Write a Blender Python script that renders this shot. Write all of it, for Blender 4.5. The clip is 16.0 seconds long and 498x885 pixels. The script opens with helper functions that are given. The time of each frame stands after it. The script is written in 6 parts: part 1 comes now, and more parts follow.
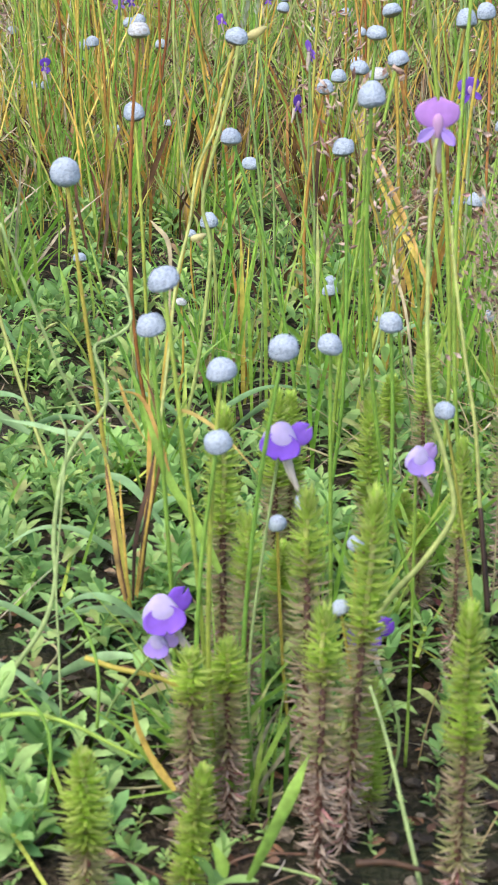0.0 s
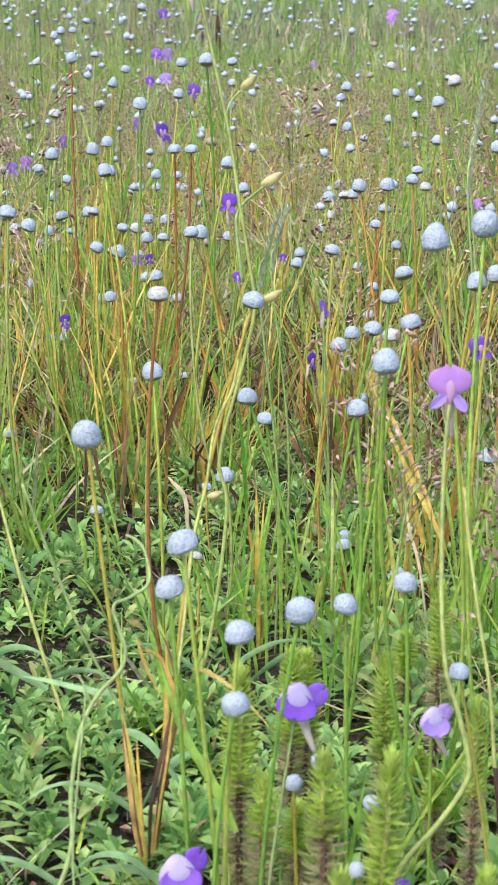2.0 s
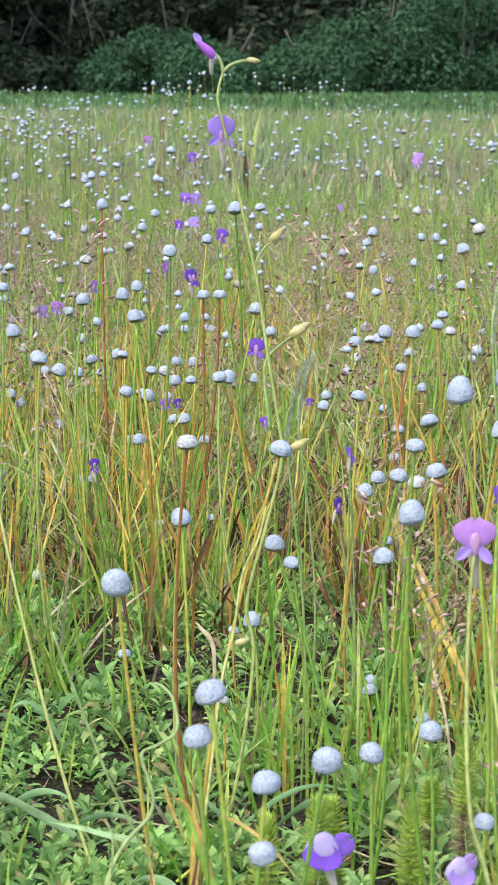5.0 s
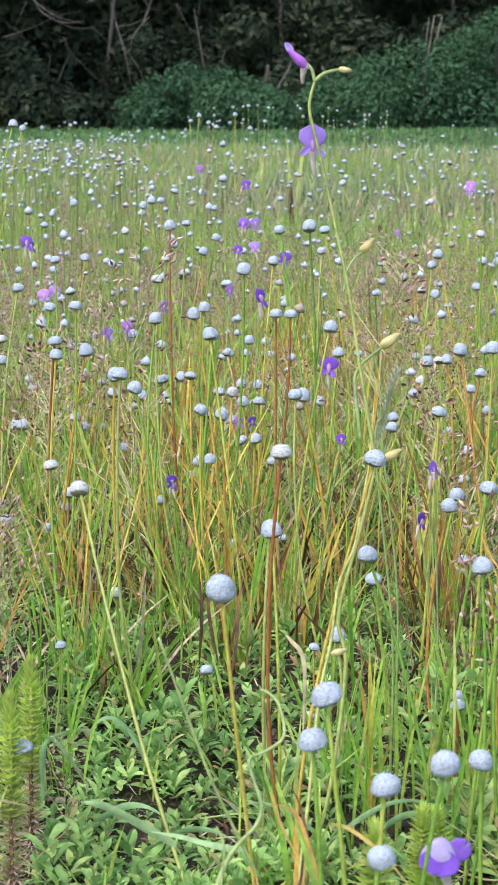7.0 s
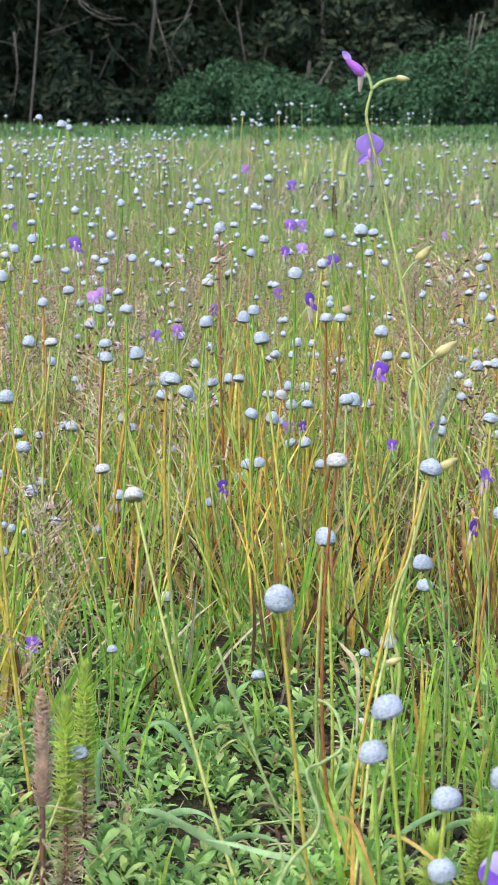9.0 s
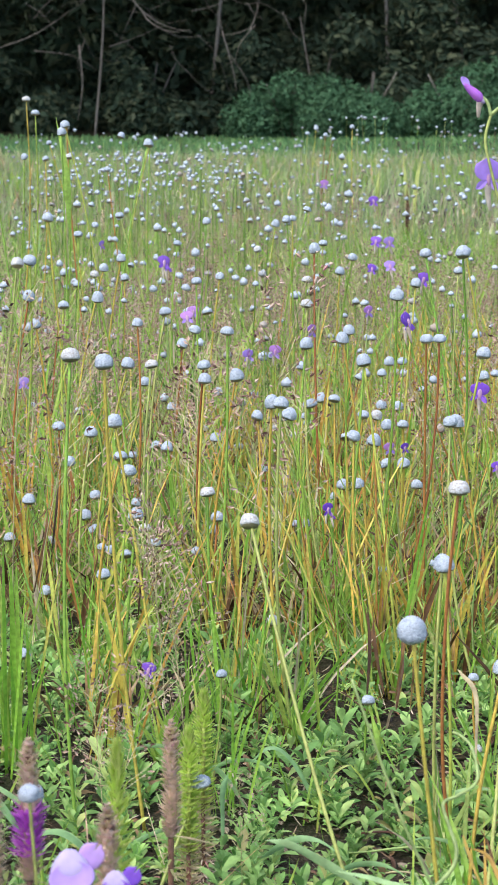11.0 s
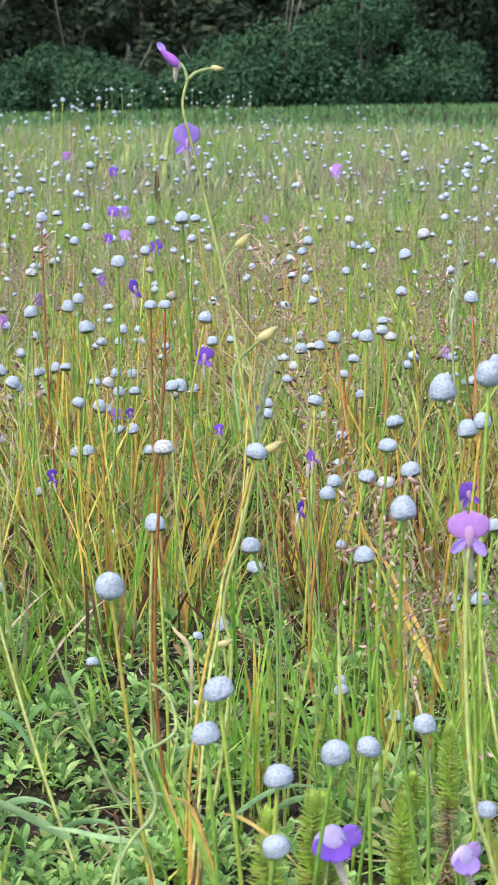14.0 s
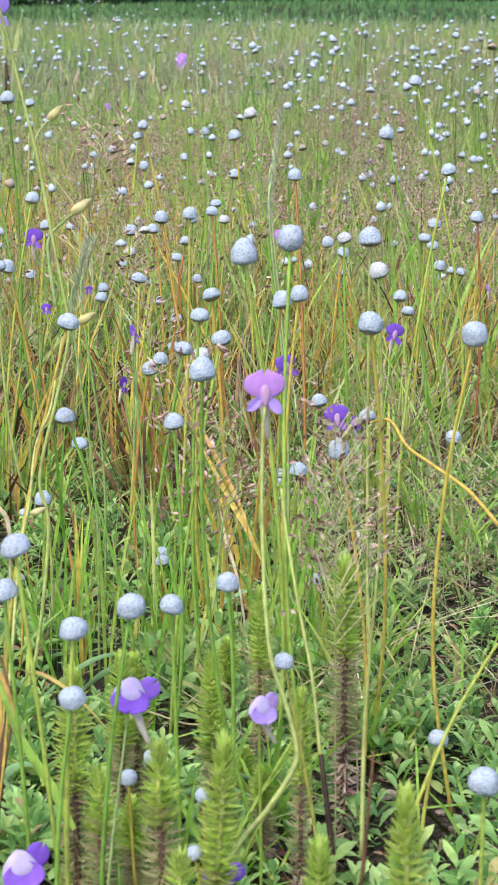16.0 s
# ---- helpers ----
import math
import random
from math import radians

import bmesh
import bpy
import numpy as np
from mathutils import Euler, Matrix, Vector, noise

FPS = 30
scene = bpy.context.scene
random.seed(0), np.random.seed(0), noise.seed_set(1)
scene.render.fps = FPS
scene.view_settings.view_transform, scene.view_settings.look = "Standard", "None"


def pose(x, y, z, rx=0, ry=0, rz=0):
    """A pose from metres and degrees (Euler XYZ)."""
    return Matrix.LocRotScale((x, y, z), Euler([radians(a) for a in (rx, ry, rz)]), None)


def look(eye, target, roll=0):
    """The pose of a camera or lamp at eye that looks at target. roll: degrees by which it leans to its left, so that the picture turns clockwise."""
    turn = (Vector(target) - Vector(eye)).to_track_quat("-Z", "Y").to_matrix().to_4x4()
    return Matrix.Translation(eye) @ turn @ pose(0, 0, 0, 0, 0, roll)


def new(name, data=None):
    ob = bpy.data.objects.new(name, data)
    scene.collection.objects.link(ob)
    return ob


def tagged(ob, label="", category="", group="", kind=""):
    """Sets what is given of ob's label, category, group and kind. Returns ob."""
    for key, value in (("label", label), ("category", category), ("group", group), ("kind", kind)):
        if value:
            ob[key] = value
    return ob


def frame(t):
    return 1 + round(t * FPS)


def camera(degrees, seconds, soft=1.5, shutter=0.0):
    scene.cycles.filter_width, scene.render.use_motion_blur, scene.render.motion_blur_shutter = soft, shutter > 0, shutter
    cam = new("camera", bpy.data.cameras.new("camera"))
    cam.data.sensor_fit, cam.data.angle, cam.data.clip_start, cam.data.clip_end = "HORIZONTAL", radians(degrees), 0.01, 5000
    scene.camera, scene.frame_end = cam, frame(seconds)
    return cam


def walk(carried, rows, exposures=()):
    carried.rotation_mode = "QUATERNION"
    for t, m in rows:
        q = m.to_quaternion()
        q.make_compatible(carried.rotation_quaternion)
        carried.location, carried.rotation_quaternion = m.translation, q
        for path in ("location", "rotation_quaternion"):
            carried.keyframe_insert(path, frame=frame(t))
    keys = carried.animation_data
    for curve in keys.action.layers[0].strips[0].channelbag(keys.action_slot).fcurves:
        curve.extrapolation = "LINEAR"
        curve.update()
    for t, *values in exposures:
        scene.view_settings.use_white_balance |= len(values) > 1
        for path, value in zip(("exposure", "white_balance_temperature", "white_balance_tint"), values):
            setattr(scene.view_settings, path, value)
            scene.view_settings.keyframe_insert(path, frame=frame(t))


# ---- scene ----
cam = camera(13.239, 16.0, soft=1.5)

# seconds, eye (m), heading to the left, pitch and roll (degrees)
ROWS = [
    (0.0, 0.0281, 0.0159, 0.3390, -2.037, -19.910, 0.522),
    (0.5, 0.0282, 0.0141, 0.3396, -2.117, -18.531, 0.591),
    (1.0, 0.0258, 0.0142, 0.3435, -2.035, -16.677, 0.637),
    (1.5, 0.0257, 0.0113, 0.3481, -1.860, -14.719, 0.592),
    (2.0, 0.0259, 0.0070, 0.3495, -1.656, -13.563, 0.579),
    (2.5, 0.0242, 0.0076, 0.3510, -1.439, -12.808, 0.575),
    (3.0, 0.0248, 0.0046, 0.3576, -1.209, -11.890, 0.701),
    (3.5, 0.0243, 0.0017, 0.3606, -1.017, -11.056, 0.808),
    (4.0, 0.0241, -0.0006, 0.3643, -0.971, -10.579, 0.903),
    (4.2, 0.0252, -0.0011, 0.3638, -0.981, -10.493, 0.938),
    (6.3, 0.0185, -0.0071, 0.3445, -0.791, -9.076, 0.105),
    (6.5, 0.0152, -0.0029, 0.3436, -0.605, -9.017, 0.307),
    (7.0, -0.0000, 0.0001, 0.3453, 0.040, -9.038, 0.494),
    (7.5, -0.0029, 0.0015, 0.3475, 0.608, -9.115, 0.407),
    (8.0, -0.0052, 0.0007, 0.3492, 0.832, -9.155, 0.642),
    (10.3, -0.0126, -0.0013, 0.3536, 1.803, -9.041, 0.380),
    (10.5, -0.0201, 0.0000, 0.3553, 2.063, -9.010, 0.391),
    (11.0, -0.0319, 0.0012, 0.3569, 2.797, -8.870, 0.309),
    (11.5, -0.0411, 0.0014, 0.3595, 3.332, -8.657, 0.187),
    (12.0, -0.0441, 0.0003, 0.3620, 3.312, -8.496, 0.016),
    (12.5, -0.0340, -0.0028, 0.3611, 2.350, -8.499, -0.129),
    (13.0, -0.0236, -0.0076, 0.3532, 0.618, -8.720, -0.245),
    (13.5, -0.0169, -0.0088, 0.3527, -1.589, -9.081, -0.450),
    (14.0, -0.0055, -0.0120, 0.3538, -3.483, -9.571, -0.301),
    (14.5, -0.0028, -0.0124, 0.3540, -4.565, -10.121, -0.213),
    (15.0, 0.0081, -0.0179, 0.3482, -5.749, -10.835, -0.148),
    (15.5, 0.0134, -0.0223, 0.3441, -6.456, -11.611, -0.241),
    (16.0, 0.0161, -0.0251, 0.3419, -7.137, -12.241, -0.269),
]
rows = []
for t, x, y, z, yaw, pitch, roll in ROWS:
    yaw, pitch = radians(yaw), radians(pitch)
    ahead = Vector((-math.sin(yaw) * math.cos(pitch), math.cos(yaw) * math.cos(pitch), math.sin(pitch)))
    rows.append((t, look((x, y, z), Vector((x, y, z)) + ahead, roll)))
walk(cam, rows, exposures=[(0.0, 1.06, 6960, 13), (16.0, 1.06, 6960, 13)])
cam.data.dof.use_dof = True
cam.data.dof.focus_distance = 1.32
cam.data.dof.aperture_fstop = 94.0

# ---- light: bright overcast day ----
SUN_EL, SUN_AZ = radians(58), radians(215)
world = bpy.data.worlds.new("sky")
scene.world = world
world.use_nodes = True
wn = world.node_tree
wn.nodes.clear()
sky = wn.nodes.new("ShaderNodeTexSky")
sky.sky_type, sky.sun_disc = "NISHITA", False
sky.sun_elevation, sky.sun_rotation = SUN_EL, SUN_AZ
sky.air_density, sky.dust_density = 1.0, 1.5
wb = wn.nodes.new("ShaderNodeBackground")
wb.inputs["Strength"].default_value = 0.15
wo = wn.nodes.new("ShaderNodeOutputWorld")
wn.links.new(sky.outputs[0], wb.inputs[0])
wn.links.new(wb.outputs[0], wo.inputs[0])
sun = new("sun", bpy.data.lights.new("sun", "SUN"))
sun.data.energy, sun.data.angle, sun.data.color = 1.5, radians(45), (1.0, 0.98, 0.95)
sun.matrix_basis = look((0, 0, 50), Vector((0, 0, 50)) - Vector((math.sin(SUN_AZ) * math.cos(SUN_EL), math.cos(SUN_AZ) * math.cos(SUN_EL), math.sin(SUN_EL))))


# ---- materials ----
def plant(name, cols, src="island", rough=0.55, trans=0.25, grain=300.0, vary=0.35, bump=0.0, spec=0.35):
    """A plant surface: cols is a ramp of (position, r, g, b) picked at random for each blade or thing; fine grain on top."""
    m = bpy.data.materials.new(name)
    m.use_nodes = True
    nt = m.node_tree
    nt.nodes.clear()
    n, l = nt.nodes.new, nt.links.new
    if src == "island":
        rnd = n("ShaderNodeNewGeometry").outputs["Random Per Island"]
    else:
        rnd = n("ShaderNodeObjectInfo").outputs["Random"]
    ramp = n("ShaderNodeValToRGB")
    while len(ramp.color_ramp.elements) < len(cols):
        ramp.color_ramp.elements.new(0.5)
    for e, c in zip(ramp.color_ramp.elements, cols):
        e.position, e.color = c[0], (*c[1:], 1)
    l(rnd, ramp.inputs[0])
    tc = n("ShaderNodeTexCoord")
    ns = n("ShaderNodeTexNoise")
    ns.inputs["Scale"].default_value, ns.inputs["Detail"].default_value = grain, 3.0
    l(tc.outputs["Object"], ns.inputs["Vector"])
    big = n("ShaderNodeTexNoise")
    big.inputs["Scale"].default_value = grain / 9
    l(tc.outputs["Object"], big.inputs["Vector"])
    add = n("ShaderNodeMath")
    add.operation = "ADD"
    l(ns.outputs[0], add.inputs[0]), l(big.outputs[0], add.inputs[1])
    mr = n("ShaderNodeMapRange")
    mr.inputs["From Min"].default_value, mr.inputs["From Max"].default_value = 0.7, 1.3
    mr.inputs["To Min"].default_value, mr.inputs["To Max"].default_value = 1 - vary, 1 + vary
    l(add.outputs[0], mr.inputs[0])
    mul = n("ShaderNodeVectorMath")
    mul.operation = "SCALE"
    l(ramp.outputs[0], mul.inputs[0]), l(mr.outputs[0], mul.inputs["Scale"])
    b = n("ShaderNodeBsdfPrincipled")
    b.inputs["Roughness"].default_value = rough
    b.inputs["Specular IOR Level"].default_value = spec
    l(mul.outputs[0], b.inputs["Base Color"])
    if bump:
        bp = n("ShaderNodeBump")
        bp.inputs["Strength"].default_value, bp.inputs["Distance"].default_value = bump, 0.0006
        l(ns.outputs[0], bp.inputs["Height"]), l(bp.outputs[0], b.inputs["Normal"])
    out = n("ShaderNodeOutputMaterial")
    if trans:
        tr = n("ShaderNodeBsdfTranslucent")
        l(mul.outputs[0], tr.inputs[0])
        mx = n("ShaderNodeMixShader")
        mx.inputs[0].default_value = trans
        l(b.outputs[0], mx.inputs[1]), l(tr.outputs[0], mx.inputs[2])
        l(mx.outputs[0], out.inputs[0])
    else:
        l(b.outputs[0], out.inputs[0])
    return m


def ground_mat():
    m = bpy.data.materials.new("mud_and_moss")
    m.use_nodes = True
    nt = m.node_tree
    n, l = nt.nodes.new, nt.links.new
    b = nt.nodes["Principled BSDF"]
    tc = n("ShaderNodeTexCoord")

    def noise_tex(scale, detail):
        x = n("ShaderNodeTexNoise")
        x.inputs["Scale"].default_value, x.inputs["Detail"].default_value = scale, detail
        l(tc.outputs["Object"], x.inputs["Vector"])
        return x.outputs[0]

    def ramp(fac, cols):
        r = n("ShaderNodeValToRGB")
        while len(r.color_ramp.elements) < len(cols):
            r.color_ramp.elements.new(0.5)
        for e, c in zip(r.color_ramp.elements, cols):
            e.position, e.color = c[0], (*c[1:], 1)
        l(fac, r.inputs[0])
        return r.outputs[0]

    fine, coarse, patch = noise_tex(420, 6), noise_tex(60, 5), noise_tex(9, 4)
    mud = ramp(fine, [(0.3, 0.010, 0.008, 0.006), (0.5, 0.046, 0.034, 0.022), (0.68, 0.12, 0.092, 0.064)])
    moss = ramp(coarse, [(0.3, 0.010, 0.018, 0.007), (0.7, 0.045, 0.075, 0.022)])
    k = ramp(patch, [(0.48, 0, 0, 0), (0.68, 0.6, 0.6, 0.6)])
    mix = n("ShaderNodeMix")
    mix.data_type = "RGBA"
    l(k, mix.inputs[0]), l(mud, mix.inputs[6]), l(moss, mix.inputs[7])
    l(mix.outputs[2], b.inputs["Base Color"])
    wet = n("ShaderNodeMapRange")
    wet.inputs["From Min"].default_value, wet.inputs["From Max"].default_value = 0.40, 0.60
    wet.inputs["To Min"].default_value, wet.inputs["To Max"].default_value = 0.42, 0.9
    b.inputs["Specular IOR Level"].default_value = 0.25
    l(coarse, wet.inputs[0]), l(wet.outputs[0], b.inputs["Roughness"])
    bp = n("ShaderNodeBump")
    bp.inputs["Strength"].default_value, bp.inputs["Distance"].default_value = 1.0, 0.008
    l(fine, bp.inputs["Height"]), l(bp.outputs[0], b.inputs["Normal"])
    return m


def head_mat(name, c0, c1, c2):
    """Papery flower heads: pale scales with darker gaps in between."""
    m = bpy.data.materials.new(name)
    m.use_nodes = True
    nt = m.node_tree
    n, l = nt.nodes.new, nt.links.new
    b = nt.nodes["Principled BSDF"]
    b.inputs["Roughness"].default_value = 0.85
    b.inputs["Specular IOR Level"].default_value = 0.15
    tc = n("ShaderNodeTexCoord")
    mp = n("ShaderNodeMapping")
    mp.inputs["Scale"].default_value = (10, 10, 16)
    l(tc.outputs["Object"], mp.inputs[0])
    vo = n("ShaderNodeTexVoronoi")
    vo.inputs["Scale"].default_value, vo.inputs["Randomness"].default_value = 1.0, 0.85
    l(mp.outputs[0], vo.inputs["Vector"])
    ns = n("ShaderNodeTexNoise")
    ns.inputs["Scale"].default_value, ns.inputs["Detail"].default_value = 2.5, 3.0
    l(mp.outputs[0], ns.inputs["Vector"])
    mixed = n("ShaderNodeMath")
    mixed.operation, mixed.inputs[1].default_value = "MULTIPLY_ADD", 0.35
    l(ns.outputs[0], mixed.inputs[0]), l(vo.outputs["Distance"], mixed.inputs[2])
    r = n("ShaderNodeValToRGB")
    r.color_ramp.elements.new(0.5)
    for e, p, c in zip(r.color_ramp.elements, (0.42, 0.66, 0.95), (c2, c1, c0)):
        e.position, e.color = p, (*c, 1)
    l(mixed.outputs[0], r.inputs[0])
    l(r.outputs[0], b.inputs["Base Color"])
    bp = n("ShaderNodeBump")
    bp.invert = True
    bp.inputs["Strength"].default_value, bp.inputs["Distance"].default_value = 0.38, 0.0008
    l(mixed.outputs[0], bp.inputs["Height"]), l(bp.outputs[0], b.inputs["Normal"])
    return m


GROUND = ground_mat()
# Dull bract tone that doubles as the shadow line under the heads.
BRACT_SHADE = plant("dull_bract_and_shade", [(0, 0.14, 0.13, 0.08), (0.6, 0.24, 0.22, 0.13), (1, 0.34, 0.28, 0.19)], "object", trans=0.0, grain=900, vary=0.5)
HEAD = head_mat("papery_white_head", (0.28, 0.33, 0.40), (0.40, 0.47, 0.555), (0.445, 0.52, 0.61))
HEAD_OLD = head_mat("weathered_head", (0.36, 0.35, 0.33), (0.50, 0.52, 0.54), (0.58, 0.61, 0.64))
STEM_GREEN = plant("green_stem", [(0, 0.18, 0.36, 0.06), (0.6, 0.30, 0.47, 0.08), (1, 0.47, 0.51, 0.10)], "object", trans=0.1)
STEM_YELLOW = plant("yellow_stem", [(0, 0.48, 0.47, 0.10), (0.5, 0.58, 0.46, 0.09), (1, 0.58, 0.36, 0.08)], "object", trans=0.1)
STEM_BROWN = plant("red_brown_stem", [(0, 0.30, 0.11, 0.04), (0.6, 0.46, 0.20, 0.06), (1, 0.56, 0.33, 0.08)], "object", trans=0.05)
VINE_M = plant("pale_green_vine", [(0, 0.27, 0.40, 0.13), (1, 0.36, 0.47, 0.19)], "object", trans=0.1)
VINE_Y = plant("yellow_green_vine", [(0, 0.36, 0.43, 0.13), (1, 0.44, 0.47, 0.15)], "object", trans=0.1)
DARK_STEM = plant("blackened_stem", [(0, 0.04, 0.022, 0.014), (1, 0.16, 0.08, 0.035)], "object", trans=0, grain=120, vary=0.8)
LEAF_HERB = plant("herb_leaf", [(0, 0.16, 0.36, 0.13), (0.5, 0.34, 0.57, 0.20), (0.88, 0.44, 0.65, 0.25), (1, 0.53, 0.66, 0.25)], "object", spec=0.22, rough=0.55, trans=0.35, grain=160)
LEAF_CARPET = plant("carpet_leaf", [(0, 0.14, 0.30, 0.09), (0.45, 0.30, 0.52, 0.17), (0.8, 0.42, 0.62, 0.22), (0.95, 0.52, 0.62, 0.22), (1, 0.42, 0.24, 0.16)], spec=0.22, rough=0.55, trans=0.35, grain=160)
SPIKE_GREEN = plant("spike_fresh_leaf", [(0, 0.46, 0.64, 0.12), (0.6, 0.58, 0.72, 0.18), (1, 0.68, 0.74, 0.27)], trans=0.55)
SPIKE_STEM_FRESH = plant("spike_fresh_stem", [(0, 0.44, 0.48, 0.13), (1, 0.52, 0.50, 0.20)], "object", trans=0.1)
SPIKE_MID = plant("spike_middle_leaf", [(0, 0.44, 0.50, 0.19), (0.5, 0.56, 0.53, 0.28), (1, 0.66, 0.50, 0.37)], trans=0.5)
SPIKE_BROWN = plant("spike_withered_leaf", [(0, 0.26, 0.18, 0.13), (0.5, 0.48, 0.37, 0.29), (0.88, 0.62, 0.50, 0.41), (1, 0.50, 0.22, 0.22)], trans=0.15)
SPIKE_STEM = plant("spike_stem", [(0, 0.14, 0.06, 0.045), (0.7, 0.22, 0.12, 0.08), (1, 0.30, 0.10, 0.09)], "object", trans=0)
BLADE_TUFT = plant("tuft_blade", [(0, 0.16, 0.40, 0.05), (0.5, 0.31, 0.57, 0.08), (0.85, 0.50, 0.62, 0.14), (1, 0.60, 0.56, 0.14)], "object", trans=0.45)
TUFT_YELLOW = plant("tuft_yellow_blade", [(0, 0.44, 0.52, 0.10), (0.4, 0.66, 0.54, 0.11), (0.75, 0.70, 0.42, 0.09), (1, 0.36, 0.14, 0.06)], "object", trans=0.3)
BLADE_BRIGHT = plant("bright_green_blade", [(0, 0.22, 0.45, 0.06), (0.6, 0.36, 0.58, 0.11), (1, 0.52, 0.62, 0.14)], trans=0.45)
GRASS_MIX = plant("meadow_grass", [(0, 0.07, 0.15, 0.035), (0.14, 0.20, 0.40, 0.08), (0.45, 0.40, 0.59, 0.15), (0.72, 0.54, 0.62, 0.24), (0.86, 0.60, 0.55, 0.30), (0.96, 0.62, 0.52, 0.40), (1, 0.38, 0.19, 0.11)], trans=0.4)
GRASS_LUSH = plant("lush_grass", [(0, 0.08, 0.22, 0.08), (0.6, 0.14, 0.32, 0.11), (1, 0.24, 0.38, 0.14)], trans=0.3)
# Lightened and blued: distance haze is put into this grass colour.
GRASS_HAZED = plant("hazed_meadow_grass", [(0, 0.24, 0.39, 0.15), (0.5, 0.37, 0.50, 0.21), (0.8, 0.49, 0.52, 0.30), (1, 0.52, 0.43, 0.34)], trans=0.35)
DRY = plant("dry_leaf", [(0, 0.44, 0.28, 0.12), (0.4, 0.54, 0.42, 0.22), (0.8, 0.60, 0.53, 0.40), (1, 0.36, 0.21, 0.13)], trans=0.25, grain=120, vary=0.6)
# Lilac lightened to make up for shade on the small upper lips.
PETAL_LIGHTENED = plant("lightened_lilac_petal", [(0, 0.66, 0.42, 0.90), (1, 0.74, 0.54, 0.92)], "object", rough=0.6, trans=0.4, vary=0.15)
WITHERED_BASE = plant("withered_bases", [(0, 0.05, 0.028, 0.016), (0.4, 0.16, 0.09, 0.045), (0.75, 0.32, 0.20, 0.09), (1, 0.46, 0.36, 0.24)], trans=0.1)
WITHERED = plant("withered_leaf", [(0, 0.07, 0.035, 0.02), (0.5, 0.22, 0.11, 0.045), (1, 0.40, 0.26, 0.08)], "object", trans=0.1, grain=110, vary=0.9)
YELLOW_STALKS = plant("yellow_stalks", [(0, 0.50, 0.52, 0.11), (0.4, 0.68, 0.52, 0.12), (0.8, 0.68, 0.38, 0.09), (0.92, 0.42, 0.16, 0.06), (1, 0.10, 0.04, 0.025)], trans=0.25)
SPIKE_PINK = plant("pinkish_bract", [(0, 0.52, 0.50, 0.26), (0.4, 0.70, 0.54, 0.44), (0.8, 0.76, 0.62, 0.52), (1, 0.68, 0.42, 0.46)], trans=0.45)
FLORET = plant("purple_floret", [(0, 0.50, 0.10, 0.58), (1, 0.66, 0.22, 0.74)], trans=0.4)
FOLD_PETAL = plant("magenta_folded_petal", [(0, 0.42, 0.12, 0.66), (1, 0.56, 0.20, 0.76)], "object", rough=0.6, trans=0.3, vary=0.2)
THROAT = plant("pinkish_throat", [(0, 0.62, 0.36, 0.62), (1, 0.66, 0.44, 0.62)], "object", rough=0.6, trans=0.3, vary=0.15)
ORANGE = plant("orange_dead_leaf", [(0, 0.60, 0.34, 0.10), (0.6, 0.68, 0.44, 0.13), (1, 0.62, 0.50, 0.16)], "object", trans=0.3, grain=120, vary=0.5)
STRAW = plant("dry_straw", [(0, 0.38, 0.36, 0.18), (1, 0.52, 0.45, 0.27)], "object", trans=0.1)
LITTER = plant("litter", [(0, 0.05, 0.03, 0.02), (0.4, 0.16, 0.10, 0.06), (0.75, 0.32, 0.24, 0.17), (1, 0.50, 0.44, 0.36)], trans=0.05)
CLOD = plant("mud_clod", [(0, 0.012, 0.010, 0.008), (0.45, 0.045, 0.034, 0.024), (0.75, 0.10, 0.075, 0.05), (1, 0.34, 0.28, 0.21)], rough=0.6, trans=0, grain=700, vary=0.6, bump=0.5)
FALLEN = plant("fallen_leaf", [(0, 0.05, 0.025, 0.018), (0.45, 0.16, 0.08, 0.045), (0.7, 0.30, 0.15, 0.08), (0.88, 0.42, 0.32, 0.20), (1, 0.46, 0.16, 0.18)], trans=0.1, vary=0.6)
PANICLE = plant("brown_spikelet", [(0, 0.10, 0.05, 0.04), (0.18, 0.27, 0.15, 0.12), (0.45, 0.46, 0.31, 0.24), (0.75, 0.60, 0.44, 0.36), (0.9, 0.66, 0.52, 0.44), (1, 0.54, 0.24, 0.28)], trans=0.2)
PETAL_VIOLET = plant("violet_petal", [(0, 0.26, 0.10, 0.70), (1, 0.37, 0.18, 0.80)], "object", rough=0.6, trans=0.35, vary=0.2)
PETAL_PINK = plant("lilac_pink_petal", [(0, 0.62, 0.30, 0.80), (1, 0.70, 0.40, 0.86)], "object", rough=0.6, trans=0.35, vary=0.15)
PETAL_LILAC = plant("light_violet_petal", [(0, 0.46, 0.30, 0.84), (1, 0.56, 0.40, 0.88)], "object", rough=0.6, trans=0.35, vary=0.15)
PETAL_PALE = plant("pale_lilac_petal", [(0, 0.56, 0.47, 0.80), (1, 0.66, 0.58, 0.86)], "object", rough=0.6, trans=0.3, vary=0.15)
SPUR = plant("pale_spur", [(0, 0.62, 0.52, 0.46), (1, 0.66, 0.60, 0.52)], "object", trans=0.3)
BUD = plant("yellow_bud", [(0, 0.60, 0.54, 0.24), (1, 0.68, 0.62, 0.32)], "object", trans=0.3)
BARK = plant("grey_bark", [(0, 0.08, 0.075, 0.065), (1, 0.17, 0.155, 0.135)], "object", trans=0, grain=14, bump=0.6)
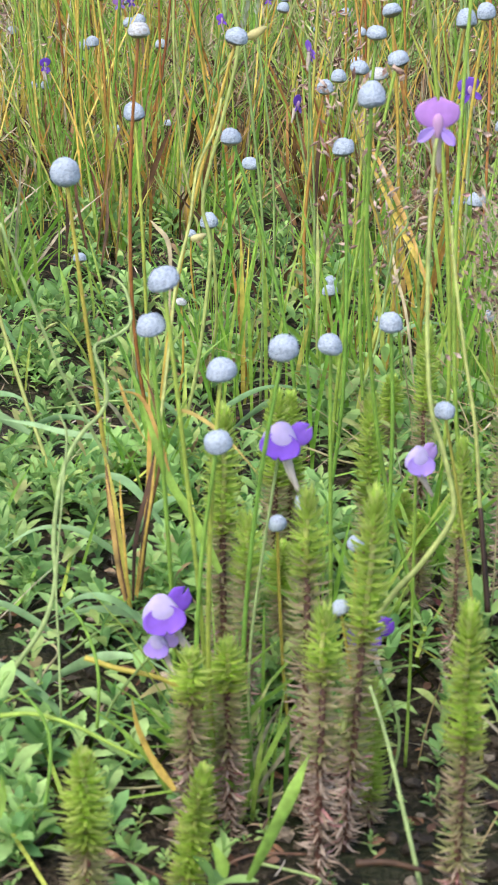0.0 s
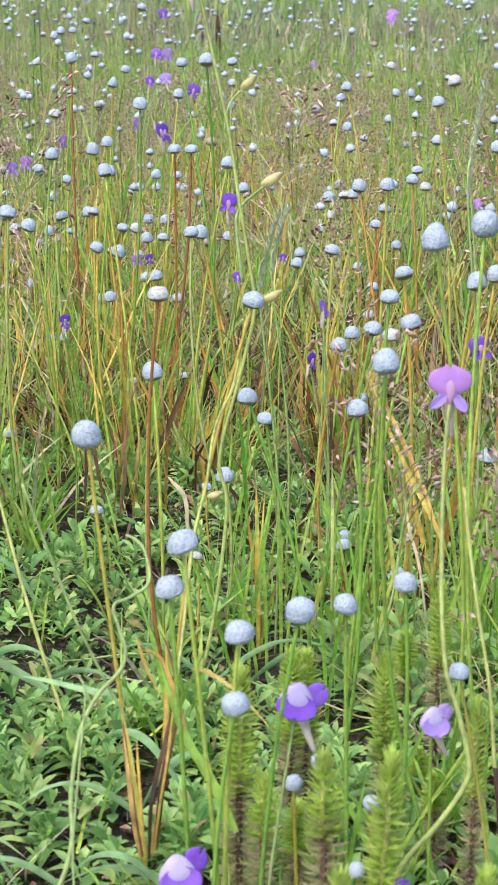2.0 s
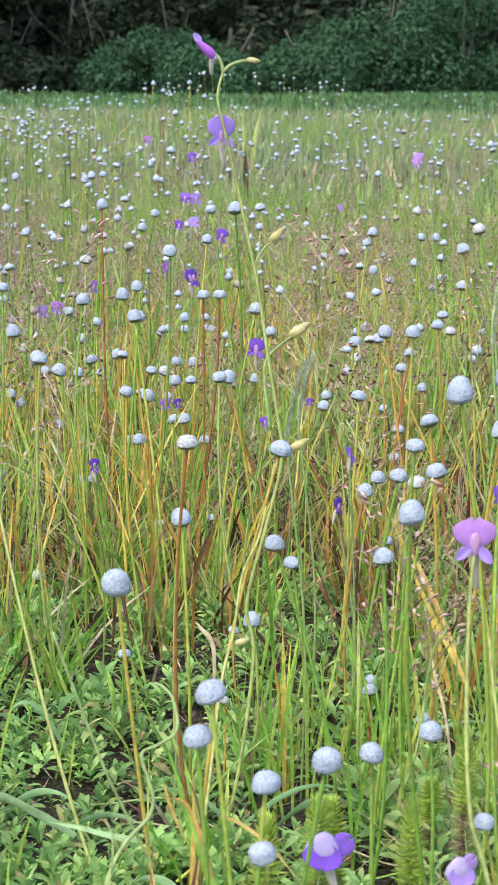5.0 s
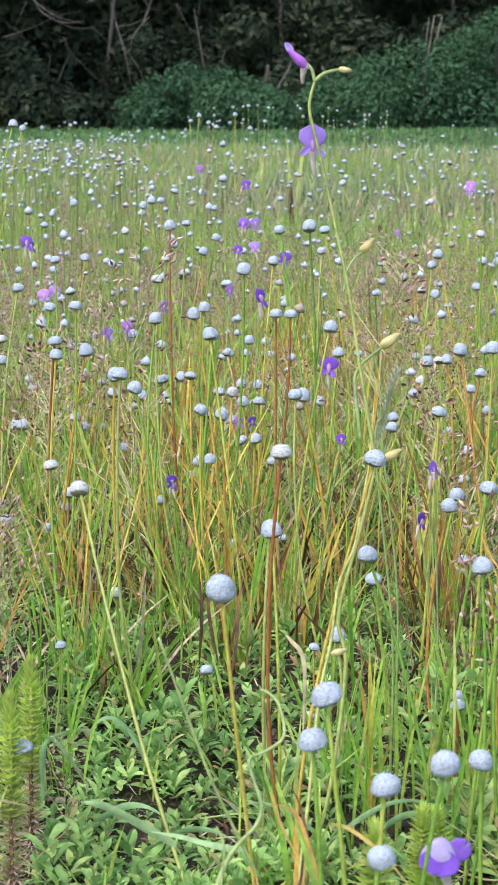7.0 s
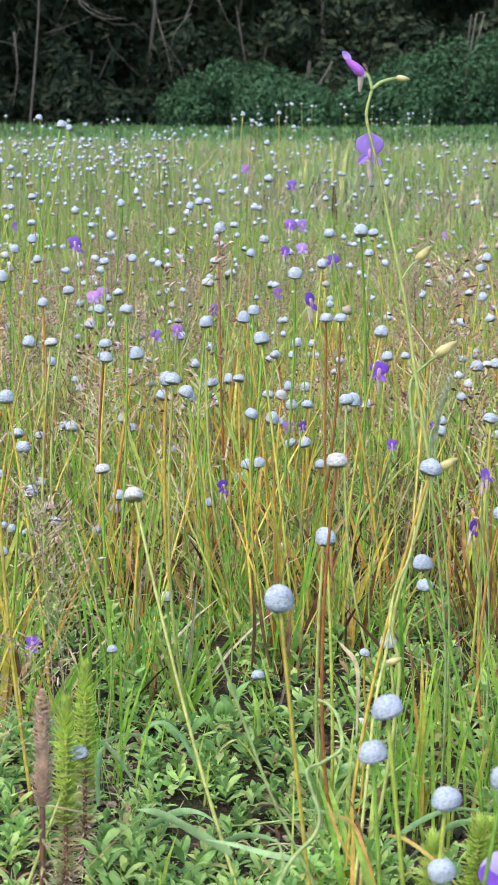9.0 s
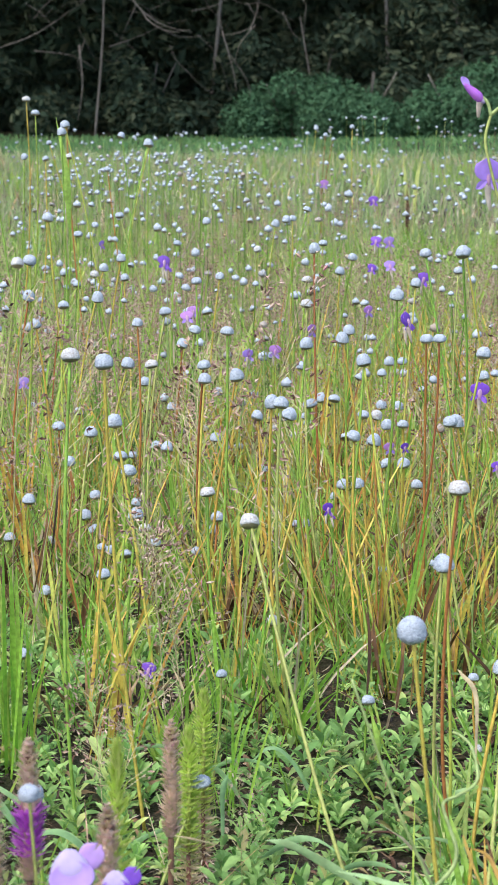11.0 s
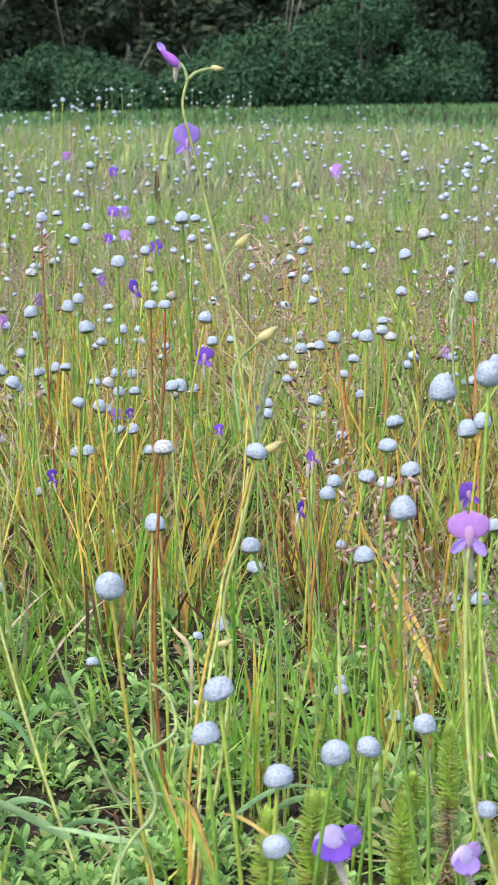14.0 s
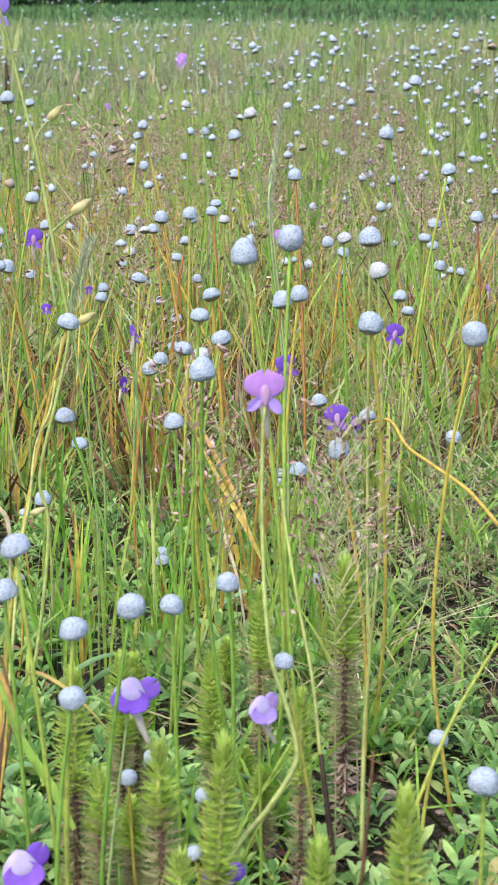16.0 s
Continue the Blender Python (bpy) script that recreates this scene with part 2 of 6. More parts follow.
# Near-black green: the shade inside the wood is put into this leaf colour.
SHADE_DARK_LEAF = plant("shade_dark_leaf", [(0, 0.017, 0.034, 0.021), (0.6, 0.038, 0.064, 0.039), (1, 0.095, 0.115, 0.066)], rough=0.75, spec=0.15, trans=0.2, grain=2)
BROAD_LEAF = plant("broad_grey_green_leaf", [(0, 0.24, 0.44, 0.20), (1, 0.36, 0.56, 0.27)], "object", rough=0.5, trans=0.25, grain=160)
BUSH_LEAF = plant("bush_leaf", [(0, 0.030, 0.085, 0.042), (0.5, 0.052, 0.132, 0.066), (1, 0.085, 0.185, 0.095)], rough=0.75, spec=0.15, trans=0.2, grain=3)


# ---- mesh helpers ----
RNG = np.random.default_rng(7)


def raw_mesh(name, verts, faces, material, smooth=True):
    me = bpy.data.meshes.new(name)
    me.from_pydata(verts.tolist() if hasattr(verts, "tolist") else verts, [], faces.tolist() if hasattr(faces, "tolist") else faces)
    me.materials.append(material)
    if smooth:
        me.polygons.foreach_set("use_smooth", [True] * len(me.polygons))
    me.update()
    return me


def bm_mesh(name, bm, material, smooth=True):
    me = bpy.data.meshes.new(name)
    for f in bm.faces:
        f.smooth = smooth
    bm.to_mesh(me)
    bm.free()
    me.materials.append(material)
    return me


def part(name, data, parent, m=None, label=""):
    """Links a mesh as one part under a thing or a part."""
    ob = new(name, data)
    ob.parent = parent
    if m is not None:
        ob.matrix_basis = m
    if label:
        tagged(ob, label)
    return ob


def thing(name, label, category, x, y, z, rz=0.0, group=""):
    ob = new(name)
    ob.empty_display_size = 0.01
    ob.matrix_basis = pose(x, y, z, 0, 0, rz)
    return tagged(ob, label, category, group)


def stuff(name, me, label, category):
    return tagged(new(name, me), label, category, kind="stuff")


def height(x, y):
    """The lie of the ground: nearly flat, a shallow wet dip, small hummocks."""
    h = 0.012 * noise.noise((x * 3.1, y * 3.1, 0.0)) + 0.006 * noise.noise((x * 14.0, y * 14.0, 4.0))
    h += 0.10 * noise.noise((x * 0.12, y * 0.12, 9.0)) * min(1.0, max(0.0, (math.hypot(x, y) - 5) / 25))
    h -= 0.05 * min(1.0, max(0.0, (y - 6.0) / 20.0))
    return h - 0.022 * math.exp(-((x - 0.11) ** 2 + (y - 0.58) ** 2) / 0.016)


def tube(points, r0, r1, sides=7, close=True):
    """A round stem along points, from radius r0 to r1."""
    pts = [Vector(p) for p in points]
    bm = bmesh.new()
    rings = []
    side = Vector((1, 0, 0))
    for i, p in enumerate(pts):
        d = (pts[min(i + 1, len(pts) - 1)] - pts[max(i - 1, 0)]).normalized()
        side = (side - d * side.dot(d)).normalized()
        up = d.cross(side)
        r = r0 + (r1 - r0) * i / (len(pts) - 1)
        rings.append([bm.verts.new(p + r * (math.cos(a) * side + math.sin(a) * up)) for a in (2 * math.pi * k / sides for k in range(sides))])
    for a, b in zip(rings, rings[1:]):
        for k in range(sides):
            bm.faces.new((a[k], a[(k + 1) % sides], b[(k + 1) % sides], b[k]))
    if close:
        bm.faces.new(rings[-1])
        bm.faces.new(rings[0][::-1])
    return bm


def spline(points, n=8):
    """A smooth line through points (Catmull-Rom)."""
    p = [Vector(q) for q in points]
    p = [2 * p[0] - p[1]] + p + [2 * p[-1] - p[-2]]
    out = []
    for i in range(1, len(p) - 2):
        for k in range(n):
            t = k / n
            a, b, c, d = p[i - 1 : i + 3]
            out.append(0.5 * ((2 * b) + (c - a) * t + (2 * a - 5 * b + 4 * c - d) * t * t + (3 * b - a - 3 * c + d) * t ** 3))
    out.append(p[-2])
    return out


def blades(base, h, w, lean, bend, seg=3, round_=False):
    """Many blades at once: base (n, 3), heights, widths, lean and bend as shares of the height. Returns verts and faces."""
    n = len(base)
    az, face = RNG.uniform(0, 2 * np.pi, (2, n))
    s = np.linspace(0, 1, seg + 1)[None, :]
    off = h[:, None] * (lean[:, None] * s + bend[:, None] * s ** 2)
    c = base[:, None, :] + np.stack([off * np.cos(az)[:, None], off * np.sin(az)[:, None], h[:, None] * s * (1 - 0.4 * bend[:, None] * s)], -1)
    wid = w[:, None] * (0.75 + 0.5 * s) * np.clip((1 - s) * 2.2, 0, 1) ** 0.7 * 0.5
    if round_:
        wid = w[:, None] * (1 - 0.4 * s) * 0.5
    side = np.stack([np.cos(face), np.sin(face), 0 * face], -1)[:, None, :] * wid[..., None]
    fold = np.stack([-np.sin(face), np.cos(face), 0 * face], -1)[:, None, :] * wid[..., None] * (0.9 if round_ else 0.3)
    v = np.stack([c - side, c + fold, c + side] if not round_ else [c - side - fold * 0.6, c + fold, c + side - fold * 0.6], 2)
    k = 3
    idx = np.arange(n)[:, None] * (seg + 1) * k
    faces = []
    for i in range(seg):
        for a, b in ((0, 1), (1, 2)) if not round_ else ((0, 1), (1, 2), (2, 0)):
            faces.append(np.concatenate([idx + i * k + a, idx + i * k + b, idx + (i + 1) * k + b, idx + (i + 1) * k + a], 1))
    return v.reshape(-1, 3), np.concatenate(faces)


def join(parts_):
    vs, fs, o = [], [], 0
    for v, f in parts_:
        vs.append(v), fs.append(f + o)
        o += len(v)
    return np.concatenate(vs), np.concatenate(fs)


def wedge(n, r0, r1, a0=-17.0, a1=21.0, patch=0.0):
    """n places on the ground between two distances and two headings (degrees to the right), with z."""
    m = n * 4 if patch else n
    r = np.sqrt(RNG.uniform(r0 ** 2, r1 ** 2, m))
    a = np.radians(RNG.uniform(a0, a1, m))
    x, y = r * np.sin(a), r * np.cos(a)
    if patch:
        k = np.argsort([noise.noise((p * patch, q * patch, patch)) + RNG.uniform(-0.25, 0.25) for p, q in zip(x, y)])[-n:]
        x, y = x[k], y[k]
    return np.stack([x, y, [height(p, q) for p, q in zip(x, y)]], -1)


def leaf_grid(length, width, fold=0.25, droop=0.3, teeth=0.0, nu=5):
    """One leaf along +x with a folded midrib, widest past its middle, with a few teeth towards the tip; verts and faces."""
    s = np.linspace(0, 1, nu + 1)
    wid = width * 0.5 * np.sin(np.pi * np.clip(s, 0.0, 1) ** 1.35) ** 0.7
    wid = wid * (1 + teeth * np.where(np.arange(nu + 1) % 2, 1, -1) * (s > 0.4))
    wid[0], wid[-1] = width * 0.12, width * 0.02
    z = droop * length * (0.5 * s - 1.0 * s ** 2)
    v = np.concatenate([np.stack([length * s, k * wid, z + abs(k) * fold * wid], -1) for k in (-1, 0, 1)])
    m = nu + 1
    f = [(a * m + i, a * m + i + 1, (a + 1) * m + i + 1, (a + 1) * m + i) for a in (0, 1) for i in range(nu)]
    return v, np.array(f)


def turned(v, rx=0.0, ry=0.0, rz=0.0, at=(0, 0, 0), s=1.0):
    m = np.array(Euler((rx, ry, rz)).to_matrix())
    return (v * s) @ m.T + np.array(at)


# ---- ground: one sheet to the horizon ----
def build_ground():
    ax = sorted(set(list(np.linspace(-0.7, 0.7, 71)) + [s * 0.7 * 1.28 ** k for k in range(1, 31) for s in (-1, 1)]))
    ay = sorted(set(list(np.linspace(0.2, 2.2, 100)) + [2.2 * 1.2 ** k for k in range(1, 36)] + [0.2 - 0.1 * 1.35 ** k for k in range(1, 30)]))
    verts = [(x, y, height(x, y)) for y in ay for x in ax]
    w = len(ax)
    faces = [(j * w + i, j * w + i + 1, (j + 1) * w + i + 1, (j + 1) * w + i) for j in range(len(ay) - 1) for i in range(w - 1)]
    tagged(new("ground", raw_mesh("ground", verts, faces, GROUND)), "dark wet mud with moss under the meadow plants", "ground", kind="structure")


build_ground()


# ---- trees and bushes at the edge of the meadow ----
def leaf_cloud(lobes, n, size):
    """Leaves strewn over the shells of ellipsoid lobes (x, y, z, rx, ry, rz); verts and faces."""
    L = np.array(lobes, float)
    vol = L[:, 3] * L[:, 5]
    pick = RNG.choice(len(L), n, p=vol / vol.sum())
    d = RNG.normal(size=(n, 3))
    d /= np.linalg.norm(d, axis=1)[:, None]
    rad = RNG.uniform(0.45, 1.08, n) ** 0.6
    c = L[pick, :3] + d * L[pick, 3:] * rad[:, None]
    c[:, 2] = np.maximum(c[:, 2], 0.03)
    nrm = d + RNG.normal(size=(n, 3)) * 0.7 + (0, 0, 0.5)
    nrm /= np.linalg.norm(nrm, axis=1)[:, None]
    a = np.cross(nrm, RNG.normal(size=(n, 3)))
    a /= np.linalg.norm(a, axis=1)[:, None]
    b = np.cross(nrm, a)
    s = size * RNG.uniform(0.6, 1.3, n)[:, None]
    v = np.stack([c - a * s, c - b * s * 0.42 + nrm * s * 0.1, c + a * s, c + b * s * 0.42 + nrm * s * 0.1], 1).reshape(-1, 3)
    i = np.arange(n)[:, None] * 4
    return v, np.concatenate([i, i + 1, i + 2, i + 3], 1)


def lobes_in(rng, n, w, d, h, r):
    out = []
    for _ in range(n):
        u, q = rng.uniform(-1, 1), rng.uniform(-1, 1)
        rr = r * rng.uniform(0.7, 1.25)
        top = h * (1 - 0.35 * u * u) * rng.uniform(0.35, 1.0)
        out.append((u * w / 2, q * d / 2, max(rr * 0.6, top - rr), rr, rr, rr * 0.85))
    return out


def bush(x, y, w, h, label, n=6500, seed=1, leaf=BUSH_LEAF, size=0.045):
    rng = random.Random(seed)
    t = thing("bush", label, "bush", x, y, height(x, y), group="bushes at the meadow's edge")
    v, f = leaf_cloud(lobes_in(rng, 10, w, w * 0.6, h, 0.33 * h ** 0.5), n, size)
    part("foliage", raw_mesh("bush_foliage", v, f, leaf, False), t)
    for k in range(3):
        a = rng.uniform(0, 6.28)
        part("limb", bm_mesh("bush_limb", tube(spline([(0.05 * k, 0, -0.05), (0.15 * math.cos(a), 0.15 * math.sin(a), h * 0.35), (0.4 * math.cos(a), 0.3 * math.sin(a), h * 0.75)], 4), 0.025, 0.008, 6), BARK), t)


def tree(x, y, h, w, low, label, n=5500, seed=1, lean=0.0, r=0.035):
    rng = random.Random(seed)
    t = thing("tree", label, "tree", x, y, height(x, y), group="trees of the wood edge")
    trunk = spline([(0, 0, -0.1), (lean * 0.15 + 0.05, 0.02, h * 0.2), (lean * 0.5 - 0.06, 0, h * 0.45), (lean, 0.1, h * 0.8)], 6)
    part("trunk", bm_mesh("trunk", tube(trunk, r, r * 0.35, 9), BARK), t)
    for k in range(7):
        a, z0 = rng.uniform(0, 6.28), rng.uniform(0.2, 0.6) * h
        p0 = min(trunk, key=lambda p: abs(p.z - z0))
        e = Vector((math.cos(a), math.sin(a), 0)) * rng.uniform(0.5, 1.0) * w * 0.5
        part("limb", bm_mesh("limb", tube(spline([p0, p0 + e * 0.45 + Vector((0, 0, 0.3 * w * 0.4)), p0 + e + Vector((0, 0, rng.uniform(-0.2, 0.5) * w * 0.4))], 5), r * 0.4, r * 0.1, 6), BARK), t)
    lob = []
    for _ in range(16):
        a, q = rng.uniform(0, 6.28), math.sqrt(rng.random()) * w * 0.45
        rr = w * rng.uniform(0.16, 0.28)
        lob.append((lean + q * math.cos(a), q * math.sin(a), rng.uniform(low + rr * 0.6, h), rr, rr, rr * 0.7))
    # The crown's leaves carry the wood's shade in their colour.
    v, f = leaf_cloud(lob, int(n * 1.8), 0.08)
    part("crown", raw_mesh("crown", v, f, SHADE_DARK_LEAF, False), t)


for k, (x, y, w, h) in enumerate([(-1.0, 29.3, 1.2, 1.0), (0.1, 29.0, 1.7, 1.2), (1.3, 29.2, 1.5, 1.15), (2.2, 28.9, 1.6, 2.0), (3.3, 29.2, 1.8, 1.85), (4.3, 29.4, 1.4, 1.2), (5.6, 30.4, 1.6, 1.1), (7.2, 30.6, 1.8, 1.2)]):
    # The last two bushes take the leaf colour with shade put in.
    bush(x, y, w, h, "rounded grey-green leafy bush at the foot of the wood", seed=20 + k, n=9000 if k < 6 else 6000, size=0.036, leaf=BUSH_LEAF if k < 6 else SHADE_DARK_LEAF)
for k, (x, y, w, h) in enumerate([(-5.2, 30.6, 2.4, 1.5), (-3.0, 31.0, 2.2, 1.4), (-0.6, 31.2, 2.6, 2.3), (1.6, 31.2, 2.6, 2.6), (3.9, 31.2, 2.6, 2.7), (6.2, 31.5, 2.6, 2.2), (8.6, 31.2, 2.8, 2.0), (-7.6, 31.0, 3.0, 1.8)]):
    bush(x, y, w, h, "green undergrowth, the shade of the trees coloured into its leaves", seed=60 + k, n=6000, leaf=SHADE_DARK_LEAF, size=0.075)
for k, (x, y, h, w, low, lean) in enumerate([(-8.5, 31.5, 8, 5.5, 1.6, 0.5), (-5.6, 30.6, 7.5, 5, 1.7, -0.7), (-3.7, 30.2, 7, 4.5, 1.8, 0.5), (-2.2, 31.4, 8.5, 5.5, 1.8, 0.8), (0.4, 32.4, 9, 6, 1.6, -0.4), (2.8, 32.0, 8.5, 5.5, 1.8, 0.4), (5.4, 32.0, 8, 5.5, 1.5, -0.3), (7.8, 31.8, 8.5, 5.5, 1.5, 0.5), (10.8, 31.6, 8, 6, 1.3, -0.5), (-11.5, 32, 8, 6, 1.2, 0.3)]):
    tree(x, y, h, w, low, "shady broadleaf tree with thin grey trunk at the wood edge", seed=100 + k, lean=lean, n=3600 if k in (1, 2, 3) else 5200, r=0.02 if k == 2 else 0.035)


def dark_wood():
    """The depth of the wood behind the first trees, shade painted into its leaves."""
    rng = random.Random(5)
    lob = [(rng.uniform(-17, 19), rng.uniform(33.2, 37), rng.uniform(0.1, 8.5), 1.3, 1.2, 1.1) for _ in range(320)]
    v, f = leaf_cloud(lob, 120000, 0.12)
    stuff("woodland", raw_mesh("woodland", v, f, SHADE_DARK_LEAF, False), "dense woodland closing off the meadow, shade coloured into its leaves", "wood")


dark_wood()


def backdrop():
    """A solid foliage-coloured sheet added far behind the trees, dark to stand for shade."""
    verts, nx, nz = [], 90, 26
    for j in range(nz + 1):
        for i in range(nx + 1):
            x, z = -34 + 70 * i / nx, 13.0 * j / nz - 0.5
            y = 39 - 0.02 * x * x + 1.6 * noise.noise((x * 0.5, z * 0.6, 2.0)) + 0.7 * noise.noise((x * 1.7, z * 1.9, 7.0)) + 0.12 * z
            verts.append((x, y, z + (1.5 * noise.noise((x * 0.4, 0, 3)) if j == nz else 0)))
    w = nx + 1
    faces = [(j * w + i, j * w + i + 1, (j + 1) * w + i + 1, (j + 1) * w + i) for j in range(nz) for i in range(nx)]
    # Added to block the sky in the gaps between the trees.
    tagged(new("backdrop", raw_mesh("backdrop", verts, faces, SHADE_DARK_LEAF)), "dark sheet standing for the shaded depth of the wood", "backdrop", kind="structure")


backdrop()


def bare_branch(points, r):
    p0 = Vector(points[0])
    ob = new("bare_branch", bm_mesh("bare_branch", tube([q - p0 for q in spline(points, 7)], r * 0.6, r * 0.15, 6), BARK))
    ob.matrix_basis = pose(*p0)
    tagged(ob, "thin bare grey branch hanging from the wood edge", "branch", "bare branches")


brng = random.Random(12)
for k in range(30):
    x_, z_ = brng.uniform(-5.2, 0.2), brng.uniform(1.1, 2.7)
    y_, l_, s_ = brng.uniform(28.6, 30.2), brng.uniform(0.5, 1.3), brng.choice((-1, 1))
    p_ = [Vector((x_, y_, z_))]
    d_ = Vector((s_ * brng.uniform(0.2, 1.0), 0, brng.uniform(-1.0, 0.5))).normalized()
    for j in range(4):
        p_.append(p_[-1] + d_ * l_ / 4)
        d_ = (d_ + Vector((brng.gauss(0, 0.3), brng.gauss(0, 0.1), brng.gauss(0.05, 0.25)))).normalized()
    bare_branch(p_, brng.uniform(0.004, 0.010))

bare_branch([(-4.7604, 28.6677, 1.1216), (-4.3147, 28.7164, 1.2938), (-3.9446, 28.7717, 1.5321), (-3.6487, 28.8187, 1.7404)], 0.017)
bare_branch([(-3.0039, 28.7510, 1.7536), (-2.8531, 28.7332, 1.5926), (-2.5905, 28.7198, 1.4247), (-2.2174, 28.7234, 1.3310)], 0.014)
bare_branch([(-3.7677, 29.1300, 1.1754), (-3.7154, 29.0507, 0.6515), (-3.7696, 28.9719, 0.1644)], 0.019)
bare_branch([(-1.9060, 29.0886, 1.6257), (-1.7488, 29.0151, 1.1060), (-1.4799, 28.9587, 0.6613), (-1.4360, 28.8854, 0.1781)], 0.012)
bare_branch([(-1.4785, 28.8597, 1.3237), (-1.3704, 28.9112, 1.6197), (-1.3220, 28.9597, 1.9153)], 0.017)
bare_branch([(-4.3422, 28.8862, 1.0922), (-3.8150, 28.9008, 1.0206), (-3.4362, 28.8848, 0.7995)], 0.010)
bare_branch([(-2.8976, 28.7580, 1.6368), (-2.7848, 28.7326, 1.4765), (-2.5239, 28.7122, 1.3468), (-2.2272, 28.7151, 1.3640)], 0.015)
bare_branch([(-1.8383, 29.0191, 1.3635), (-1.6837, 28.9369, 0.8463), (-1.6286, 28.8899, 0.5505)], 0.012)
bare_branch([(-1.4935, 28.8746, 1.7269), (-1.4029, 28.8514, 1.5806), (-1.2682, 28.8400, 1.5082)], 0.011)
bare_branch([(-1.0415, 29.1316, 1.6304), (-0.8873, 29.0928, 1.3337), (-0.6974, 29.0790, 1.1860)], 0.007)
bare_branch([(-2.2442, 29.0718, 1.6239), (-1.9445, 29.0983, 1.6999), (-1.6458, 29.1364, 1.8502)], 0.008)


# ---- grass of the far meadow ----
def grass_stuff(name, label, n, r0, r1, h, w, mat_, lean=0.25, bend=0.35, seg=2, a0=-17.0, a1=21.0, patch=0.0):
    b = wedge(n, r0, r1, a0, a1, patch)
    hh = RNG.uniform(h[0], h[1], n) * RNG.uniform(0.7, 1.15, n)
    v, f = blades(b, hh, RNG.uniform(w[0], w[1], n), RNG.uniform(0, lean, n), RNG.uniform(0, bend, n), seg)
    stuff(name, raw_mesh(name, v, f, mat_), label, "grass")


grass_stuff("far_grass", "lush green grass in front of the wood", 30000, 13, 30.5, (0.04, 0.09), (0.008, 0.02), GRASS_LUSH, a0=-22, a1=26)
grass_stuff("meadow_grass", "olive and tan meadow grass in the middle distance", 30000, 4.5, 15, (0.05, 0.13), (0.004, 0.009), GRASS_HAZED, a0=-20, a1=24)
grass_stuff("dry_meadow_grass", "patches of dry brown grass in the meadow", 3500, 3.5, 13, (0.06, 0.15), (0.003, 0.007), DRY, 0.5, 0.5, 2, -20, 24, 1.1)
grass_stuff("green_meadow_grass", "patches of fresh green grass in the meadow", 6000, 3.5, 13, (0.06, 0.14), (0.003, 0.007), BLADE_BRIGHT, 0.2, 0.2, 2, -20, 24, 1.4)
grass_stuff("meadow_grass", "mixed green, yellow and brown thin meadow grass", 17000, 1.9, 5.0, (0.04, 0.12), (0.0018, 0.004), GRASS_MIX, 0.45, 0.4, seg=3)


# ---- pipeworts: button flower heads on thin stalks ----
def head_mesh(seed, mat_, sub=3, squash=0.8, tip=0.0, under=0.38, scales=0, slant=0.0):
    """A button head one unit wide: a domed cushion of small overlapping papery scales, flatter below."""
    rng = random.Random(seed)
    cells = []
    for i in range(scales):
        z = 1 - 2 * (i + 0.5) / scales
        a = i * 2.39996 + rng.uniform(-0.12, 0.12)
        q = math.sqrt(1 - z * z)
        cells.append((q * math.cos(a), q * math.sin(a), 2.0 * z + rng.uniform(-0.04, 0.04)))
    cells = np.array(cells) if scales else None
    bm = bmesh.new()
    bmesh.ops.create_icosphere(bm, subdivisions=sub, radius=0.5)
    for v in bm.verts:
        c = v.co.copy()
        ridge = 0.0
        if scales:
            d = c.normalized()
            dist = np.sort(np.linalg.norm(cells - np.array((d.x, d.y, 2.0 * d.z)), axis=1))[:2]
            ridge = 0.056 * min(1.0, (dist[1] - dist[0]) * scales ** 0.5 * 0.55) - 0.03
        lump = noise.noise(c * 2.6 + Vector((seed, 0, 0))) * 0.09
        zn, flat = min(1.0, abs(c.z) / 0.5), Vector((c.x, c.y, 0))
        flat = flat.normalized() if flat.length > 1e-6 else Vector((0, 0, 0))
        if c.z > 0:
            c = flat * 0.5 * max(0.0, 1 - zn ** 2.4) ** 0.46 + Vector((0, 0, 0.5 * squash * zn))
            c.z += tip * max(0.0, zn - 0.6)
        else:
            c = flat * 0.5 * math.sqrt(max(0.0, 1 - zn * zn)) - Vector((0, 0, 0.5 * squash * under * zn))
        c *= 1 + ridge + lump
        c.z += slant * c.x - 0.25 * squash * (1 - under)
        v.co = c
    return bm_mesh("button_head", bm, mat_)


def collar_mesh():
    """The ring of small dull bracts under a head one unit wide, its rim at z = 0; doubles as shade."""
    bm = bmesh.new()
    rings = []
    for r, z in ((0.06, -0.13), (0.26, -0.10), (0.40, -0.03), (0.44, 0.03)):
        rings.append([bm.verts.new((r * (1 + (0.06 if k % 2 else -0.04)) * math.cos(k * math.pi / 9), r * math.sin(k * math.pi / 9), z)) for k in range(18)])
    for a, b in zip(rings, rings[1:]):
        for k in range(18):
            bm.faces.new((a[k], a[(k + 1) % 18], b[(k + 1) % 18], b[k]))
    bm.faces.new(rings[0][::-1])
    return bm_mesh("bract_collar", bm, BRACT_SHADE)


SHAPES = {}


def head_kind(*a, **k):
    me = head_mesh(*a, **k)
    SHAPES[me.name] = min(v.co.z for v in me.vertices)
    return me


HEADS = [head_kind(k, HEAD, 4, s, under=u, scales=95, slant=sl) for k, (s, u, sl) in enumerate(((1.36, 0.24, 0), (1.18, 0.26, 0.04), (1.46, 0.20, -0.03), (1.0, 0.34, 0.06), (1.26, 0.28, -0.06), (0.9, 0.4, 0.0)))]
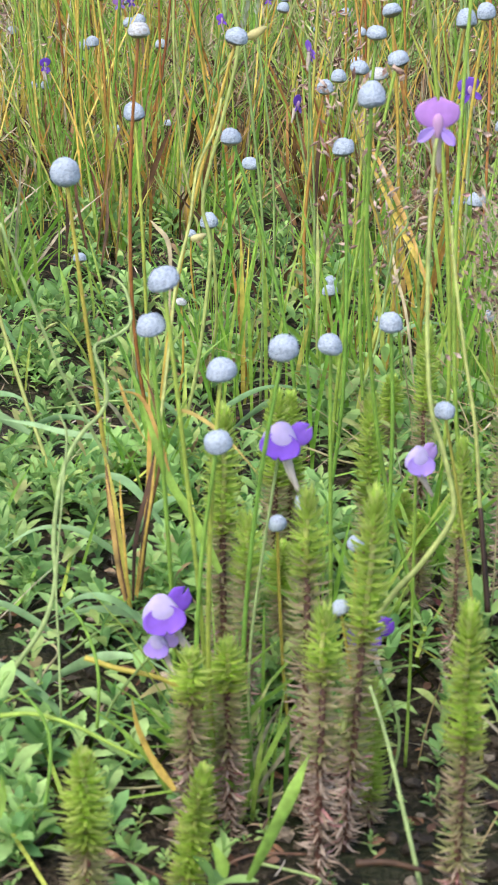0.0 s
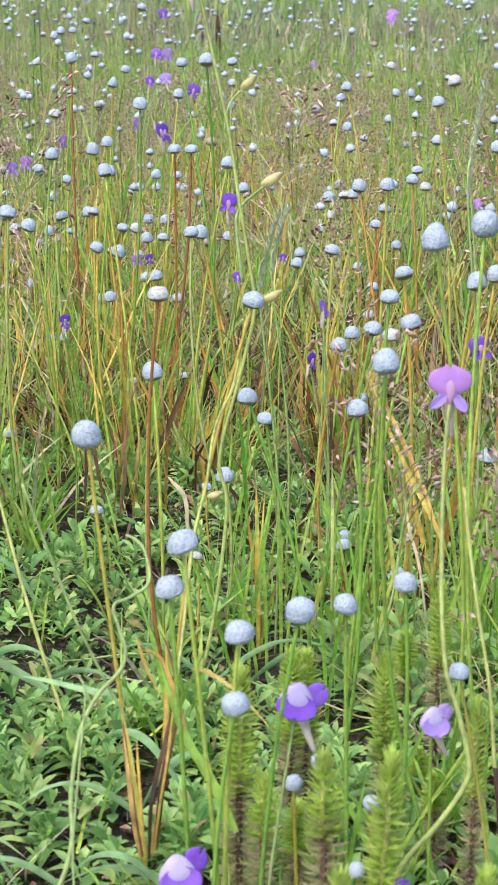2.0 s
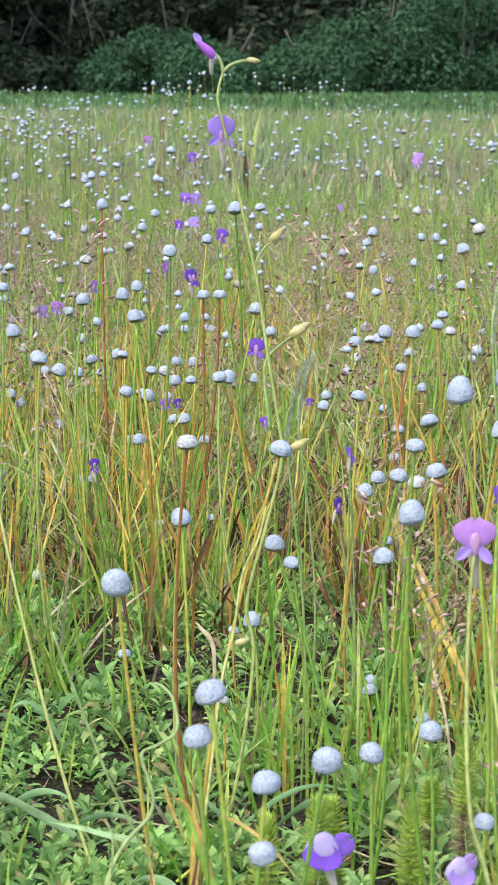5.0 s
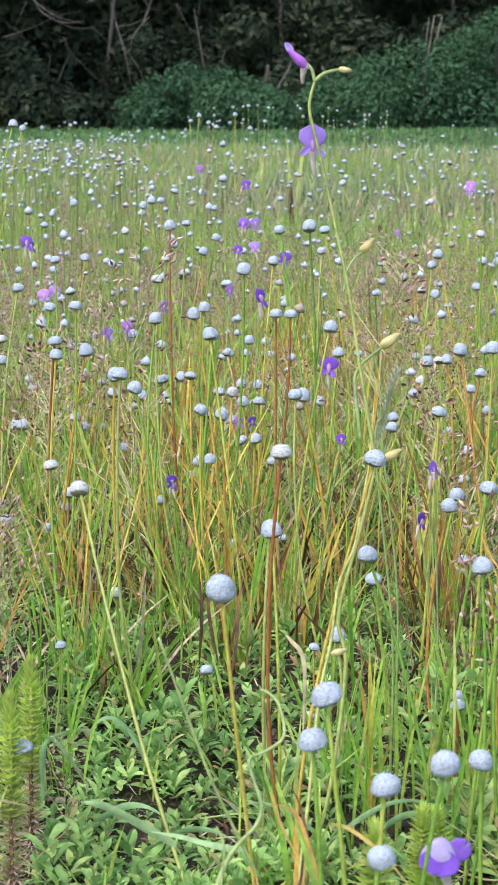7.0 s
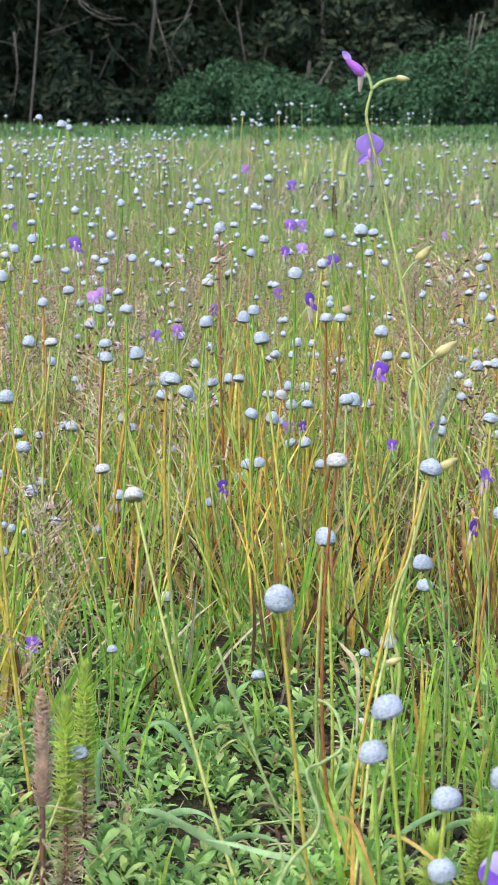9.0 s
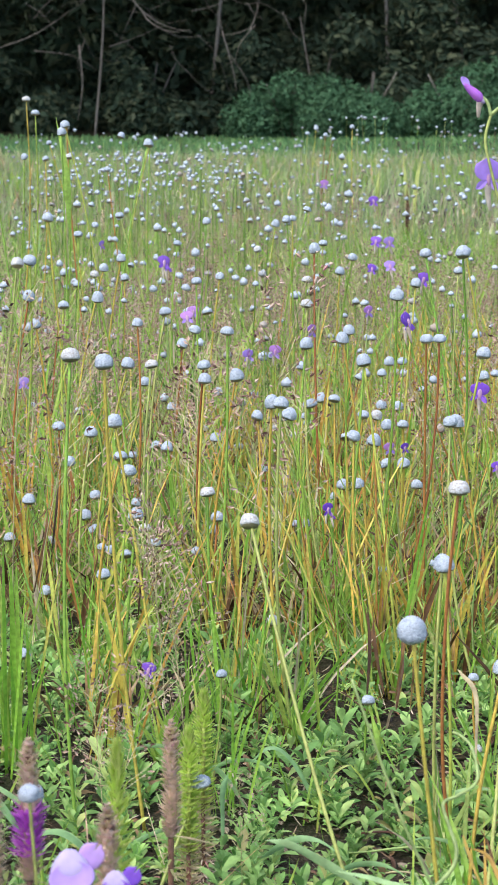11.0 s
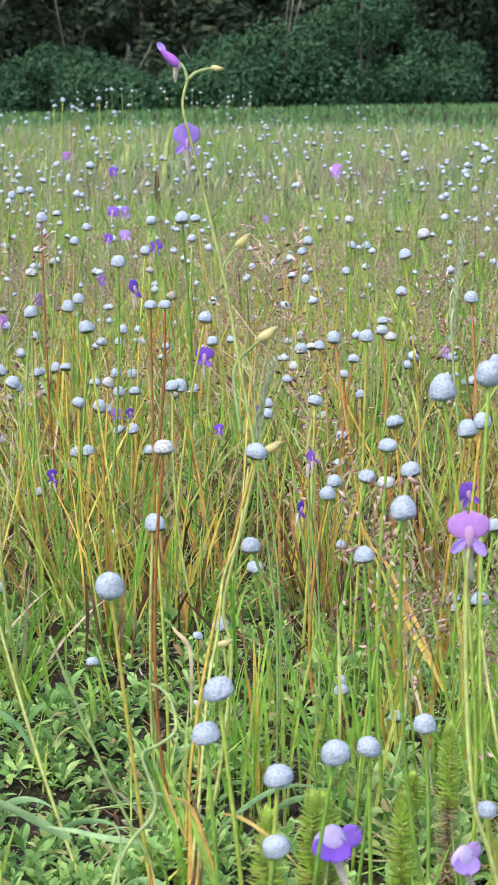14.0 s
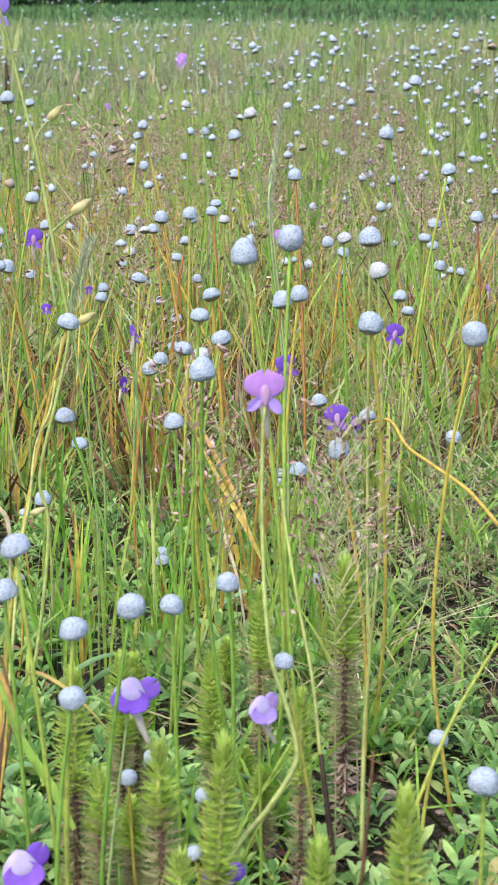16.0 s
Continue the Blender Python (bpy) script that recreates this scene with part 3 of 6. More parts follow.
HEADS_NEAR = [head_kind(k + 50, HEAD, 4, s, 0.0, u, 130, sl) for k, (s, u, sl) in enumerate(((1.08, 0.5, 0.04), (1.12, 0.55, -0.05), (1.22, 0.68, 0), (1.02, 0.5, 0.08)))]
HEADS_OLD = [head_kind(k + 9, HEAD_OLD, 3, s, under=0.3, scales=60) for k, s in enumerate((1.15, 0.95))]
HEAD_TALL = head_kind(30, HEAD, 4, 1.42, 0.22, 0.34, 120)
HEAD_FAR = head_mesh(40, HEAD, 1, 1.36, under=0.12)
COLLAR = collar_mesh()


def stalk(points, r, mat_, name="stalk"):
    return bm_mesh(name, tube(points, r * 1.15, r * 0.85, 6), mat_)


TUFT_LEAVES = []
for k in range(6):
    n_ = 16
    b_ = RNG.normal(size=(n_, 3)) * 0.006
    b_[:, 2] = 0
    TUFT_LEAVES.append(raw_mesh("grassy_leaves", *blades(b_, RNG.uniform(0.03, 0.085, n_), RNG.uniform(0.0016, 0.003, n_), RNG.uniform(0, 0.5, n_), RNG.uniform(0, 0.5, n_), 4), (BLADE_BRIGHT, GRASS_MIX, BLADE_BRIGHT)[k % 3]))

STEMS = {"g": STEM_GREEN, "y": STEM_YELLOW, "b": STEM_BROWN, "p": VINE_Y}
LABELS = {"g": "pipewort with a white button head on a green stalk", "y": "pipewort with a white button head on a yellow stalk",
          "b": "pipewort with a white button head on a red-brown stalk", "p": "pipewort with a white button head on a pale green stalk"}
prng = random.Random(11)


def pipewort(x, y, z, mm, stem="g", dx=None, dy=None, shape=None, tilt=None, leaves=True):
    """A pipewort with its head's centre at x, y, z; mm: the head's width; dx, dy: the foot of the stalk from there."""
    dx = prng.uniform(-0.025, 0.025) * z / 0.15 if dx is None else dx
    dy = prng.uniform(-0.02, 0.03) * z / 0.15 if dy is None else dy
    fx, fy = x + dx, y + dy
    g = height(fx, fy) - 0.004
    t = thing("pipewort", LABELS[stem], "flower", fx, fy, g, group="pipeworts in the meadow")
    top = Vector((x - fx, y - fy, z - g))
    bow = Vector((prng.uniform(-1, 1), prng.uniform(-1, 1), 0)) * 0.05 * top.z
    pts = spline([(0, 0, 0), top * 0.35 + bow, top * 0.7 + bow * 0.8, top], 5)
    part("stalk", stalk(pts, (0.00076 if y < 0.95 else 0.00084) if mm > 7 else 0.0006, STEMS[stem]), t)
    me = shape or (prng.choice(HEADS_NEAR) if y < 0.8 else prng.choice(HEADS_OLD) if prng.random() < 0.12 else prng.choice(HEADS))
    s = mm / 1000
    tip = tilt if tilt is not None else (prng.gauss(0, 9), prng.gauss(0, 9))
    m = pose(*top, tip[0], tip[1], prng.uniform(0, 360)) @ Matrix.Diagonal((s, s, s * prng.uniform(0.9, 1.08), 1))
    f_ = part("flower_head", me, t, m)
    if y > 0.8:
        part("bract_collar", COLLAR, f_, pose(0, 0, SHAPES[me.name] + 0.05))
    if leaves and prng.random() < (0.25 if y < 1.15 else 0.6):
        part("leaf_tuft", prng.choice(TUFT_LEAVES), t, pose(0, 0, 0, 0, 0, prng.uniform(0, 360)))


pipewort(-0.010, 0.741, 0.175, 10.2, stem='y', dx=0.022, dy=0.01, shape=HEADS_NEAR[2], tilt=(0, 0))
pipewort(0.024, 0.641, 0.165, 10.0, dx=0.016, dy=0.02)
pipewort(0.020, 0.643, 0.150, 9.3, dx=0.008, dy=0.02)
pipewort(0.060, 0.629, 0.147, 9.0, dx=-0.006, dy=0.01)
pipewort(0.080, 0.709, 0.123, 8.6, dx=0.004, dy=0.01)
pipewort(0.041, 0.614, 0.145, 9.0, dx=0.002, dy=0.015)
pipewort(0.040, 0.613, 0.123, 8.4, dx=0.002, dy=0.01)
pipewort(0.102, 0.725, 0.126, 8.2, dx=-0.004, dy=0.01)
pipewort(0.092, 0.713, 0.207, 9.0, dx=0.03, dy=0.03, shape=HEAD_TALL)
pipewort(0.013, 0.892, 0.200, 9.0, stem='b', dx=0.006, dy=0.02)
pipewort(0.051, 0.907, 0.153, 8.6, dx=0.03, dy=0.0)
pipewort(0.093, 0.840, 0.163, 8.4, dx=-0.003, dy=0.01)
pipewort(0.010, 0.943, 0.156, 8.6, dx=0.004, dy=0.01)
pipewort(0.053, 0.895, 0.197, 9.4, stem='y', dx=-0.035, dy=-0.02)
pipewort(-0.007, 5.080, 0.283, 11.0)
pipewort(-0.288, 1.787, 0.266, 9.5, 'y')
pipewort(-0.259, 1.495, 0.251, 9.5)
pipewort(-0.162, 1.155, 0.188, 8.8, 'y')
pipewort(-0.109, 1.404, 0.183, 9.4, 'y')
pipewort(-0.079, 0.977, 0.168, 9.0, stem='p', dx=0.06, dy=-0.11)
pipewort(-0.076, 1.196, 0.068, 7.5)
pipewort(-0.311, 2.922, 0.307, 9.0)
pipewort(0.165, 1.532, 0.154, 8.6, 'b')
pipewort(0.112, 1.666, 0.102, 8.6)
pipewort(-0.101, 2.157, 0.247, 8.6)
pipewort(-0.064, 1.456, 0.226, 8.6, 'p')
pipewort(-0.063, 1.400, 0.205, 8.6)
pipewort(0.016, 1.416, 0.207, 8.6, 'b')
pipewort(-0.026, 1.317, 0.204, 8.6)
pipewort(-0.079, 1.233, 0.189, 8.6, 'y')
pipewort(-0.062, 1.458, 0.157, 8.6)
pipewort(-0.031, 1.328, 0.155, 8.6, 'y')
pipewort(-0.018, 1.338, 0.151, 8.6, 'b')
pipewort(0.106, 1.196, 0.174, 8.6, 'y')
pipewort(0.127, 1.007, 0.191, 8.6, 'y')
pipewort(0.111, 0.905, 0.197, 8.6, dx=0.002)
pipewort(0.118, 0.967, 0.169, 8.6, 'y')
pipewort(0.118, 0.884, 0.190, 8.6)
pipewort(0.114, 0.769, 0.241, 9.8, stem='g', dx=0.012, dy=0.02, shape=HEAD_TALL)
pipewort(0.137, 1.209, 0.209, 8.6, 'y')
pipewort(0.156, 1.805, 0.220, 8.6, 'y')
pipewort(0.192, 1.367, 0.256, 8.6)
pipewort(0.203, 1.911, 0.231, 8.6)
pipewort(0.104, 1.102, 0.138, 8.6, 'b')
pipewort(0.111, 0.982, 0.169, 8.6)
pipewort(0.009, 0.948, 0.156, 8.6, stem='p', dx=0.003)
pipewort(0.061, 0.672, 0.073, 6.0, 'y')
pipewort(0.071, 0.700, 0.069, 5.5, 'b')
pipewort(0.113, 0.658, 0.117, 6.8, 'y')
pipewort(-0.1249, 0.600, 0.1590, 6.4, 'p', dx=-0.004, dy=0.01)
pipewort(0.0775, 0.612, 0.0695, 5.6, 'y', dx=0.004, dy=0.012)
pipewort(-0.338, 2.524, 0.220, 8.6, 'p')
pipewort(-0.292, 2.014, 0.239, 8.6)
pipewort(-0.260, 1.495, 0.226, 8.6, 'b')
pipewort(-0.256, 1.644, 0.206, 8.6)
pipewort(-0.169, 1.549, 0.211, 8.6, 'p')
pipewort(-0.202, 1.674, 0.190, 8.6, 'b')
pipewort(-0.114, 1.385, 0.214, 8.6)
pipewort(-0.025, 1.367, 0.198, 8.6)
pipewort(-0.061, 1.467, 0.156, 8.6)
pipewort(-0.071, 1.155, 0.199, 8.6, 'p')
pipewort(-0.158, 1.230, 0.122, 8.6)
pipewort(-0.173, 1.286, 0.147, 8.6, 'y')
pipewort(-0.093, 0.856, 0.081, 8.5, stem='p', dx=-0.03, dy=-0.03)
pipewort(-0.152, 0.787, 0.097, 7.5)
pipewort(-0.233, 1.377, 0.042, 8.0, 'y')
pipewort(-0.215, 1.164, 0.054, 8.0)
pipewort(0.020, 1.592, 0.252, 8.6)
pipewort(-0.101, 2.376, 0.237, 8.6, 'y')
pipewort(0.017, 1.715, 0.220, 8.6, 'y')
pipewort(-0.062, 2.023, 0.232, 8.6, 'p')
pipewort(-0.419, 2.531, 0.366, 10.0, 'y')
pipewort(-0.397, 2.715, 0.334, 10.0, 'p')
pipewort(0.190, 0.922, 0.228, 10.4, stem='p', dx=0.0)
pipewort(0.192, 0.913, 0.214, 9.2, stem='p', dx=0.0)
pipewort(0.133, 0.779, 0.245, 9.6, dx=0.01)
pipewort(0.205, 1.255, 0.226, 8.6, 'b')
pipewort(-0.264, 1.470, 0.251, 9.0, 'p')
pipewort(-0.273, 1.611, 0.195, 9.0, 'y')
pipewort(-0.152, 1.616, 0.191, 9.0)
pipewort(-0.176, 1.793, 0.161, 9.0, 'b')
pipewort(-0.165, 1.401, 0.190, 9.0, 'p')
pipewort(-0.198, 1.693, 0.141, 9.0, 'p')
pipewort(-0.187, 1.463, 0.183, 9.0, 'y')
pipewort(-0.150, 1.006, 0.238, 9.0, 'y')
pipewort(-0.166, 1.006, 0.241, 9.0)
pipewort(-0.135, 1.466, 0.182, 9.0, 'b')
pipewort(-0.134, 1.464, 0.173, 9.0, 'y')
pipewort(-0.193, 1.889, 0.094, 9.0)
pipewort(-0.168, 2.146, 0.074, 9.0)
pipewort(-0.234, 1.454, 0.140, 9.0, 'b')
pipewort(-0.212, 1.455, 0.136, 9.0, 'p')
pipewort(-0.356, 2.134, 0.059, 9.0)
pipewort(-0.291, 2.002, 0.072, 9.0, 'b')
pipewort(-0.172, 1.601, 0.103, 9.0)
pipewort(-0.197, 1.779, 0.076, 9.0)
pipewort(-0.147, 1.782, 0.083, 9.0)
pipewort(-0.136, 1.945, 0.050, 8.8, 'y')
pipewort(-0.106, 1.780, 0.058, 7.5, 'b')
pipewort(-0.195, 2.012, 0.054, 8.5)
pipewort(-0.217, 1.777, 0.068, 9.0, 'y')
pipewort(-0.162, 1.229, 0.148, 9.0)
pipewort(-0.246, 1.596, 0.092, 9.0, 'y')
pipewort(-0.254, 1.446, 0.090, 9.0)
pipewort(-0.226, 1.593, 0.067, 9.0, 'p')
pipewort(-0.197, 1.616, 0.057, 8.2, 'p')
pipewort(-0.233, 1.590, 0.052, 9.0, 'y')
pipewort(-0.221, 1.541, 0.051, 8.8, 'p')
pipewort(-0.174, 1.446, 0.071, 9.0)
pipewort(-0.167, 1.445, 0.061, 9.0)
pipewort(-0.187, 1.449, 0.052, 8.2, 'y')
pipewort(-0.188, 1.320, 0.066, 9.0)
pipewort(-0.246, 1.492, 0.052, 8.5)
pipewort(-0.275, 1.491, 0.054, 8.5)
pipewort(-0.206, 1.463, 0.054, 6.7, 'y')
pipewort(-0.200, 1.463, 0.052, 6.7)
pipewort(-0.116, 1.229, 0.136, 9.0)
pipewort(-0.124, 1.450, 0.079, 9.0, 'b')
pipewort(-0.132, 1.520, 0.056, 7.8)
pipewort(-0.138, 1.439, 0.057, 6.0, 'p')
pipewort(-0.100, 1.110, 0.059, 6.0, 'p')
pipewort(-0.022, 1.092, 0.051, 6.9)
pipewort(-0.070, 1.288, 0.174, 9.0)
pipewort(-0.072, 1.789, 0.101, 9.0, 'y')
pipewort(-0.104, 1.608, 0.127, 9.0, 'y')
pipewort(-0.046, 1.613, 0.140, 9.0, 'y')
pipewort(-0.076, 1.795, 0.143, 9.0, 'y')
pipewort(-0.040, 1.473, 0.201, 9.0, 'y')
pipewort(-0.016, 1.788, 0.081, 9.0, 'p')
pipewort(-0.014, 1.613, 0.128, 9.0, 'y')
pipewort(0.006, 1.794, 0.110, 9.0)
pipewort(0.006, 1.613, 0.121, 9.0, 'y')
pipewort(-0.005, 2.022, 0.110, 9.0)
pipewort(0.014, 2.025, 0.121, 9.0)
pipewort(0.027, 1.292, 0.170, 9.0, 'p')
pipewort(0.003, 1.462, 0.116, 9.0, 'y')
pipewort(0.017, 1.606, 0.076, 9.0, 'y')
pipewort(-0.028, 1.459, 0.102, 9.0)
pipewort(-0.046, 1.674, 0.054, 7.1)
pipewort(-0.066, 1.565, 0.053, 7.1, 'y')
pipewort(-0.011, 1.400, 0.055, 6.0)
pipewort(0.036, 1.146, 0.050, 6.0, 'y')
pipewort(0.030, 1.010, 0.051, 6.0, 'y')
pipewort(0.050, 1.354, 0.205, 9.0)
pipewort(0.102, 2.027, 0.110, 9.0, 'y')
pipewort(0.036, 1.363, 0.268, 9.0)
pipewort(-0.046, 2.035, 0.205, 9.0, 'y')
pipewort(-0.034, 2.038, 0.218, 9.0)
pipewort(-0.253, 2.027, 0.216, 9.0, 'y')
pipewort(-0.269, 2.024, 0.207, 9.0, 'y')
pipewort(-0.278, 2.023, 0.201, 9.0)
pipewort(-0.226, 1.616, 0.215, 9.0)
pipewort(-0.264, 2.159, 0.187, 9.0, 'y')
pipewort(-0.270, 2.168, 0.249, 9.0, 'p')
pipewort(-0.193, 2.327, 0.236, 9.0)
pipewort(-0.165, 1.802, 0.213, 9.0)
pipewort(-0.168, 2.164, 0.189, 9.0, 'y')
pipewort(-0.224, 2.322, 0.212, 9.0)
pipewort(-0.118, 2.330, 0.234, 9.0)
pipewort(-0.084, 2.334, 0.249, 9.0)
pipewort(-0.091, 1.793, 0.100, 9.0)
pipewort(-0.086, 1.960, 0.059, 8.2, 'y')
pipewort(-0.140, 1.789, 0.074, 9.0)
pipewort(-0.059, 1.795, 0.116, 9.0)
pipewort(-0.024, 1.613, 0.128, 9.0, 'y')
pipewort(-0.008, 1.793, 0.111, 9.0)
pipewort(-0.006, 1.611, 0.121, 9.0, 'y')
pipewort(0.033, 1.343, 0.163, 9.0, 'y')
pipewort(0.058, 1.790, 0.097, 9.0)
pipewort(0.066, 1.617, 0.158, 9.0)
pipewort(0.027, 1.476, 0.201, 9.0, 'b')
pipewort(-0.036, 1.626, 0.191, 9.0)
pipewort(-0.005, 1.359, 0.241, 9.0)
pipewort(-0.007, 1.606, 0.092, 9.0)
pipewort(-0.039, 1.603, 0.076, 9.0, 'y')
pipewort(-0.073, 1.537, 0.058, 6.1)
pipewort(0.023, 1.439, 0.051, 6.0)
pipewort(-0.002, 1.801, 0.147, 9.0)
pipewort(-0.021, 2.023, 0.110, 9.0, 'b')
pipewort(-0.100, 1.803, 0.151, 9.0)
pipewort(-0.063, 1.638, 0.252, 9.0, 'b')
pipewort(-0.072, 1.815, 0.214, 9.0)
pipewort(-0.138, 2.340, 0.205, 9.0)
pipewort(0.061, 1.817, 0.239, 9.0, 'y')
pipewort(0.066, 2.041, 0.206, 9.0, 'p')
pipewort(0.107, 1.606, 0.103, 9.0)
pipewort(0.140, 1.794, 0.057, 7.1)
pipewort(0.121, 1.468, 0.170, 9.0)
pipewort(0.143, 1.792, 0.115, 9.0, 'y')
pipewort(0.142, 1.615, 0.153, 9.0)
pipewort(0.148, 1.615, 0.154, 9.0, 'b')
pipewort(0.132, 1.347, 0.192, 9.0, 'b')
pipewort(0.167, 1.783, 0.073, 9.0)
pipewort(0.164, 1.602, 0.086, 9.0)
pipewort(0.166, 1.611, 0.132, 9.0, 'b')
pipewort(0.199, 1.786, 0.091, 9.0, 'y')
pipewort(0.178, 1.470, 0.182, 9.0, 'b')
pipewort(0.197, 1.618, 0.172, 9.0)
pipewort(0.203, 1.615, 0.160, 9.0)
pipewort(0.212, 1.622, 0.194, 9.0)
pipewort(0.195, 1.479, 0.234, 9.0, 'y')
pipewort(0.233, 2.036, 0.198, 9.0)
pipewort(0.174, 2.031, 0.167, 9.0)
pipewort(0.152, 1.810, 0.211, 9.0)
pipewort(0.213, 2.032, 0.174, 9.0)
pipewort(0.219, 2.037, 0.198, 9.0)
pipewort(0.161, 1.598, 0.065, 9.0, 'p')
pipewort(0.120, 1.227, 0.121, 9.0)
pipewort(0.067, 1.131, 0.092, 9.0)
pipewort(0.044, 1.051, 0.081, 9.0, 'p')
pipewort(0.101, 1.002, 0.059, 7.5, 'b')
pipewort(0.125, 0.978, 0.052, 7.1, 'p')
pipewort(0.136, 1.339, 0.058, 6.9)
pipewort(0.184, 1.177, 0.055, 6.1, 'p')
pipewort(0.277, 1.575, 0.146, 9.0, 'p')
pipewort(0.244, 1.308, 0.181, 9.0)
pipewort(0.289, 1.572, 0.138, 9.0, 'y')
pipewort(0.171, 0.816, 0.206, 10.0, 'y')
pipewort(0.157, 0.972, 0.193, 9.0, 'y')
pipewort(0.175, 1.038, 0.186, 9.0, 'y')
pipewort(0.317, 1.446, 0.272, 9.0)
pipewort(0.253, 1.215, 0.253, 9.0)
pipewort(0.288, 1.206, 0.232, 9.0)
pipewort(0.327, 1.423, 0.176, 9.0)
pipewort(0.320, 1.422, 0.166, 9.0, 'y')
pipewort(0.356, 1.565, 0.143, 9.0)
pipewort(0.356, 1.420, 0.180, 9.0, 'b')
pipewort(0.361, 1.561, 0.128, 9.0)
pipewort(0.409, 1.735, 0.100, 9.0, 'p')
pipewort(0.417, 1.734, 0.099, 9.0, 'y')
pipewort(0.302, 1.416, 0.127, 9.0, 'p')
pipewort(0.307, 1.413, 0.117, 9.0, 'p')
pipewort(0.286, 1.173, 0.080, 9.0, 'p')
pipewort(0.184, 0.738, 0.057, 7.8, 'y')
pipewort(0.169, 0.601, 0.093, 10.0)
pipewort(0.204, 0.774, 0.207, 10.0, 'y')
pipewort(0.209, 1.187, 0.101, 9.0)
pipewort(0.207, 1.021, 0.125, 9.0)
pipewort(0.163, 0.845, 0.148, 9.0, 'y')
pipewort(0.175, 0.986, 0.051, 6.0, 'y')
pipewort(0.188, 1.204, 0.054, 8.5)
pipewort(0.172, 1.020, 0.099, 9.0, 'p')
pipewort(0.090, 0.702, 0.053, 6.5, 'y')
pipewort(0.103, 1.025, 0.057, 6.7)
pipewort(-0.406, 2.515, 0.350, 10.0)
pipewort(-0.383, 2.615, 0.336, 8.0, 'b')
pipewort(-0.327, 2.717, 0.322, 9.0)
pipewort(-0.408, 2.608, 0.295, 8.0, 'y')
pipewort(-0.403, 2.407, 0.302, 8.0)
pipewort(-0.366, 2.509, 0.300, 8.0)
pipewort(-0.447, 2.912, 0.309, 8.0, 'y')
pipewort(-0.356, 2.810, 0.277, 9.0, 'b')
pipewort(-0.312, 2.930, 0.308, 9.0)
pipewort(-0.126, 5.056, 0.312, 11.0, 'y')
pipewort(-0.146, 5.053, 0.299, 11.0, 'p')
pipewort(-0.106, 5.156, 0.295, 11.0, 'b')
pipewort(-0.086, 5.054, 0.286, 10.0, 'b')
pipewort(-0.161, 4.947, 0.272, 10.0)
pipewort(-0.042, 5.061, 0.315, 11.0, 'y')


# ---- low creeping herbs ----
LEAF_MESHES = []
for k, (l_, w_, f_, d_) in enumerate([(0.0108, 0.0044, 0.26, 0.28), (0.0120, 0.0047, 0.24, 0.34), (0.0094, 0.0042, 0.30, 0.22), (0.0064, 0.0031, 0.45, 0.05)]):
    LEAF_MESHES.append(raw_mesh("herb_leaf", *leaf_grid(l_, w_, f_, d_, 0.13, 9), LEAF_HERB))
HERB_STEM = bm_mesh("herb_stem", tube([(0, 0, -0.1), (0.02, 0, 0.5), (0, 0, 1)], 0.0009, 0.0007, 5), STEM_GREEN)


def herb_leaves(rng, h):
    """Poses of the leaves of one herb of height h, in crossed pairs from the foot to the tip: which leaf, and its pose."""
    out = []
    n = 4 if h > 0.012 else 3
    turn = rng.uniform(0, 180)
    for lv in range(n + 1):
        z = h * (0.25 + 0.75 * lv / n)
        for side in (0, 180):
            kind = 3 if lv == n else rng.choice((0, 1, 2))
            up = (-14, -26, -38, -50, -68)[min(4, lv + (1 if n == 3 else 0))] + rng.uniform(-10, 10)
            out.append((kind, pose(0, 0, z, rng.uniform(-8, 8), up, turn + side + rng.uniform(-15, 15))))
        turn += 90
    return out


def herb(x, y, h, tilt):
    rng = random.Random(int(x * 9973 + y * 7919))
    t = new("creeping_herb")
    t.empty_display_size = 0.01
    t.matrix_basis = pose(x, y, height(x, y), tilt[0], tilt[1], rng.uniform(0, 360))
    tagged(t, "low fleshy green herb with paired leaves on mud", "herb", "creeping herbs")
    part("stem", HERB_STEM, t, Matrix.Diagonal((1, 1, h, 1)))
    for kind, m in herb_leaves(rng, h):
        part("leaf", LEAF_MESHES[kind], t, m @ Matrix.Diagonal((*[rng.uniform(0.75, 1.35)] * 3, 1)))


def bare_mud(x, y):
    """Where the wet mud shows between the spiky plants, and in small gaps of the herb carpet."""
    if ((x - 0.088) / 0.050) ** 2 + ((y - 0.585) / 0.085) ** 2 < 1:
        return True
    return noise.noise((x * 34, y * 21, 3.0)) > (0.30 if x > 0.055 and y > 0.66 else 0.11 if y < 0.8 else 0.14)


hrng = random.Random(21)
done = 0
while done < 215:
    r_, a_ = math.sqrt(hrng.uniform(0.50 ** 2, 0.90 ** 2)), radians(hrng.uniform(-13, 15))
    x_, y_ = r_ * math.sin(a_), r_ * math.cos(a_)
    if bare_mud(x_, y_) and hrng.random() < 0.93 or x_ > 0.025 and y_ < 0.72 and hrng.random() < 0.45:
        continue
    herb(x_, y_, hrng.uniform(0.009, 0.022), (hrng.gauss(0, 8), hrng.gauss(0, 8)))
    done += 1


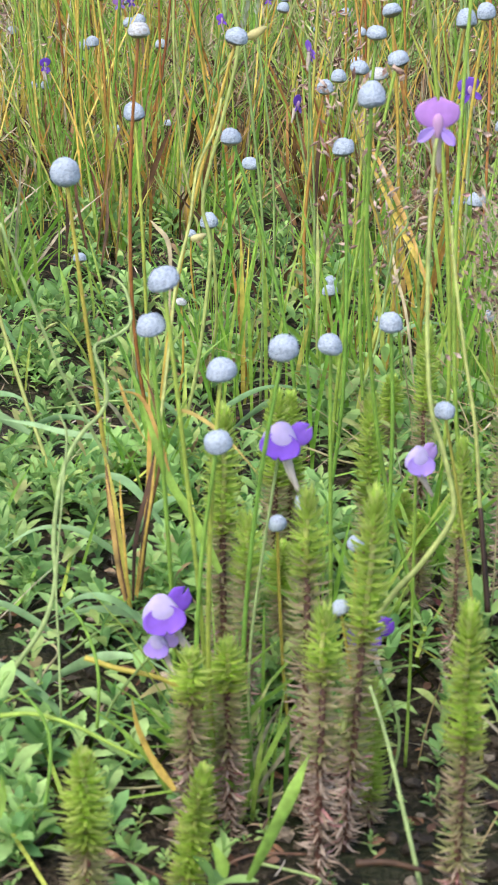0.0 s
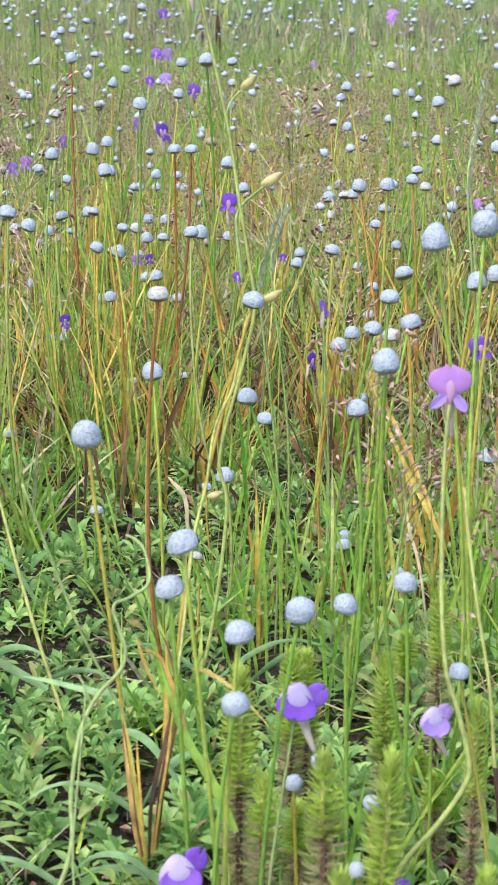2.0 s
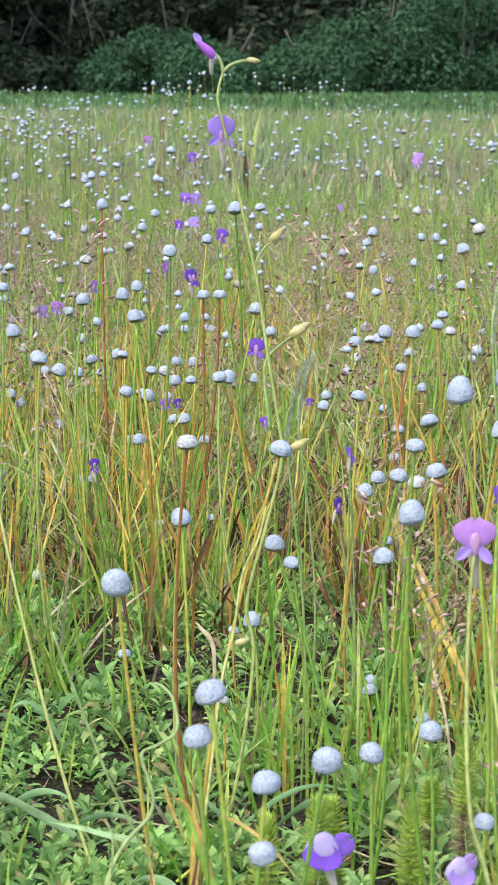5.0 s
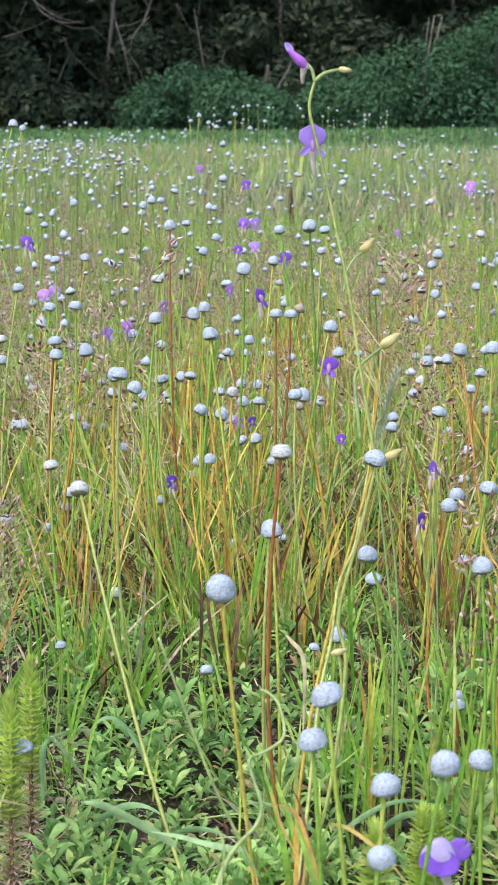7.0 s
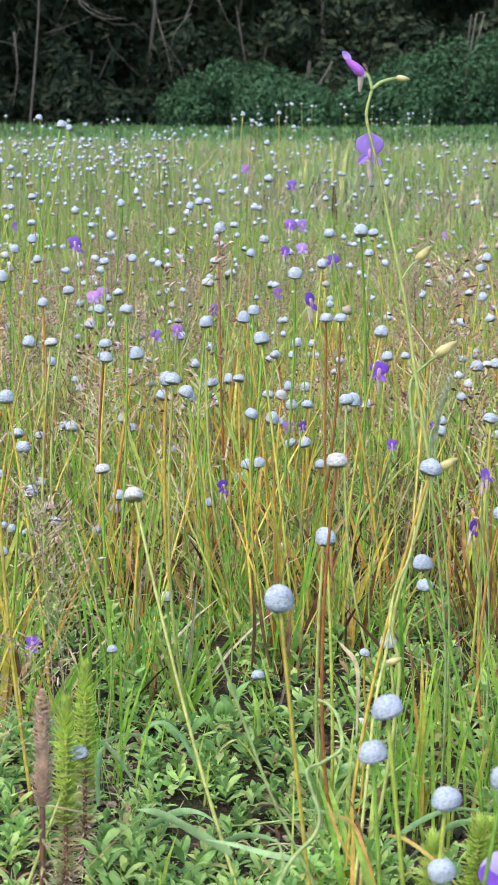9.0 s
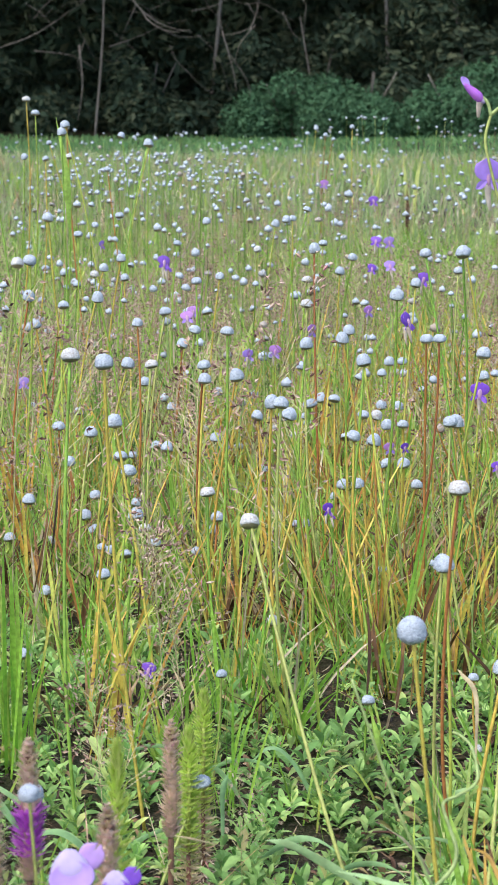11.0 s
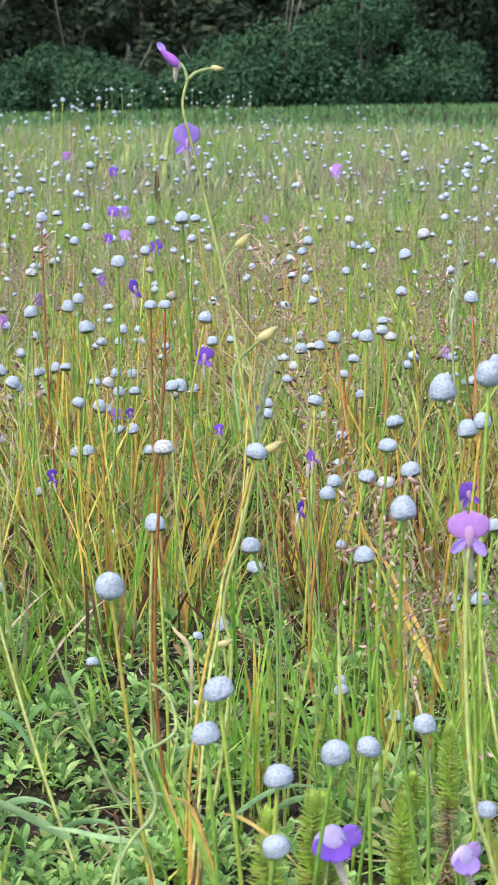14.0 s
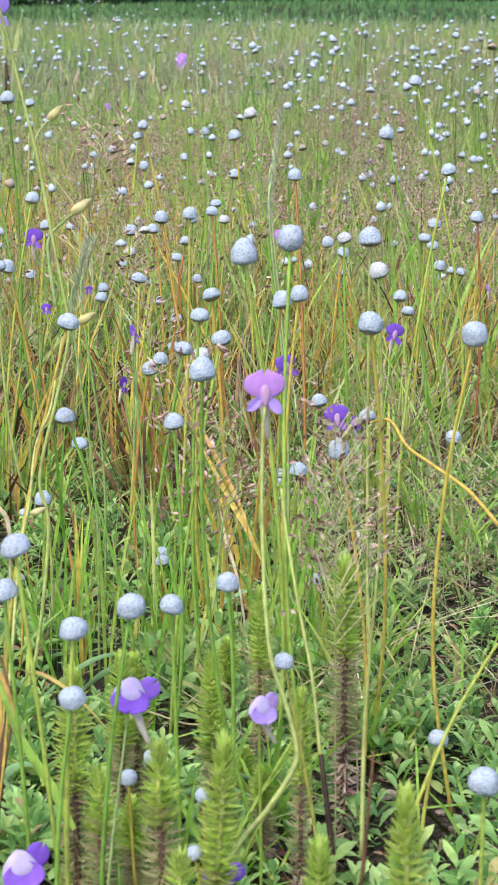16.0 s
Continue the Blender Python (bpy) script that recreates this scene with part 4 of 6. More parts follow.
def carpet(name, label, n, r0, r1, scale, patch=0.0, a0=-17.0, a1=21.0, gaps=True):
    """More of the same herbs, further off or too many to count."""
    rng = random.Random(n)
    kinds = []
    base = [leaf_grid(0.0090, 0.0035, 0.3, 0.3, nu=5), leaf_grid(0.0102, 0.0039, 0.3, 0.36, nu=5), leaf_grid(0.0078, 0.0035, 0.35, 0.25, nu=4), leaf_grid(0.0056, 0.0027, 0.5, 0.1, nu=4)]
    for _ in range(10):
        ps = []
        for kind, m in herb_leaves(rng, rng.uniform(0.008, 0.022)):
            v, f = base[kind]
            mm = np.array(m)
            ps.append((v @ mm[:3, :3].T + mm[:3, 3], f))
        kinds.append(join(ps))
    places, out = [p for p in wedge(n, r0, r1, a0, a1, patch) if not (gaps and bare_mud(p[0], p[1]))], []
    for p in places:
        v, f = kinds[rng.randrange(10)]
        out.append((turned(v, rng.gauss(0, 0.13), rng.gauss(0, 0.13), rng.uniform(0, 6.28), p, scale * rng.uniform(0.7, 1.2)), f))
    stuff(name, raw_mesh(name, *join(out), LEAF_CARPET), label, "herb")


carpet("herb_carpet", "carpet of small fleshy green herb leaves", 420, 0.45, 0.95, 1.22)
carpet("herb_carpet", "carpet of small fleshy green herb leaves", 620, 0.60, 1.3, 1.35, 11.0)
carpet("herb_carpet", "small fleshy green herbs in front of the grass", 1900, 0.90, 1.45, 1.05)
carpet("herb_carpet", "small green herbs among the grass stalks", 1500, 1.35, 2.6, 1.1, gaps=False)
carpet("moss_herbs", "tiny green seedlings and moss on the mud", 1900, 0.42, 1.3, 0.42, gaps=False)


def litter():
    """Dead straws and leaf bits on the mud, and small wet clods."""
    n = 5200
    b = wedge(n, 0.42, 1.45)
    b[:, 2] += RNG.uniform(0.0005, 0.008, n)
    v, f = blades(b, RNG.uniform(0.001, 0.006, n), RNG.uniform(0.0003, 0.0014, n), RNG.uniform(0.8, 2.6, n), RNG.uniform(-0.8, 0.8, n), 3)
    stuff("plant_litter", raw_mesh("plant_litter", v, f, LITTER), "dead straw, brown leaf bits and twigs on mud", "litter")
    bm = bmesh.new()
    bmesh.ops.create_icosphere(bm, subdivisions=1, radius=0.5)
    lump = np.array([q.co[:] for q in bm.verts])
    tri = np.array([[q.index for q in fc.verts] for fc in bm.faces])
    bm.free()
    out = []
    for x, y, z in np.concatenate([wedge(2600, 0.45, 0.85), wedge(2200, 0.8, 1.3)]):
        size = RNG.uniform(0.0018, 0.0080) * RNG.uniform(0.4, 1.0)
        q = lump * (size * RNG.uniform(0.7, 1.4), size * RNG.uniform(0.7, 1.4), size * RNG.uniform(0.35, 0.8)) * RNG.uniform(0.75, 1.25, (len(lump), 1))
        out.append((turned(q, 0, 0, RNG.uniform(0, 6.28), (x, y, z + size * 0.25)), tri))
    flat = [leaf_grid(0.0070, 0.0030, 0.3, 0.5, 0.1, 5), leaf_grid(0.0095, 0.0022, 0.6, 0.7, nu=5), leaf_grid(0.0045, 0.0028, 0.2, 0.3, nu=4)]
    dead = []
    for x, y, z in np.concatenate([wedge(700, 0.45, 0.80), wedge(700, 0.75, 1.25)]):
        v, f = flat[int(RNG.integers(3))]
        dead.append((turned(v, RNG.normal(0, 0.5), RNG.normal(-0.15, 0.25), RNG.uniform(0, 6.28), (x, y, z + RNG.uniform(0.001, 0.006)), RNG.uniform(0.6, 1.1)), f))
    stuff("fallen_leaves", raw_mesh("fallen_leaves", *join(dead), FALLEN), "fallen brown, rust and dark red leaves on the mud", "litter")
    stuff("mud_clods", raw_mesh("mud_clods", *join(out), CLOD, False), "small wet clods and crumbs of dark mud", "mud")


litter()


# ---- spiky whorled water plants ----
def spike_part(name, rng, z0, z1, top, length, rise, mat_, step=0.0024, per=11, width=0.00052, rough=0.1):
    """Whorls of narrow leaves between the heights z0 and z1; at the top they crowd into a blunt tuft."""
    out = []
    z, k = z0, 0
    while z < z1:
        u = (z - z0) / (z1 - z0)
        q = max(0.0, (u - 0.55) / 0.45) if top else u
        ln = length[0] + (length[1] - length[0]) * (q if top else u)
        up = rise[0] + (rise[1] - rise[0]) * (q ** 1.5 if top else u)
        for i in range(per):
            a = 2 * math.pi * (i + 0.5 * (k % 2)) / per + rng.uniform(-0.16, 0.16)
            s = np.linspace(0, 1, 5)
            e = up + rng.uniform(-rough, rough)
            L = ln * rng.uniform(0.82, 1.12)
            curl = rng.uniform(0.10, 0.32)
            x = L * (s * math.cos(e) - curl * s ** 2 * math.sin(e))
            zz = L * (s * math.sin(e) + curl * s ** 2 * math.cos(e))
            w = width * np.array([0.9, 1.15, 1.1, 0.75, 0.08])
            th = rng.uniform(-0.6, 0.6)
            wy, wz = w * math.cos(th), w * math.sin(th)
            v = np.concatenate([np.stack([x, -wy, zz - wz], -1), np.stack([x, 0.6 * wz, zz - 0.6 * wy], -1), np.stack([x, wy, zz + wz], -1)])
            f = np.array([(r * 5 + j, r * 5 + j + 1, (r + 1) * 5 + j + 1, (r + 1) * 5 + j) for r in (0, 1) for j in range(4)])
            out.append((turned(v, rng.uniform(-0.05, 0.05), 0, a, (0, 0, z + rng.uniform(-0.0002, 0.0002))), f))
        z += step * (1 - 0.62 * q if top else 1)
        k += 1
    return raw_mesh(name, *join(out), mat_)


def spike_kind(seed, h, green, brown):
    """Meshes of one spike of height h; green: the share of its height that is fresh; brown: the share of the rest that has withered."""
    rng = random.Random(seed)
    g, b = h * (1 - green), h * (1 - green) * brown
    stem = lambda z0, z1, r0, r1, m: bm_mesh("spike_stem", tube([(0, 0, z0), (0.0006, 0, (z0 + z1) / 2), (0, 0, z1)], r0, r1, 7), m)
    return (h, {"stem": stem(-0.01, g, 0.0013, 0.0011, SPIKE_STEM), "upper_stem": stem(g, h * 0.97, 0.0011, 0.0008, SPIKE_STEM_FRESH),
                "lower_leaves": spike_part("lower_leaves", rng, 0.004, b + 0.004, False, (0.0064, 0.0076), (-0.35, -0.05), SPIKE_BROWN, 0.0019, 14, 0.00044, 0.5),
                "middle_leaves": spike_part("middle_leaves", rng, b, g + 0.003, False, (0.0078, 0.0076), (-0.08, 0.08), SPIKE_MID, 0.0021, 13, 0.00048, 0.2),
                "top_leaves": spike_part("top_leaves", rng, g, h * 0.955, True, (0.0076, 0.0052), (0.06, 0.95), SPIKE_GREEN, 0.0021, 14, 0.00062, 0.12)})


SPIKES = [spike_kind(1, 0.08, 0.24, 0.62), spike_kind(2, 0.08, 0.5, 0.5), spike_kind(3, 0.10, 0.40, 0.42), spike_kind(4, 0.06, 0.75, 0.6), spike_kind(5, 0.10, 0.33, 0.55)]


def spike(x, y, z, kind, lean=(0, 0), wide=1.0, label="spiky whorled water plant, fresh green above and brown below"):
    """A spike with its tip at x, y, z."""
    g = height(x, y) - 0.003
    hh, pieces = SPIKES[kind]
    s = (z - g) / hh
    t = new("water_spike")
    t.empty_display_size = 0.01
    t.matrix_basis = pose(x - lean[0] * (z - g), y - lean[1] * (z - g), g, -math.degrees(lean[1]), math.degrees(lean[0]), (x * 7919) % 360)
    tagged(t, label, "water plant", "spiky water plants")
    d = Matrix.Diagonal((wide, wide, s, 1))
    for name, me in pieces.items():
        part(name, me, t, d)


spike(0.1102, 0.5630, 0.0945, 2, (0.00, 0), 1.00)
spike(0.0709, 0.5865, 0.0821, 0, (0.00, 0), 1.00)
spike(0.0341, 0.6109, 0.0578, 0, (0.03, 0), 1.00)
spike(0.0430, 0.6203, 0.0552, 0, (-0.02, 0), 1.00)
spike(0.0012, 0.5520, 0.0535, 1, (-0.02, 0), 1.05)
spike(0.0203, 0.5680, 0.0408, 3, (-0.15, 0), 0.90)
spike(0.0898, 0.6281, 0.0373, 3, (0.00, 0), 0.90)
spike(0.0880, 0.6124, 0.1113, 2, (0.06, 0), 1.00)
spike(0.0725, 0.6309, 0.1020, 0, (0.02, 0), 1.00)
spike(0.0435, 0.6974, 0.1066, 2, (0.00, 0), 1.05)
spike(0.0643, 0.7555, 0.0928, 2, (0.00, 0), 0.95)
spike(0.0730, 0.7646, 0.0893, 2, (0.02, 0), 0.95)
spike(0.0993, 0.7727, 0.0848, 1, (-0.02, 0), 0.95)
spike(0.1228, 0.8886, 0.0545, 2, (0.04, 0), 0.90)
spike(0.1296, 0.8383, 0.0927, 2, (0.02, 0), 0.80)
spike(0.0647, 0.7088, 0.0520, 4, (0.00, 0), 0.90)
spike(0.1258, 0.6913, 0.0978, 4, (0.02, 0), 0.70)
spike(0.1179, 0.8061, 0.0320, 1, (0.00, 0), 0.80)
spike(0.0507, 0.6661, 0.0797, 0, (0.00, 0), 0.90)
spike(0.1187, 0.7569, 0.0432, 4, (0.00, 0), 0.80)
spike(0.1297, 0.5313, 0.1218, 2, (0.00, 0), 1.00)
spike(0.1543, 0.7756, 0.1213, 4, (0.00, 0), 1.10)
spike(-0.1118, 0.7135, 0.1417, 1, (0.00, 0), 0.80)
spike(-0.0966, 0.9209, 0.1026, 1, (0.00, 0), 0.90)
spike(-0.0977, 0.8517, 0.1063, 1, (0.00, 0), 0.90)


def flower_spike(x, y, z, r, petals):
    """A dense brownish flower spike; petals: how much of it is in purple bloom."""
    g = height(x, y) - 0.003
    rng = random.Random(int(x * 1e4) + 5)
    t = thing("flowering_spike", "dense pinkish-brown flower spike, purple florets near its middle" if petals else "dense pinkish-brown flower spike of a water plant", "water plant", x, y, g, group="flowering spikes")
    h = z - g
    part("stem", bm_mesh("spike_stem", tube([(0, 0, 0), (0, 0, h * 0.97)], 0.0014, 0.001, 6), SPIKE_STEM), t)
    out, pur = [], []
    z0 = max(h * 0.35, h - 0.045)
    part("flower_core", bm_mesh("flower_core", tube([(0, 0, z0), (0.0003, 0, (z0 + h) / 2), (0, 0, h - r * 1.6)], r * 0.42, r * 0.32, 9), SPIKE_PINK), t)
    zz, turn = z0, 0.0
    while zz < h:
        u = (zz - z0) / (h - z0)
        rad = r * (1.05 - 0.22 * u) * min(1.0, ((1.02 - u) * 5) ** 0.7)
        for i in range(17):
            v, f = leaf_grid(rad * rng.uniform(0.9, 1.25), 0.0012, 0.5, -0.25, nu=3)
            bloom = petals and 0.12 < u < 0.46 and rng.random() < 0.85
            (pur if bloom else out).append((turned(v, 0, rng.uniform(-0.75, -0.25), 2 * math.pi * i / 17 + turn, (0, 0, zz), 1.35 if bloom else 1.0), f))
        turn += 0.18
        zz += 0.0017
    part("flower_column", raw_mesh("flower_column", *join(out), SPIKE_PINK), t)
    if pur:
        part("floret_band", raw_mesh("floret_band", *join(pur), FLORET), t, label="bright purple florets")
    low = []
    for k in range(90):
        v, f = leaf_grid(0.0075, 0.0012, 0.3, 0.3, nu=2)
        low.append((turned(v, 0, rng.uniform(-0.6, 0.3), rng.uniform(0, 6.28), (0, 0, rng.uniform(0.05, 1.0) * z0)), f))
    part("lower_leaves", raw_mesh("lower_leaves", *join(low), SPIKE_MID), t)


flower_spike(-0.1304, 0.6352, 0.1648, 0.0050, 1)
flower_spike(-0.0982, 0.7733, 0.1312, 0.0050, 0)
flower_spike(-0.1025, 0.6045, 0.1547, 0.0050, 0)
flower_spike(-0.1352, 0.5946, 0.1661, 0.0050, 0)


# ---- violet bladderwort flowers ----
def petal(w, h, cup=0.3, notch=0.0, point=0.0, mat_=None, n=8, name="petal"):
    """A rounded petal standing along +z from its claw, facing -y."""
    bm = bmesh.new()
    g = []
    for j in range(n + 1):
        v = j / n
        half = w * 0.5 * max(0.16, (1 - abs(2 * v - 1.12) ** (2.6 - point * 2) / 1.4)) * (1 if v < 0.8 else math.sqrt(max(0.02, 1 - ((v - 0.8) / 0.21) ** 2)) * 0.6 + 0.4)
        row = []
        for i in range(n + 1):
            u = 2 * i / n - 1
            z = h * v - notch * h * max(0, 1 - abs(u) * 2.4) * v ** 3 - 0.10 * h * u * u * v
            y = -cup * h * (v * v * 0.5 + 0.25 * u * u) + 0.006 * h * math.sin(7 * u + 4 * v)
            row.append(bm.verts.new((u * half, y, z)))
        g.append(row)
    for j in range(n):
        for i in range(n):
            bm.faces.new((g[j][i], g[j][i + 1], g[j + 1][i + 1], g[j + 1][i]))
    bm.normal_update()
    bmesh.ops.solidify(bm, geom=bm.faces[:], thickness=0.00022)
    return bm_mesh(name, bm, mat_)


def blob(sx, sy, sz, mat_, name, seed=0):
    bm = bmesh.new()
    bmesh.ops.create_icosphere(bm, subdivisions=3, radius=0.5)
    for v in bm.verts:
        v.co *= 1 + 0.08 * noise.noise(v.co * 3 + Vector((seed, 0, 0)))
        v.co.x *= sx * (1 - 0.5 * (v.co.z + 0.5))
        v.co.y *= sy
        v.co.z *= sz
    return bm_mesh(name, bm, mat_)


def spur_mesh(l):
    return bm_mesh("spur", tube(spline([(0, 0, 0), (0.0003, 0.001, -l * 0.5), (0.0012, 0.0022, -l)], 5), 0.0017, 0.0006, 8), SPUR)


FM = {}
for key, mt, mid in (("v", PETAL_VIOLET, PETAL_VIOLET), ("l", PETAL_LILAC, PETAL_VIOLET), ("k", PETAL_PINK, PETAL_PINK)):
    FM[key] = dict(hood=petal(0.0128, 0.0098, -0.16, 0.18, 0, mt, 14, "upper_lip"), wing=petal(0.0032, 0.0062, 0.22, 0, 0.35, PETAL_LILAC if key == "k" else mt, 12, "lower_lobe"),
                   lip=petal(0.0122, 0.0086, 0.30, 0.16, 0, mt, 12, "lower_lip"), ear=petal(0.0070, 0.0086, -0.12, 0.32, 0, mt if key == "v" else PETAL_LIGHTENED, 12, "upper_lip"),
                   disc=petal(0.0124, 0.0112, -0.10, 0.06, 0, mt, 12, "upper_lip"))
FOLDED = blob(0.0058, 0.0050, 0.0125, FOLD_PETAL, "folded_corolla", 6)
PALATE = blob(0.0138, 0.0046, 0.0097, PETAL_PALE, "palate")
THROATM = blob(0.0100, 0.0052, 0.0090, THROAT, "throat")
SPURM = spur_mesh(0.011)
BUDM = blob(0.0048, 0.0042, 0.0088, BUD, "bud", 3)


def flower(parent, at, kind, form, turn, tilt, s=1.0):
    """One flower as a part of a plant; form "hood": round upper lip over two lobes; "lip": pale palate over a broad skirt."""
    fm = FM[kind]
    f = part("flower", {"lip": PALATE, "fold": FOLDED, "disc": fm["disc"], "hood": fm["hood"]}[form], parent, pose(*at, tilt[0], tilt[1], turn) @ Matrix.Diagonal((s, s, s, 1)),
             {"v": "deep violet flower", "l": "light violet flower", "k": "lilac-pink flower"}[kind])
    if form == "fold":
        part("upper_lip", fm["wing"], f, pose(0.0004, -0.0012, 0.003, -14, 10, 0))
        part("calyx", PALATE, f, pose(0, 0, -0.0052, 0, 180, 0) @ Matrix.Diagonal((0.32, 0.5, 0.42, 1)))
        part("spur", SPURM, f, pose(0, 0.0005, -0.0045, 0, 62, 0) @ Matrix.Diagonal((1.1, 1.1, 0.75, 1)))
    elif form != "lip":
        part("lower_lobe", fm["wing"], f, pose(0.0010, -0.001, 0.0010, 8, 142, 0))
        part("lower_lobe", fm["wing"], f, pose(-0.0010, -0.001, 0.0010, 8, -126, 0))
        part("throat", THROATM, f, pose(0, -0.0006, 0.0012, 0, 180, 0) @ Matrix.Diagonal((0.24, 0.4, 0.6, 1) if form == "disc" else (0.40, 0.5, 0.85, 1)))
        part("spur", SPURM, f, pose(0, 0.001, -0.001, -12, 0, 0))
    else:
        part("lower_lip", fm["lip"], f, pose(0, -0.0012, 0.0018, 8, 180, 0))
        part("upper_lip", fm["ear"], f, pose(0.0030, 0.0010, -0.0015, 0, 42, 0))
        part("spur", SPURM, f, pose(0.002, 0.003, -0.004, -20, -22, 0) @ Matrix.Diagonal((1.1, 1.1, 1.15, 1)))
    return f


def vine(points, r0, r1, mat_, label, flowers=(), buds=(), name="bladderwort", category="flower"):
    """A bladderwort: a long twining stem through world points, with flowers and buds."""
    p0 = Vector(points[0])
    t = thing(name, label, category, p0.x, p0.y, p0.z, group="bladderworts")
    part("stem", bm_mesh("twining_stem", tube([q - p0 for q in spline(points, 8)], r0, r1, 8), mat_), t)
    for at, kind, form, turn, tilt, s in flowers:
        flower(t, Vector(at) - p0, kind, form, turn, tilt, s)
    for at, turn, tilt, s in buds:
        part("bud", BUDM, t, pose(*(Vector(at) - p0), tilt[0], tilt[1], turn) @ Matrix.Diagonal((s, s, s, 1)), "pale yellow bud")
    return t


def small_bladderwort(x, y, z, kind, form, turn, s):
    g = height(x, y)
    rng = random.Random(int(x * 1e5))
    dx, dy = rng.uniform(-0.02, 0.02), rng.uniform(0, 0.03)
    vine([(x + dx, y + dy, g), (x + dx * 1.3, y + dy, g + (z - g) * 0.4), (x, y + 0.004, z - 0.004 * s), (x, y + 0.002, z)], 0.0006, 0.0004, VINE_M if rng.random() < 0.5 else STEM_GREEN,
         {"v": "slender bladderwort with a deep violet flower", "l": "slender bladderwort with a light violet flower", "k": "slender bladderwort with a lilac-pink flower"}[kind],
         [((x, y, z), kind, form, turn, (rng.uniform(-15, 15), rng.uniform(-15, 15)), s)])


# ---- bent leaves, dead stalks and bright grass tufts ----
def ribbon(points, w, mat_, label, name="bent_leaf", category="leaf"):
    """A long leaf through world points, folded along its midrib."""
    pts = spline(points, 6)
    p0 = Vector(points[0])
    n = len(pts)
    vs = []
    for i, p in enumerate(pts):
        d = (pts[min(i + 1, n - 1)] - pts[max(i - 1, 0)]).normalized()
        side = d.cross(Vector((0.25, -1, 0.35)).normalized()).normalized()
        u = i / (n - 1)
        nrm_twist = side.cross(d) * 0.7
        hw = w * 0.30 * max(0.04, math.sin(math.pi * (0.12 + 0.88 * u) ** 0.9)) * (1 + 0.15 * math.sin(9 * u + w * 3000))
        side = (side + nrm_twist * math.sin(3 * u + w * 2000)).normalized()
        nrm = side.cross(d)
        vs += [p - p0 - side * hw, p - p0 + nrm * hw * 0.35, p - p0 + side * hw]
    fs = [(i * 3 + a, i * 3 + a + 1, i * 3 + a + 4, i * 3 + a + 3) for i in range(n - 1) for a in (0, 1)]
    ob = new(name, raw_mesh(name, [tuple(v) for v in vs], fs, mat_))
    ob.matrix_basis = pose(*p0)
    return tagged(ob, label, category)


def stick(points, r0, r1, mat_, label, name="dead_stalk", category="stalk"):
    p0 = Vector(points[0])
    ob = new(name, bm_mesh(name, tube([q - p0 for q in spline(points, 6)], r0, r1, 7), mat_))
    ob.matrix_basis = pose(*p0)
    return tagged(ob, label, category)


def grass_tuft(x, y, h, n=9, spread=0.008, w=0.0022, mat_=None, lean=0.22, label="tuft of bright green upright grass blades"):
    t = thing("grass_tuft", label, "grass", x, y, height(x, y) - 0.003, group="grass tufts")
    for k in range(n):
        b = RNG.normal(size=(1, 3)) * spread
        b[:, 2] = 0
        v, f = blades(b, np.array([h * RNG.uniform(0.55, 1.05)]), np.array([w * RNG.uniform(0.6, 1.2)]), RNG.uniform(0.0, lean, 1), RNG.uniform(0.0, lean, 1), 6)
        part("blade", raw_mesh("blade", v, f, mat_ or BLADE_TUFT), t)


vine([(0.0207, 0.9027, 0.0045), (0.0341, 0.9078, 0.0360), (0.0427, 0.9175, 0.0975), (0.0395, 0.9214, 0.1220), (0.0486, 0.9273, 0.1590), (0.0544, 0.9316, 0.1860), (0.0517, 0.9351, 0.2081), (0.0475, 0.9390, 0.2326), (0.0433, 0.9433, 0.2596), (0.0381, 0.9472, 0.2841), (0.0316, 0.9519, 0.3135), (0.0272, 0.9546, 0.3307), (0.0246, 0.9566, 0.3430), (0.0265, 0.9581, 0.3528), (0.0280, 0.9585, 0.3553)], 0.0009, 0.0006, VINE_Y,
     "tall twining bladderwort, violet flowers and a bud at its tip",
     [((0.0192, 0.9599, 0.3640), 'k', 'fold', 10, (-8, -48), 0.95), ((0.0264, 0.9577, 0.3247), 'l', 'disc', 8, (0, 0), 1.0)],
     [((0.0404, 0.9592, 0.3593), 0, (0, 96), 0.72)])
stick([(0.0275, 0.9585, 0.3548), (0.0305, 0.9589, 0.3573), (0.0349, 0.9591, 0.3588), (0.0389, 0.9592, 0.3593)], 0.0009, 0.0008, VINE_M, "thin pale flower stalk at the tip of a twining stem", "flower_stalk")
stick([(0.0270, 0.9583, 0.3538), (0.0257, 0.9591, 0.3589), (0.0237, 0.9595, 0.3616), (0.0212, 0.9598, 0.3631)], 0.0008, 0.0006, VINE_M, "thin pale flower stalk under a violet flower", "flower_stalk")
vine([(0.0787, 0.6091, 0.0279), (0.0824, 0.6142, 0.0389), (0.0878, 0.6216, 0.0566), (0.0949, 0.6264, 0.0669), (0.1039, 0.6304, 0.0757), (0.1129, 0.6354, 0.0869), (0.1145, 0.6391, 0.0940), (0.1115, 0.6454, 0.1077), (0.1081, 0.6509, 0.1189), (0.1070, 0.6574, 0.1336), (0.1071, 0.6646, 0.1500), (0.1078, 0.6730, 0.1698), (0.1094, 0.6820, 0.1913), (0.1108, 0.6861, 0.1995)], 0.0011, 0.0006, VINE_Y,
     "bladderwort on a bent yellow-green stem with a lilac-pink flower",
     [((0.1108, 0.6866, 0.2008), 'k', 'hood', 0, (0, 0), 1.12)])
